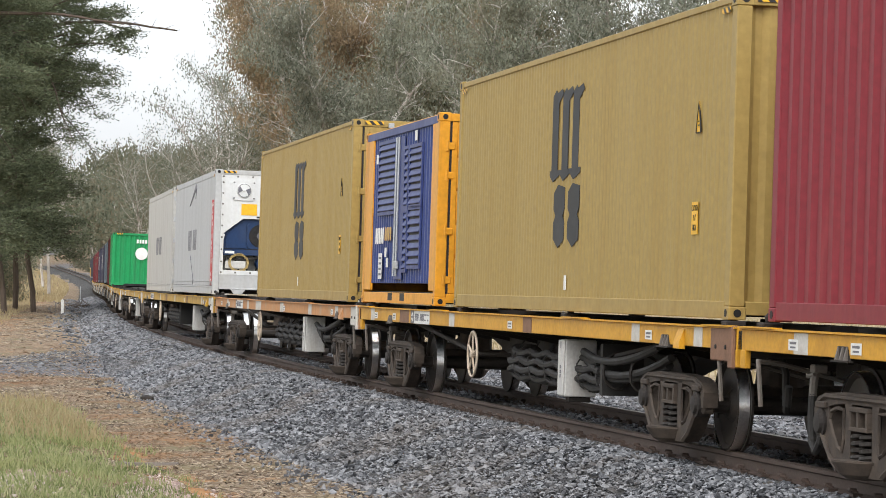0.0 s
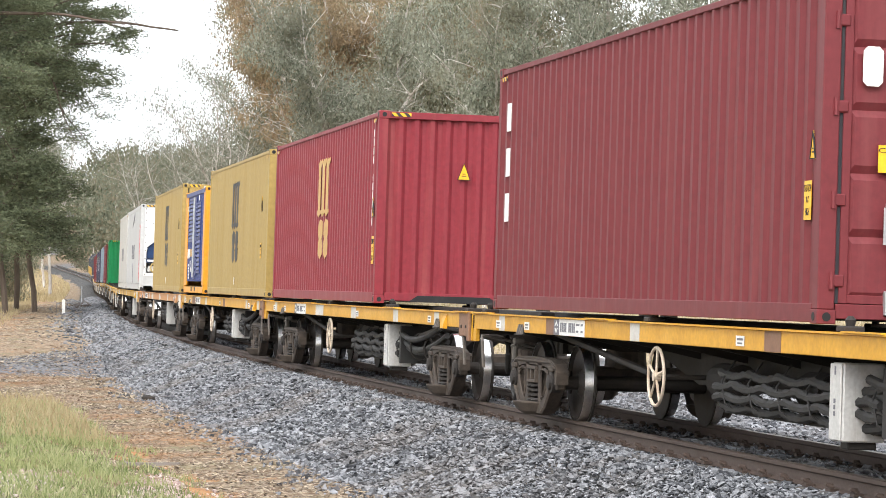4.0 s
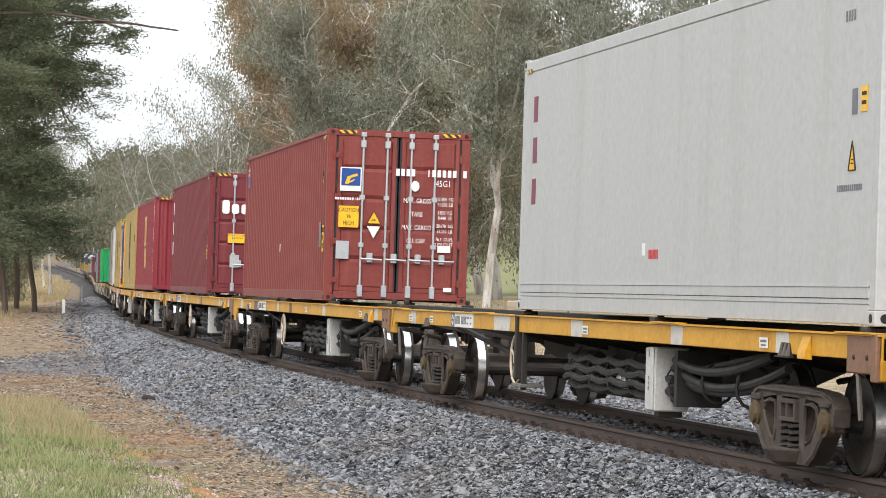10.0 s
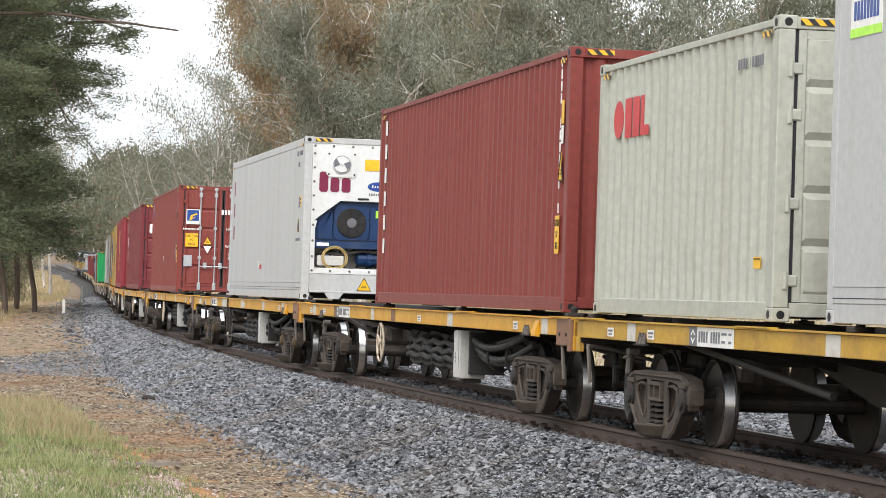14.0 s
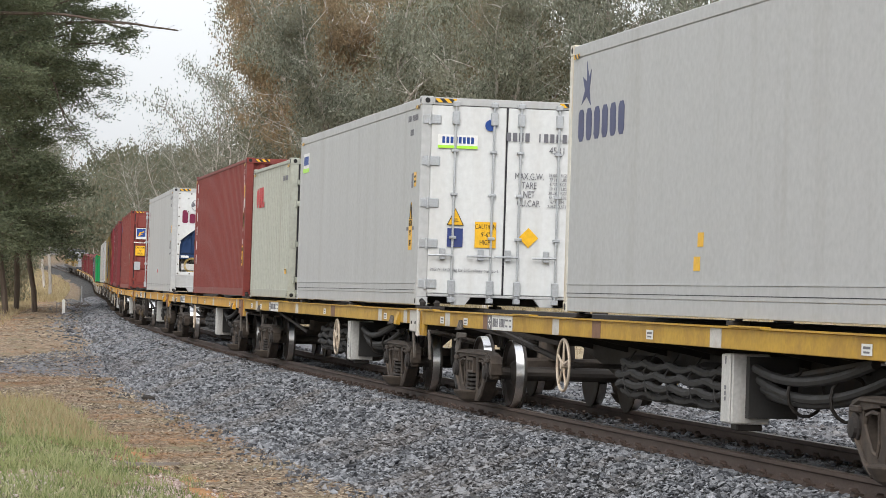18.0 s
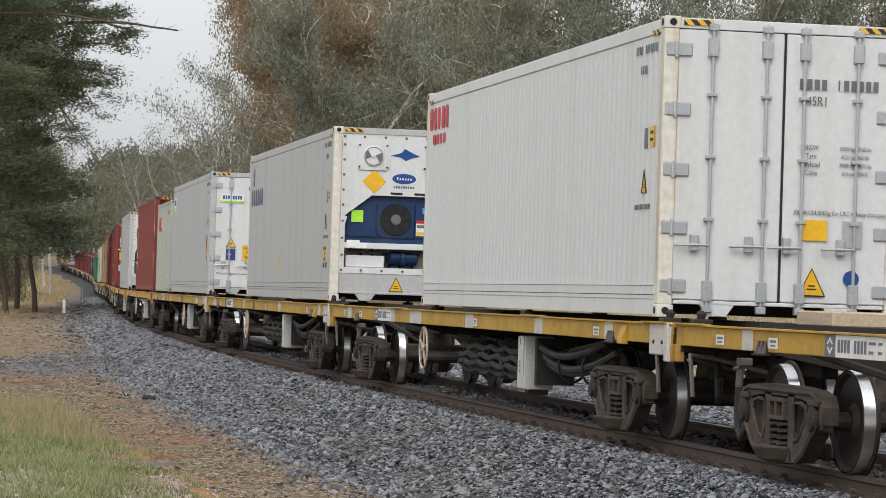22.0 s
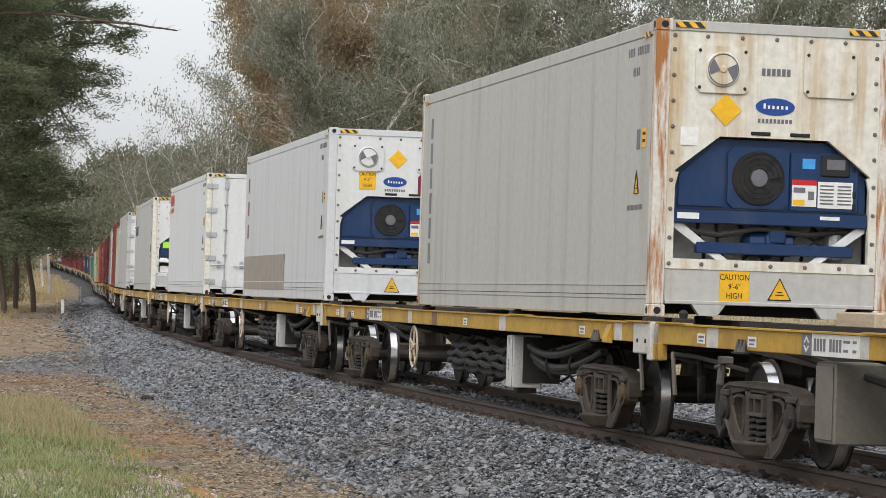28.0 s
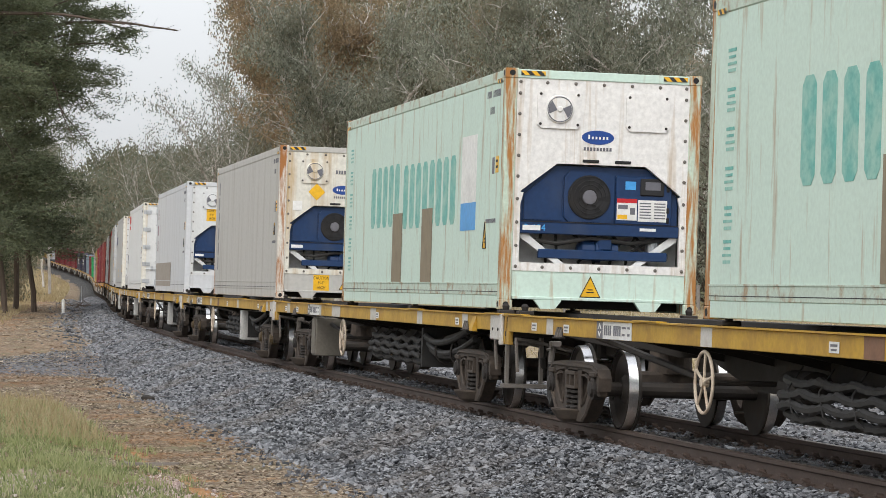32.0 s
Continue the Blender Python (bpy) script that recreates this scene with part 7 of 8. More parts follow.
def mint(rear):
    b = reefer_box("faded mint refrigerated container with rust-streaked posts and teal lettering", BOX_MINT, end_mat=BOX_STREAKED, post_mat=MINT_RUSTY, rail_mat=MINT_RAIL)
    word_blocks(5, 2.55, 0.9, on_side(2.2, 1.2130, 1.57), LETTER_TEAL, b, 0.3)
    word_blocks(8, 4.0, 0.9, on_side(-1.28, 1.2130, 1.52), LETTER_TEAL, b, 0.3)
    for k, z in enumerate((2.3, 1.95, 1.6, 1.25, 0.9, 0.6)):
        marks([(0, 0.09, 0.24, 0.03), (0, 0.03, 0.2, 0.025), (0, -0.03, 0.26, 0.025), (0, -0.09, 0.22, 0.03)], on_side(5.45, 1.2130, z), LETTER_TEAL, b, "emblem")
    for x, h in ((1.12, 0.98), (-1.2, 1.0)):
        plate("repair_strip", 0.78, h, on_side(x, 1.2165, 0.32 + h / 2), BROWN_PATCH, b, "brown primer repair strip")
    plate("repair_patch", 0.95, 0.85, on_side(-4.0, 1.2130, 1.75), SIGN_WHITE, b, "white patch")
    plate("repair_patch", 0.95, 0.35, on_side(-4.0, 1.2130, 1.15), SIGN_SKY, b, "faded blue patch")
    carrier_badge(b, 12.192, 0.06, 2.1)
    triangle_sign(0.26, 0.26, on_rear(-6.07, 0.1, 0.30), b)
    triangle_sign(0.2, 0.34, on_side(-5.1, 1.2130, 0.9), b)
    lettering("R-134", 0.11, on_rear(-6.048, 0.80, 0.99), SIGN_SKY, b)
    side_codes(b, 12.192, tri=False)
    braces(b, 12.192, BOX_WHITE)
    return add_box(b, rear)


mint(226.96)
mint(247.8)


def vent_box(rear):
    """The short blue and orange box with louvred flanks."""
    L, H = 6.058, 2.591
    b = thing("generator_container", "royal blue louvred generator container in an orange frame", "generator container", "shipping containers on the wagons")
    frame_of(L, H, b, ORANGE)
    castings(L, H, b, ORANGE)
    for y in (-1, 1):
        part("side_wall", Geo().ribbed(-L / 2 + 0.15, L / 2 - 0.15, 0.3, H - 0.085, 0.03, 0.2, y < 0, lambda a, o, z: (a, y * (1.195 + o), z)), BOX_BLUE, b)
        part("upper_beam", Geo().box(-L / 2 + 0.15, L / 2 - 0.15, *sorted((y * 1.215, y * 1.18)), H - 0.14, H - 0.03, 0.005), BOX_BLUE, b)
        part("post_panel", Geo().box(L / 2 - 0.75, L / 2 - 0.14, *sorted((y * 1.213, y * 1.17)), 0.2, H - 0.12, 0.005), ORANGE, b, "orange end panel")
        part("post_panel", Geo().box(-L / 2 + 0.14, -L / 2 + 0.5, *sorted((y * 1.213, y * 1.17)), 0.2, H - 0.12, 0.005), ORANGE, b, "orange end panel")
    for x0, x1, z0, z1 in ((0.35, 1.75, 1.35, 2.35), (-1.75, -0.85, 1.4, 2.2), (-1.75, -0.85, 0.55, 1.33), (-0.7, -0.45, 0.5, 1.3), (-0.7, -0.45, 1.4, 2.2)):
        lv = part("louvre", Geo().box(x0, x1, 1.196, 1.2, z0, z1), BLACK, b)
        part("louvre_frame", Geo().box(x0 - 0.05, x0, 1.195, 1.222, z0 - 0.05, z1 + 0.05).box(x1, x1 + 0.05, 1.195, 1.222, z0 - 0.05, z1 + 0.05)
             .box(x0, x1, 1.195, 1.222, z0 - 0.05, z0).box(x0, x1, 1.195, 1.222, z1, z1 + 0.05), BOX_BLUE, lv)
        n = int((z1 - z0) / 0.1)
        for i in range(n):
            z = z0 + (i + 0.3) * (z1 - z0) / n
            part("slat", Geo().prism([(1.202, z + 0.06), (1.232, z - 0.01), (1.228, z - 0.02), (1.202, z + 0.045)], "x", x0, x1), BOX_BLUE, lv)
    dr = part("access_door", Geo().box(-0.4, 0.25, 1.2, 1.215, 0.35, 2.4, 0.005), BOX_BLUE, b, "royal blue access door")
    for x in (-0.05, 0.15):
        part("locking_rod", Geo().tube([(x, 1.235, 0.4), (x, 1.235, 2.4)], 0.016, 8), GALV, dr)
    part("latch", Geo().box(-0.2, 0.05, 1.22, 1.26, 0.5, 0.62, 0.01), GALV, dr)
    word_blocks(5, 0.75, 0.24, on_side(1.45, 1.225, 1.0), LETTER_WHITE, b)
    word_blocks(4, 0.6, 0.2, on_side(0.72, 1.225, 1.02), LETTER_GOLD, b)
    lb = plate("notice", 0.3, 0.38, on_side(1.35, 1.225, 0.55), SIGN_WHITE, b)
    marks([(0, 0.12 - 0.08 * i, 0.2, 0.03) for i in range(4)], Matrix.Translation((0, 0, 0.004)), LETTER_SLATE, lb)
    for x, z in ((0.9, 0.75), (0.75, 0.6), (-1.35, 2.36), (1.85, 2.15)):
        plate("sticker", 0.16, 0.14, on_side(x, 1.225, z), SIGN_WHITE, b)
    part("roof", Geo().box(-L / 2 + 0.1, L / 2 - 0.1, -1.15, 1.15, H - 0.06, H - 0.02), BOX_BLUE, b)
    part("front_wall", Geo().box(L / 2 - 0.1, L / 2 - 0.05, -1.08, 1.08, 0.16, H - 0.1), ORANGE, b)
    for s in (1, -1):
        dry_door(b, L, H, ORANGE, s, False)
    for x in (0.5, -0.5):
        part("fork_pocket", Geo().box(x - 0.18, x + 0.18, 1.2, 1.2135, 0.05, 0.16), BLACK, b)
    return add_box(b, rear, L)


vent_box(-14.55)

cma = reefer_box("pale grey refrigerated container with red warning strip", BOX_GREY, end_mat=BOX_WHITE)
bars("ABC DEF", on_side(0.2, 1.2130, 1.35), 0.55, LETTER_SLATE, cma, False, "emblem")
part("emblem_stroke", Geo().prism([(1.2, 2.2), (-0.6, 2.72), (-0.75, 2.6), (-0.6, 2.35), (-0.7, 2.6)], "y", 1.2130, 1.2255).prism([(0.6, 0.95), (-0.6, 0.3), (-0.4, 0.22), (-0.2, 0.3), (-0.45, 0.34)], "y", 1.2130, 1.2255), LETTER_SLATE, cma)
st = plate("warning_strip", 0.55, 2.0, on_side(-5.6, 1.2130, 1.2), SIGN_RED, cma, "red strip with white upright warning")
lettering("W\nA\nR\nN\nI\nN\nG\n9\n6\nH\nI\nG\nH", 0.17, Matrix.Translation((0, 0, 0.005)), LETTER_WHITE, st, 2.0, upright=True)
plate("label", 0.36, 0.26, on_rear(-6.08, 0.42, 1.98), SIGN_YELLOW, cma)
junction_box(cma, 12.192)
add_box(cma, -43.4)
cm2 = reefer_box("weathered pale refrigerated container with rear doors", BOX_TAUPE, rear="door", end_mat=BOX_GREY)
bars("ABC DEF", on_side(0.2, 1.2130, 1.35), 0.55, LETTER_SLATE, cm2, False, "emblem")
add_box(cm2, -56.6)

grn = dry_box("bright green shipping container with white disc emblem", BOX_GREEN, H=2.591, rear="wall")
bars("ABCD", on_rear(-6.1, -0.2, 2.2), 0.2, LETTER_WHITE, grn)
disc = part("emblem", Geo().prism([(0.3 * math.cos(a), 0.3 * math.sin(a)) for a in np.linspace(0, 2 * math.pi, 24, endpoint=False)], "z", 0, 0.003), LETTER_WHITE, grn, "white disc emblem")
disc.matrix_basis = on_rear(-6.1, -0.2, 1.6)
add_box(grn, -119)
for k, (mat, lab, H) in enumerate(((BOX_WINE, "wine-red shipping container far up the train", 2.591), (BOX_SLATE, "slate-blue shipping container far up the train", 2.591),
                                   (BOX_NAVY, "navy shipping container with white lettering", 2.591), (BOX_NAVY, "navy shipping container with white lettering", 2.591), (BOX_WINE, "wine-red shipping container far up the train", 2.591),
                                   (BOX_WINE, "wine-red shipping container far up the train", 2.591), (BOX_WINE, "wine-red shipping container far up the train", 2.591), (BOX_WINE, "wine-red shipping container far up the train", 2.591))):
    b = dry_box(lab, mat, H=H, rear="wall")
    if mat is BOX_NAVY:
        bars("A B C", on_side(0, 1.2130, 1.5), 1.1, LETTER_WHITE, b, False, "emblem")
    add_box(b, -119 - PITCH_W * (k + 1) * 0.985)


def timber(x_in_train, label):
    t = solid("timber_block", Geo().box(-0.5, 0.5, -0.3, 0.3, 0, 0.14, 0.015), WOOD_RAW, label, "timber block")
    return ride_on(t, x_in_train, 1.18)


timber(64.64, "whitewashed timber block on the bare deck")
timber(166.14, "raw timber block lying on the deck")
timber(209.66, "raw timber block lying on the deck")


def loco(front, label):
    """A hood diesel: cab, long hood, walkway, roof gear and three-axle bogies."""
    r = thing("locomotive", label, "locomotive", "locomotives at the head")
    part("frame", Geo().box(-10, 10, -1.45, 1.45, 1.1, 1.5, 0.03).box(-3.2, 3.2, -1.3, 1.3, 0.45, 1.1, 0.1), LOCO_DARK, r)
    part("hood", Geo().prism([(-1.0, 1.5), (1.0, 1.5), (1.0, 3.5), (0.7, 3.85), (-0.7, 3.85), (-1.0, 3.5)], "x", -9.4, 5.6), LOCO_SILVER, r, "silver louvred engine hood")
    part("stripe", Geo().box(-9.3, 5.5, -1.012, 1.012, 2.0, 2.5), LOCO_YELLOW, r, "yellow stripe")
    part("cab", Geo().prism([(-1.42, 1.5), (1.42, 1.5), (1.42, 3.4), (0.9, 4.1), (-0.9, 4.1), (-1.42, 3.4)], "x", 5.6, 8.0), LOCO_DARK, r)
    part("nose", Geo().prism([(-1.1, 1.5), (1.1, 1.5), (1.1, 2.6), (0.8, 2.8), (-0.8, 2.8), (-1.1, 2.6)], "x", 8.0, 9.6), LOCO_YELLOW, r)
    for y in (-1, 1):
        part("window", Geo().box(6.0, 7.6, *sorted((y * 1.405, y * 1.43)), 2.5, 3.3, 0.01), GLASS, r)
        g = Geo()
        for x in np.arange(-9.8, 9.9, 1.6):
            g.tube([(x, y * 1.42, 1.5), (x, y * 1.42, 2.5)], 0.02, 5)
        g.tube([(-9.8, y * 1.42, 2.5), (9.8, y * 1.42, 2.5)], 0.02, 5)
        part("handrail", g, LOCO_YELLOW, r)
        lv = Geo()
        for x in np.arange(-8.5, 5, 0.9):
            lv.box(x, x + 0.6, *sorted((y * 1.0, y * 1.03)), 2.7, 3.3)
        part("louvre", lv, BLACK, r)
    for x in (-7, -4.5, -1, 2.5):
        part("roof_fan", Geo().lathe([(3.85, 0.6), (4.05, 0.6), (4.06, 0.2)], 18, (x, 0, 0), "z"), LOCO_DARK, r)
    for e in (-1, 1):
        bg = part("bogie", Geo().box(e * 6.4 - 2.3, e * 6.4 + 2.3, -1.2, 1.2, 0.5, 0.85, 0.05), GRIMY, r)
        for d in (-1.7, 0, 1.7):
            part("wheel", Geo().lathe([(-0.82, 0.5), (0.82, 0.5)], 20, (e * 6.4 + d, 0, 0.5)), WHEEL, bg)
    return ride_on(r, -(front - 10.3))


loco(356, "grey and yellow diesel locomotive at the train's head")
loco(335, "grey and yellow diesel locomotive behind the first")
# ---------------------------------------------------------------- trees
def limb(g, p, d, length, r0, r1, rnd, wander=0.25, segs=6, droop=0.0):
    """A crooked tapering limb; gives back the points along it."""
    pts, rad = [p.copy()], [r0]
    q = d.normalized()
    for i in range(segs):
        q = (q + Vector((rnd.gauss(0, wander), rnd.gauss(0, wander), rnd.gauss(0, wander * 0.6) - droop))).normalized()
        p = p + q * (length / segs)
        pts.append(p.copy())
        rad.append(r0 + (r1 - r0) * (i + 1) / segs)
    g.tube(pts, rad, 7 if r0 > 0.12 else 4 if r0 > 0.03 else 3, caps=False)
    return pts


def gum_tree(seed, height=26.0, spread=7.0, fork=0.3, leaves=11000, clump=1.1, trunk=0.34, bare=0.25, lean=0.0, leaf=(0.29, 0.076), low=0.0):
    """Points for a gum: forked pale limbs, twigs, and leaves hanging in loose clumps near the limbs' ends. Gives wood and leaf meshes' data."""
    rnd = random.Random(seed)
    g = Geo()
    tips = []
    base = Vector((0, 0, -0.3))
    main = limb(g, base, Vector((lean, rnd.uniform(-0.1, 0.1), 1)), height * fork, trunk, trunk * 0.8, rnd, 0.06, 6)
    stems = []
    for k in range(rnd.randint(3, 5)):
        a = rnd.uniform(0, 2 * math.pi)
        stems.append(limb(g, main[-1], Vector((math.cos(a) * 0.38 + lean, math.sin(a) * 0.38, 1)), height * (1 - fork) * rnd.uniform(0.7, 0.95), trunk * 0.6, trunk * 0.15, rnd, 0.14, 9))
    if low:
        for k in range(4):
            i = rnd.randint(2, 5)
            a = rnd.uniform(0, 2 * math.pi)
            stems.append(limb(g, main[i], Vector((math.cos(a), math.sin(a), 0.7)), spread * rnd.uniform(0.5, 0.9), trunk * 0.24, trunk * 0.05, rnd, 0.2, 6))
    for st in stems:
        for i in range(2, len(st)):
            for _ in range(rnd.randint(2, 4)):
                a = rnd.uniform(0, 2 * math.pi)
                out = spread * rnd.uniform(0.35, 0.8) * (1.15 - 0.6 * i / len(st))
                br = limb(g, st[i], Vector((math.cos(a), math.sin(a), rnd.uniform(0.35, 1.5))), out, trunk * 0.15, trunk * 0.045, rnd, 0.24, 6)
                if rnd.random() < bare:
                    continue
                for j in range(1, len(br)):
                    for _ in range(2):
                        b = rnd.uniform(0, 2 * math.pi)
                        twig = Vector((math.cos(b), math.sin(b), rnd.uniform(-0.3, 0.6))) * rnd.uniform(0.6, 1.5)
                        tips.append(br[j] + twig)
                        tips.append(br[j] + twig * 0.4)
                        if rnd.random() < 0.25:
                            limb(g, br[j], twig, twig.length, trunk * 0.035, trunk * 0.015, rnd, 0.35, 3)
        tips.append(st[-1])
    r = np.random.RandomState(seed)
    t = np.array([tuple(p) for p in tips])
    # some clumps fuller than others
    weight = r.gamma(1.1, 1.0, len(t))
    pick = r.choice(len(t), leaves, p=weight / weight.sum())
    c = t[pick] + r.normal(0, 0.36 * clump, (leaves, 3)) * np.array([1, 1, 1.25]) + np.array([0, 0, -0.3 * clump])
    return g, leaf_quads(c, r, leaf)


def leaf_quads(c, r, leaf, droop=(0.4, 0.9)):
    n = len(c)
    d = np.stack([r.normal(0, droop[0], n), r.normal(0, droop[0], n), -np.abs(r.normal(droop[1], 0.45, n)) + 0.2], -1)
    d /= np.linalg.norm(d, axis=1, keepdims=True)
    e = np.cross(d, r.normal(size=(n, 3)))
    e /= np.linalg.norm(e, axis=1, keepdims=True)
    ln, wd = leaf[0] * r.uniform(0.6, 1.4, n)[:, None], leaf[1] * r.uniform(0.7, 1.4, n)[:, None]
    return np.stack([c - d * ln / 2, c + e * wd + d * ln * 0.1, c + d * ln / 2 - e * wd * 0.4], 1)


def spreading_tree(seed, leaves):
    """A feathery wattle: drooping sprays low down, a gap, and long level limbs that reach out to one side high up."""
    rnd = random.Random(seed)
    g = Geo()
    trunk = limb(g, Vector((0, 0, -0.3)), Vector((0.03, 0, 1)), 21, 0.16, 0.06, rnd, 0.05, 14)
    tips = []
    for k in range(74):
        i = rnd.randint(3, 14) if k % 2 else rnd.randint(8, 14)
        z = trunk[i].z
        a = rnd.uniform(-math.pi, math.pi) if rnd.random() < 0.55 else rnd.gauss(0, 0.5)
        out = max(0.0, math.cos(a))
        if z > 11.6:
            reach, tilt = 2.8 + 5.2 * out, rnd.uniform(-0.16, 0.2)
        elif z > 10.0:
            reach, tilt = 2.6, rnd.uniform(-0.1, 0.2)
        else:
            reach, tilt = 3.6, rnd.uniform(-0.25, 0.2)
        reach *= rnd.uniform(0.65, 1.1)
        br = limb(g, trunk[i], Vector((math.cos(a), math.sin(a), tilt)), reach, 0.025 + 0.009 * reach, 0.014, rnd, 0.26, 10, 0.015)
        for j in range(2, len(br)):
            for _ in range(3):
                b = rnd.uniform(0, 2 * math.pi)
                twig = Vector((math.cos(b), math.sin(b), rnd.uniform(-0.15, 0.25))) * rnd.uniform(0.4, 1.5)
                tips += [br[j] + twig, br[j] + twig * 0.66, br[j] + twig * 0.33]
                if rnd.random() < 0.5:
                    limb(g, br[j], twig, twig.length, 0.014, 0.006, rnd, 0.3, 3)
    # one long bare limb with dead twigs
    bare = limb(g, trunk[11], Vector((1, -0.1, -0.02)), 11.6, 0.14, 0.045, rnd, 0.09, 14, 0.018)
    for j in range(6, 15):
        limb(g, bare[j], Vector((rnd.uniform(0, 1), rnd.uniform(-1, 1), rnd.uniform(-0.7, 0.7))), rnd.uniform(0.5, 1.2), 0.015, 0.006, rnd, 0.3, 4)
    r = np.random.RandomState(seed)
    t = np.array([tuple(p) for p in tips])
    # the high level sprays are the thickest
    w = r.gamma(0.5, 1.0, len(t)) * np.where((t[:, 2] > 11.3) & (t[:, 0] > 1.5), 2.6, 1.0)
    c = t[r.choice(len(t), leaves, p=w / w.sum())] + r.normal(0, 1.0, (leaves, 3)) * np.array([0.36, 0.36, 0.17])
    return g, leaf_quads(c, r, (0.24, 0.05), (0.7, 0.3))


TREE_MESH = {}


def tree_mesh(kind, mat_leaf, bark, **kw):
    if kind not in TREE_MESH:
        g, quads = spreading_tree(**kw) if kind == "wattle" else gum_tree(**kw)
        wood = g.mesh("trunk", bark)
        crown = join_pieces("crown", "", "", mat_leaf, quads, [(0, 1, 2)], "")
        me = crown.data
        bpy.data.objects.remove(crown)
        TREE_MESH[kind] = (wood, me)
    return TREE_MESH[kind]


def tree(kind, x, y, turn, size, label, group, leaf_mat=None, z=None):
    wood, crown = TREE_MESH[kind]
    root = thing("tree", label, "tree", group)
    gz = float(ground_height(x, y)) if z is None else z
    root.matrix_basis = Matrix.Translation((x, y, gz)) @ Matrix.Rotation(turn, 4, "Z") @ Matrix.Diagonal((size, size, size, 1))
    for name, me in (("trunk", wood), ("crown", crown)):
        ob = new(name, me)
        ob.parent = root
    return root


tree_mesh("olive", LEAF_OLIVE, BARK_PALE, seed=11, height=27, spread=8.5, leaves=31000, clump=1.0, trunk=0.4)
tree_mesh("rust", LEAF_RUST, BARK_PALE, seed=22, height=28, spread=8.5, leaves=31000, clump=1.0, trunk=0.4)
tree_mesh("grey", LEAF_GREY, BARK_PALE, seed=33, height=25, spread=8.0, leaves=25000, clump=1.15, trunk=0.4, bare=0.3, low=1)
tree_mesh("olive_b", LEAF_OLIVE, BARK_PALE, seed=44, height=24, spread=8, fork=0.2, leaves=27000, clump=1.2, trunk=0.38, low=1)
tree_mesh("thin", LEAF_GREY, BARK_PALE, seed=55, height=24, spread=7.5, leaves=20000, bare=0.4)
tree_mesh("dark", LEAF_DARK, BARK_DARK, seed=66, height=22, spread=7.0, fork=0.35, leaves=30000, clump=1.0, bare=0.0, trunk=0.24, low=1, leaf=(0.25, 0.065))
tree_mesh("wattle", LEAF_DARK, BARK_DARK, seed=5, leaves=84000)
tree_mesh("bushy", LEAF_DARK, BARK_DARK, seed=68, height=12.5, spread=3.0, fork=0.22, leaves=22000, clump=1.0, bare=0.0, trunk=0.2, low=1, leaf=(0.22, 0.06))
tree_mesh("shrub", LEAF_OLIVE, BARK_DARK, seed=77, height=7, spread=3.2, fork=0.12, leaves=9000, trunk=0.12, low=1, bare=0.0)


def screen(px, depth):
    """x in the world of what stands px across at that depth."""
    return (px - 784) / 5169.8 * depth


tree_mesh("bare", LEAF_GREY, BARK_PALE, seed=58, height=22, spread=7.5, leaves=3800, bare=0.5, trunk=0.2)
ROWS = [  # kind, across, depth, turn, size
    ("rust", 640, 240, 1.9, 1.05), ("olive", 560, 262, 2.6, 1.15), ("grey", 520, 300, 5.0, 1.1), ("olive", 525, 272, 0.9, 1.18), ("rust", 650, 255, 5.2, 1.1), ("rust", 615, 215, 3.4, 1.0), ("olive", 690, 225, 4.1, 1.02), ("olive_b", 790, 205, 0.4, 1.12), ("rust", 880, 215, 0.9, 1.0),
    ("olive", 960, 195, 2.0, 1.0), ("thin", 1120, 180, 1.2, 1.0), ("grey", 1230, 230, 0.3, 0.95), ("thin", 1350, 175, 2.2, 1.05), ("grey", 1480, 185, 4.4, 0.9), ("olive", 1620, 180, 1.0, 1.0),
    ("olive", 570, 285, 2.7, 1.25), ("olive_b", 630, 280, 3.0, 1.35), ("rust", 740, 290, 2.9, 1.25), ("olive", 850, 280, 5.5, 1.25), ("olive_b", 960, 270, 1.5, 1.35), ("thin", 1070, 280, 3.9, 1.15),
    ("rust", 1180, 300, 0.7, 1.05), ("grey", 1300, 290, 2.5, 1.05), ("olive", 1440, 280, 4.9, 1.1),
    ("bare", 405, 250, 1.0, 1.0), ("bare", 440, 320, 1.0, 1.15), ("thin", 600, 200, 4.0, 0.95), ("thin", 860, 170, 2.0, 0.85), ("thin", 1215, 165, 3.0, 0.85), ("thin", 640, 190, 0.8, 0.9)]
KIND_LABEL = {"olive": "tall gum tree with olive leaves and pale limbs", "rust": "tall gum tree with browned rusty leaves", "grey": "grey-green gum tree with white branches",
              "olive_b": "low-forking olive-leaved gum tree", "thin": "thin-leaved gum with bare white branches", "wattle": "feathery dark green wattle leaning over", "bushy": "bushy dark green tree by the line", "dark": "dense dark green tree by the line", "bare": "half-dead gum with bare pale branches", "shrub": "olive shrub by the fence"}
for kind, px, depth, turn, size in ROWS:
    tree(kind, screen(px, depth), depth, turn, size, KIND_LABEL[kind], "gum trees beyond the line")
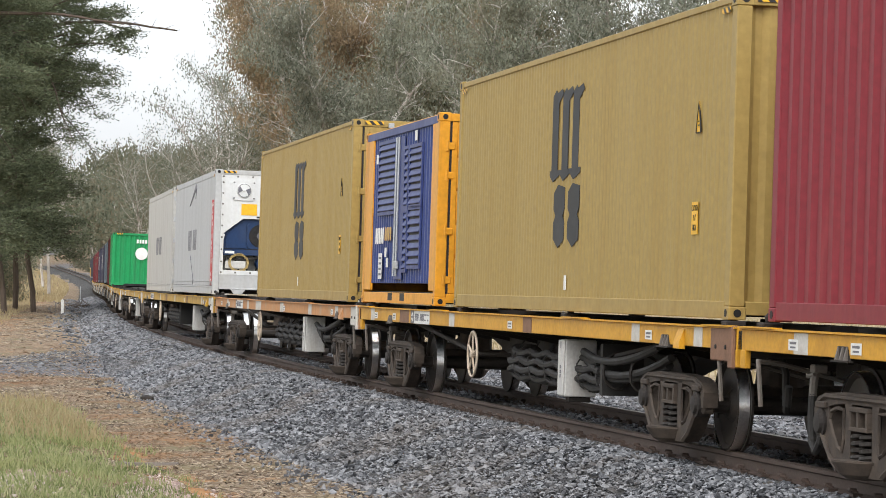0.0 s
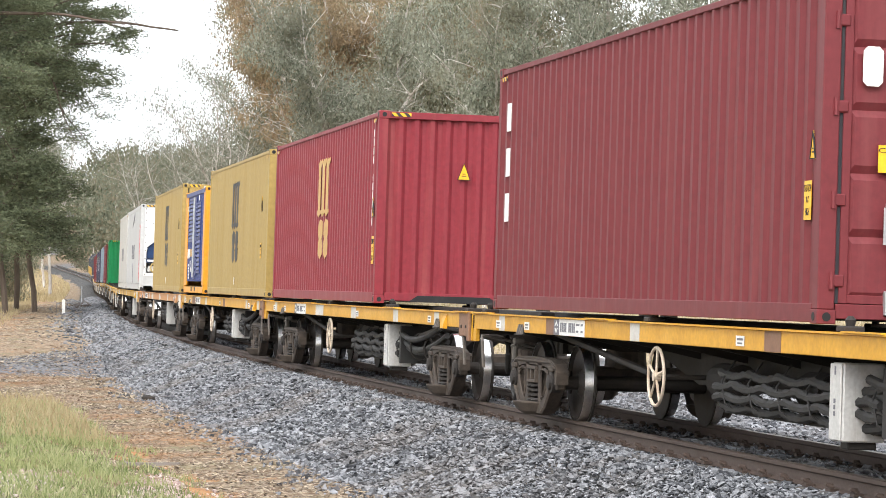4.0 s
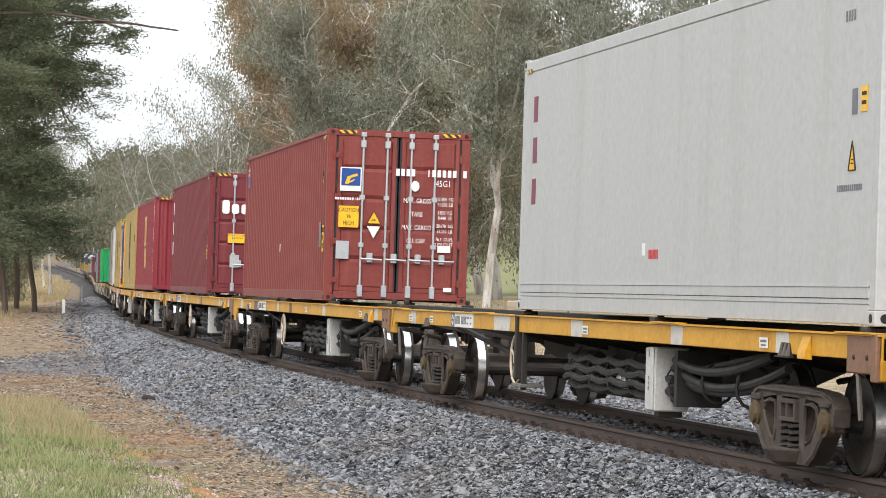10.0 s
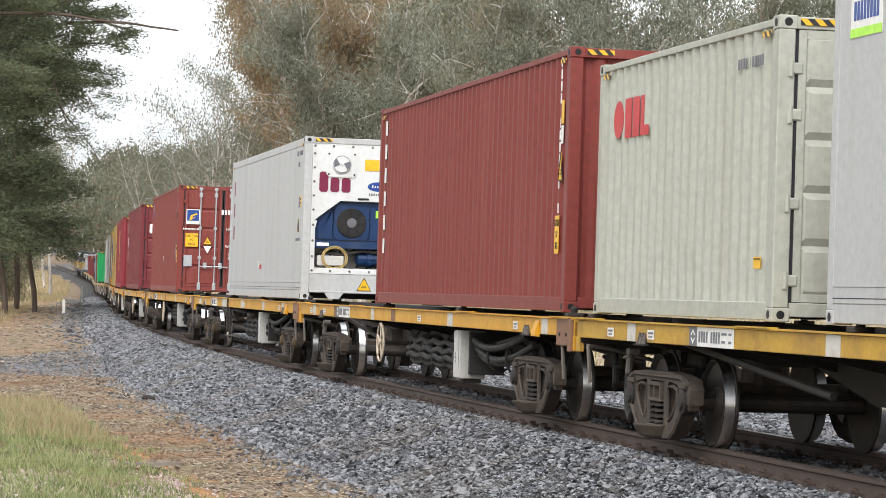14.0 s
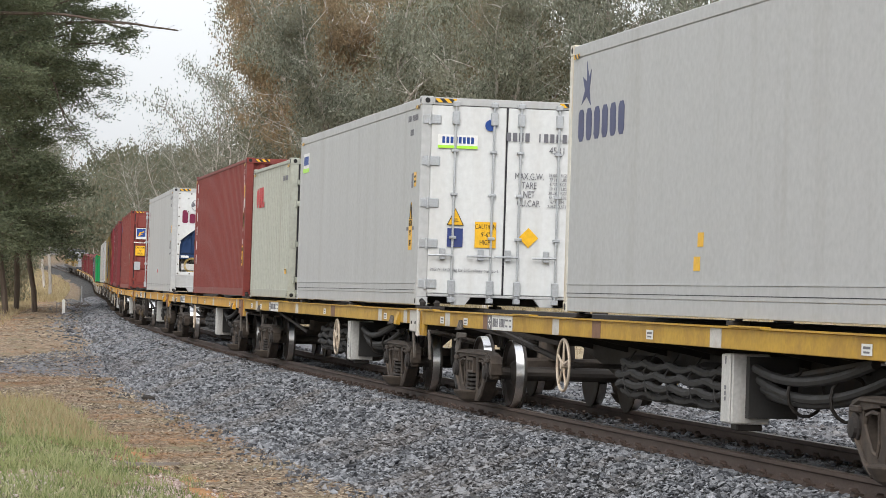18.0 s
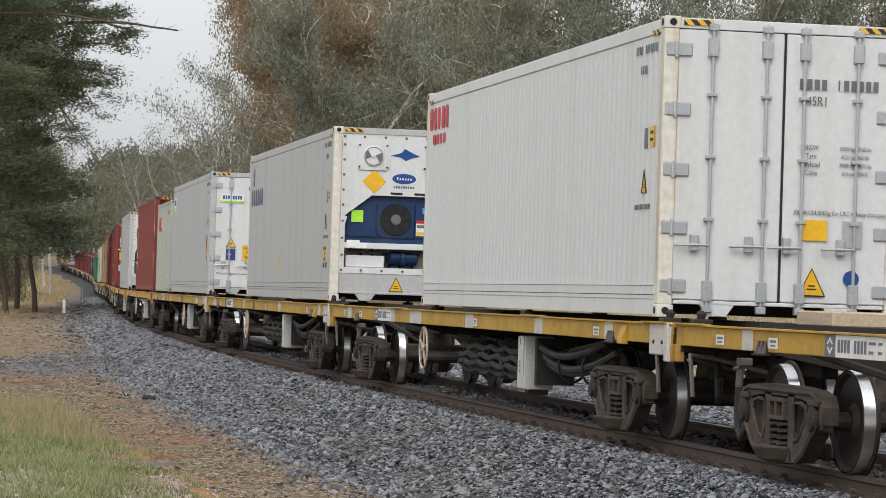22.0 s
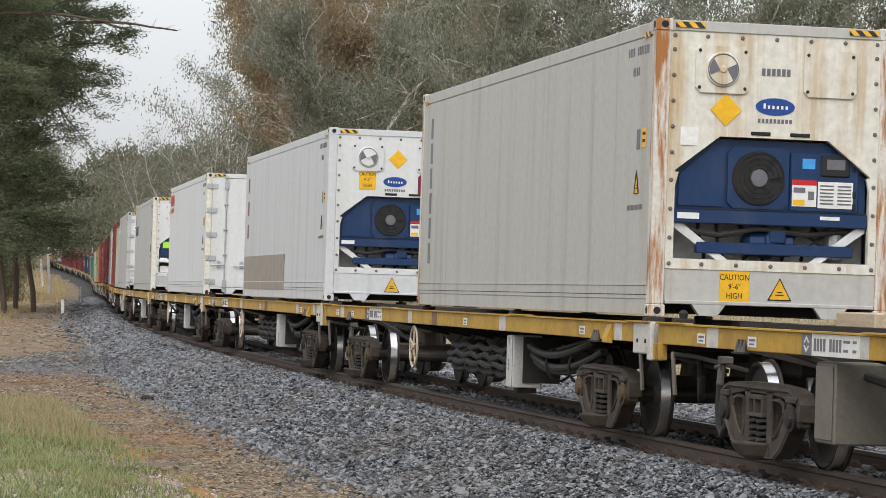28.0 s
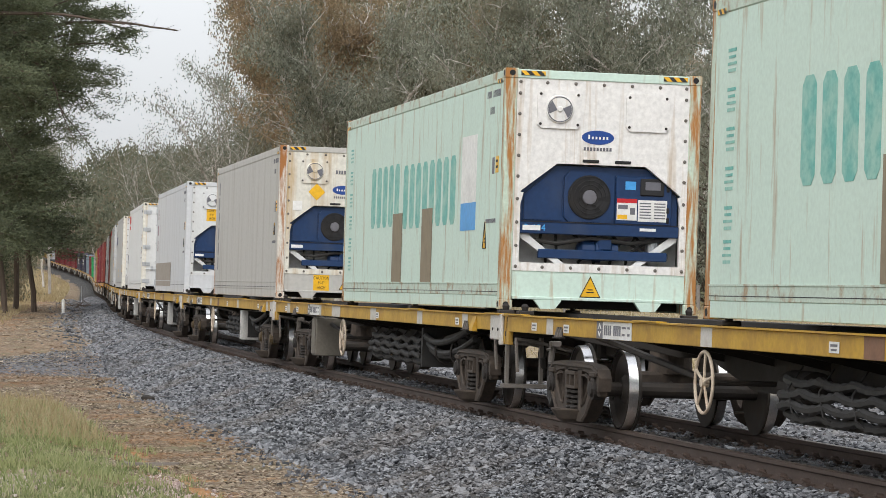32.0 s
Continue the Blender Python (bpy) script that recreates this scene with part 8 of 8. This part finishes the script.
for kind, px, depth, turn, size in [("wattle", 63, 165, 0.0, 1.0), ("wattle", 12, 158, -1.1, 1.08), ("wattle", 30, 178, 1.2, 1.12), ("wattle", -70, 140, 0.3, 0.9), ("bushy", -25, 185, 1.0, 0.9), ("dark", -110, 170, 1.1, 1.1),
                                    ("bare", 90, 300, 0.4, 0.9), ("bare", 80, 380, 2.2, 0.85), ("bare", 262, 330, 1.7, 0.85), ("bare", 318, 330, 3.1, 0.95), ("bare", 370, 300, 5.1, 0.95),
                                    ("thin", 10, 400, 0.6, 1.0), ("dark", -70, 300, 3.0, 1.0), ("olive", -160, 260, 3.0, 1.0)]:
    tree(kind, screen(px, depth), depth, turn, size, KIND_LABEL[kind], "trees on the near side of the line")
# thickets on the bend's near side
for kind, px, depth, turn, size in [("olive_b", 20, 350, 0.3, 0.75), ("olive_b", 0, 300, 1.3, 0.8), ("olive", 20, 430, 4.0, 0.7), ("dark", 15, 290, 0.9, 0.7),
                                    ("shrub", -10, 245, 3.5, 0.9), ("shrub", -30, 225, 4.5, 1.0)]:
    if abs(float(lateral_of(np.array(screen(px, depth)), np.array(float(depth)))[0])) > (5.5 if kind == "shrub" else 8):
        tree(kind, screen(px, depth), depth, turn, size, KIND_LABEL[kind].replace("by the fence", "near the bend"), "thicket by the bend")
for px, depth, size in [(1040, 150, 0.8), (1010, 165, 0.9), (1180, 230, 0.9), (1350, 200, 0.8), (720, 250, 1.0), (600, 280, 1.0)]:
    tree("shrub", screen(px, depth), depth, px * 0.1, size, KIND_LABEL["shrub"], "shrubs beyond the line")


def far_woods():
    """Woods on the hill: many small crowns in one mass."""
    r = np.random.RandomState(14)
    cs, tr = [], Geo()
    for k in range(2150):
        y = 440 + 560 * r.uniform() ** 0.8
        px = r.uniform(-150, 820)
        if k >= 1500:
            y, px = 600 + 380 * r.uniform(), r.uniform(820, 1680)
        x = (px - 784) / 5169.8 * y
        lat, s = lateral_of(np.array(x), np.array(y))
        if abs(float(lat)) < 8 or (-16 < lat < 0 and y < 560):
            continue
        z = float(ground_height(x, y))
        h = r.uniform(9, 17)
        m = 16
        top = np.stack([r.normal(0, h * 0.2, m), r.normal(0, h * 0.2, m), h * r.uniform(0.35, 1.0, m)], -1)
        pick = r.randint(0, m, 230)
        cs.append(top[pick] + r.normal(0, 0.9, (230, 3)) + np.array([x, y, z]))
        k % 3 or tr.tube([(x, y, z - 0.3), (x + r.normal(0, 0.6), y, z + h * 0.5), (x + r.normal(0, 1.2), y, z + h * 0.9)], [0.2, 0.15, 0.05], 5)
    join_pieces("far_woods", "dull green and brown gum woods on the far hill", "woods", LEAF_FAR, leaf_quads(np.concatenate(cs), r, (0.95, 0.34)), [(0, 1, 2)])
    # low scrub over the slopes by the bend
    cs = []
    for k in range(900):
        y = r.uniform(270, 700)
        x = (r.uniform(-40, 360) - 784) / 5169.8 * y
        lat, s = lateral_of(np.array(x), np.array(y))
        if -17 < float(lat) < 5 or (y < 330 and lat > -18):
            continue
        h = r.uniform(0.8, 3.2) * min(1.0, abs(float(lat)) / 7)
        cs.append(np.stack([r.normal(0, h * 0.6, 110), r.normal(0, h * 0.6, 110), h * r.uniform(0, 1, 110) ** 0.8], -1) + np.array([x, y, float(ground_height(x, y))]))
    join_pieces("far_scrub", "low dull green scrub on the slopes by the bend", "scrub", LEAF_FAR, leaf_quads(np.concatenate(cs), r, (0.5, 0.17)), [(0, 1, 2)])
    solid("far_trunks", tr, BARK_PALE, "thin trunks of the far woods", "woods", kind="stuff")


far_woods()
# ---------------------------------------------------------------- small things by the line
def stand(ob, px, depth, up=0.0, turn=0.0):
    x = screen(px, depth)
    ob.matrix_basis = Matrix.Translation((x, depth, float(ground_height(x, depth)) + up)) @ Matrix.Rotation(turn, 4, "Z")
    return ob


marker = thing("marker_post", "short white wooden marker post in dry grass", "post")
part("post", Geo().box(-0.075, 0.075, -0.075, 0.075, -0.2, 0.72, 0.01), SIGN_WHITE, marker)
part("post_cap", Geo().prism([(-0.085, 0.72), (0.085, 0.72), (0, 0.8)], "y", -0.085, 0.085), SIGN_WHITE, marker)
stand(marker, 114, 157)
stake = solid("stake", Geo().tube([(0, 0, -0.2), (0.03, 0, 0.55)], 0.03, 6), POST_WOOD, "weathered low grey stake in dry grass", "post")
stand(stake, 101, 160)
pole = solid("lineside_pole", Geo().tube([(0, 0, -0.3), (0.01, 0, 1.4)], 0.025, 6), GALV, "thin pale lineside pole by the ballast", "post")
stand(pole, 146, 230)


def dead_heap():
    rnd = random.Random(8)
    heap = thing("fallen_branches", "heap of dead dark fallen branches", "branches")
    for k in range(26):
        g = Geo()
        a = rnd.uniform(-0.5, 0.9)
        p = Vector((rnd.uniform(-1.6, 1.2), rnd.uniform(-0.8, 0.8), rnd.uniform(0.0, 0.35)))
        pts = limb(g, p, Vector((math.cos(a) * rnd.choice((-1, 1)), rnd.uniform(-0.5, 0.5), rnd.uniform(0.05, 0.6))), rnd.uniform(0.8, 2.0), 0.04, 0.012, rnd, 0.2, 5)
        limb(g, pts[3], Vector((rnd.uniform(-1, 1), rnd.uniform(-1, 1), 0.6)), 0.6, 0.02, 0.008, rnd, 0.2, 3)
        part("branch", g, BARK_DARK, heap)
    return heap


heap = stand(dead_heap(), 148, 190, 0.06)
heap.scale = (0.7, 0.7, 0.5)
g = Geo()
rnd = random.Random(4)
limb(g, Vector((-0.28, 0, 0.03)), Vector((1, -0.2, 0.05)), 0.55, 0.035, 0.012, rnd, 0.12, 5)
limb(g, Vector((-0.25, 0.05, 0.04)), Vector((1, 0.2, 0.02)), 0.4, 0.03, 0.01, rnd, 0.12, 4)
stand(solid("stick", g, POST_WOOD, "pale broken bark stick on the bank's edge", "stick"), 268, 32.6, 0.05).scale = (1.25, 1.25, 1.25)
for px, depth, size, mat, lab in ((264, 54, 0.11, GRIMY, "dark lump of stone at the ballast's toe"), (230, 66, 0.1, STONES, "loose grey stone on the gravel track")):
    st = Geo()
    rr = random.Random(px)
    bm = bmesh.new()
    bmesh.ops.create_icosphere(bm, subdivisions=2, radius=size)
    for q in bm.verts:
        q.co = Vector((q.co.x * 1.4, q.co.y, q.co.z * 0.7)) * rr.uniform(0.82, 1.15)
    bm.verts.index_update()
    st.add([q.co for q in bm.verts], [tuple(v.index for v in f.verts) for f in bm.faces])
    bm.free()
    stand(solid("stone", st, mat, lab, "stone"), px, depth, size * 0.3)

# the paddock fence and the old tree by it
tree_mesh("gnarled", LEAF_GREY, BARK_DARK, seed=91, height=13, spread=6, fork=0.13, leaves=9000, trunk=0.55, bare=0.3, lean=0.05, low=1)
KIND_LABEL["gnarled"] = "old gnarled forked tree by the fence"
tree_mesh("fence_gum", LEAF_GREY, BARK_WHITE, seed=104, height=15, spread=4.5, fork=0.33, leaves=7000, clump=0.9, trunk=0.2, bare=0.3)
KIND_LABEL["fence_gum"] = "white-barked forked gum at the fence"
for px, depth, turn, size in ((1444, 150, 0.6, 1.0), (1350, 158, 2.9, 0.95)):
    tree("fence_gum", screen(px, depth), depth, turn, size, KIND_LABEL["fence_gum"], "trees by the fence")
tree("gnarled", screen(1258, 152), 152, 1.0, 0.85, KIND_LABEL["gnarled"], "trees by the fence")
picket = Geo().box(-0.025, 0.025, -0.02, 0.02, -0.2, 1.2).mesh("picket", POST_WOOD)
for i in range(26):
    f = tagged(new("fence_post", picket if i % 5 else Geo().tube([(0, 0, -0.3), (0.02, 0, 1.3)], [0.11, 0.1], 9).mesh("post", POST_WOOD)), "weathered grey post of the wire fence", "fence post", "posts of the paddock fence")
    stand(f, 1000 + 24 * i + 5 * math.sin(i * 2.3), 146 + 0.12 * i, 0, i)
wire = thing("fence_wire", "slack rusty wire strands on the paddock fence", "fence wire")
for z in (0.35, 0.7, 1.05):
    pts = []
    for i in range(60):
        px, dp = 1000 + 11 * i, 146 + 0.055 * i
        x = screen(px, dp)
        pts.append((x, dp, float(ground_height(x, dp)) + z + 0.03 * math.sin(i * 1.3)))
    part("wire_strand", Geo().tube(pts, 0.012, 4), CAST, wire)
strut = thing("strainer_assembly", "leaning weathered timber strainer posts of the fence", "fence post")
part("post", Geo().tube([(0, 0, -0.3), (0.08, 0, 1.75)], [0.17, 0.13], 10), POST_WOOD, strut)
part("brace", Geo().tube([(-0.9, 0.1, 0), (-0.05, 0, 1.3)], [0.13, 0.1], 9), POST_WOOD, strut)
stand(strut, 1352, 148)
# ---------------------------------------------------------------- all that moves
def motions():
    for ob, mid, up in RIDERS:
        rows = []
        for i in range(33):
            m = ride(train_s(float(i)) - mid)
            rows.append((float(i), m @ Matrix.Translation((0, 0, up))))
        walk(ob, rows)
    # all wheelsets turn alike: one of each end of a bogie is keyed, the rest share its keys
    keyed = {}
    for w in WHEELSETS:
        place = w.location.copy()
        end = place.x > 0
        if end in keyed:
            w.rotation_mode = "QUATERNION"
            w.animation_data_create()
            w.animation_data.action = keyed[end].animation_data.action
            w.animation_data.action_slot = keyed[end].animation_data.action_slot
            continue
        keyed[end] = w
        rows = []
        for i in range(0, 961, 2):
            t = i / FPS
            rows.append((t, Matrix.Translation(place) @ Matrix.Rotation(train_s(t) / WHEEL_R, 4, "Y")))
        walk(w, rows)


motions()
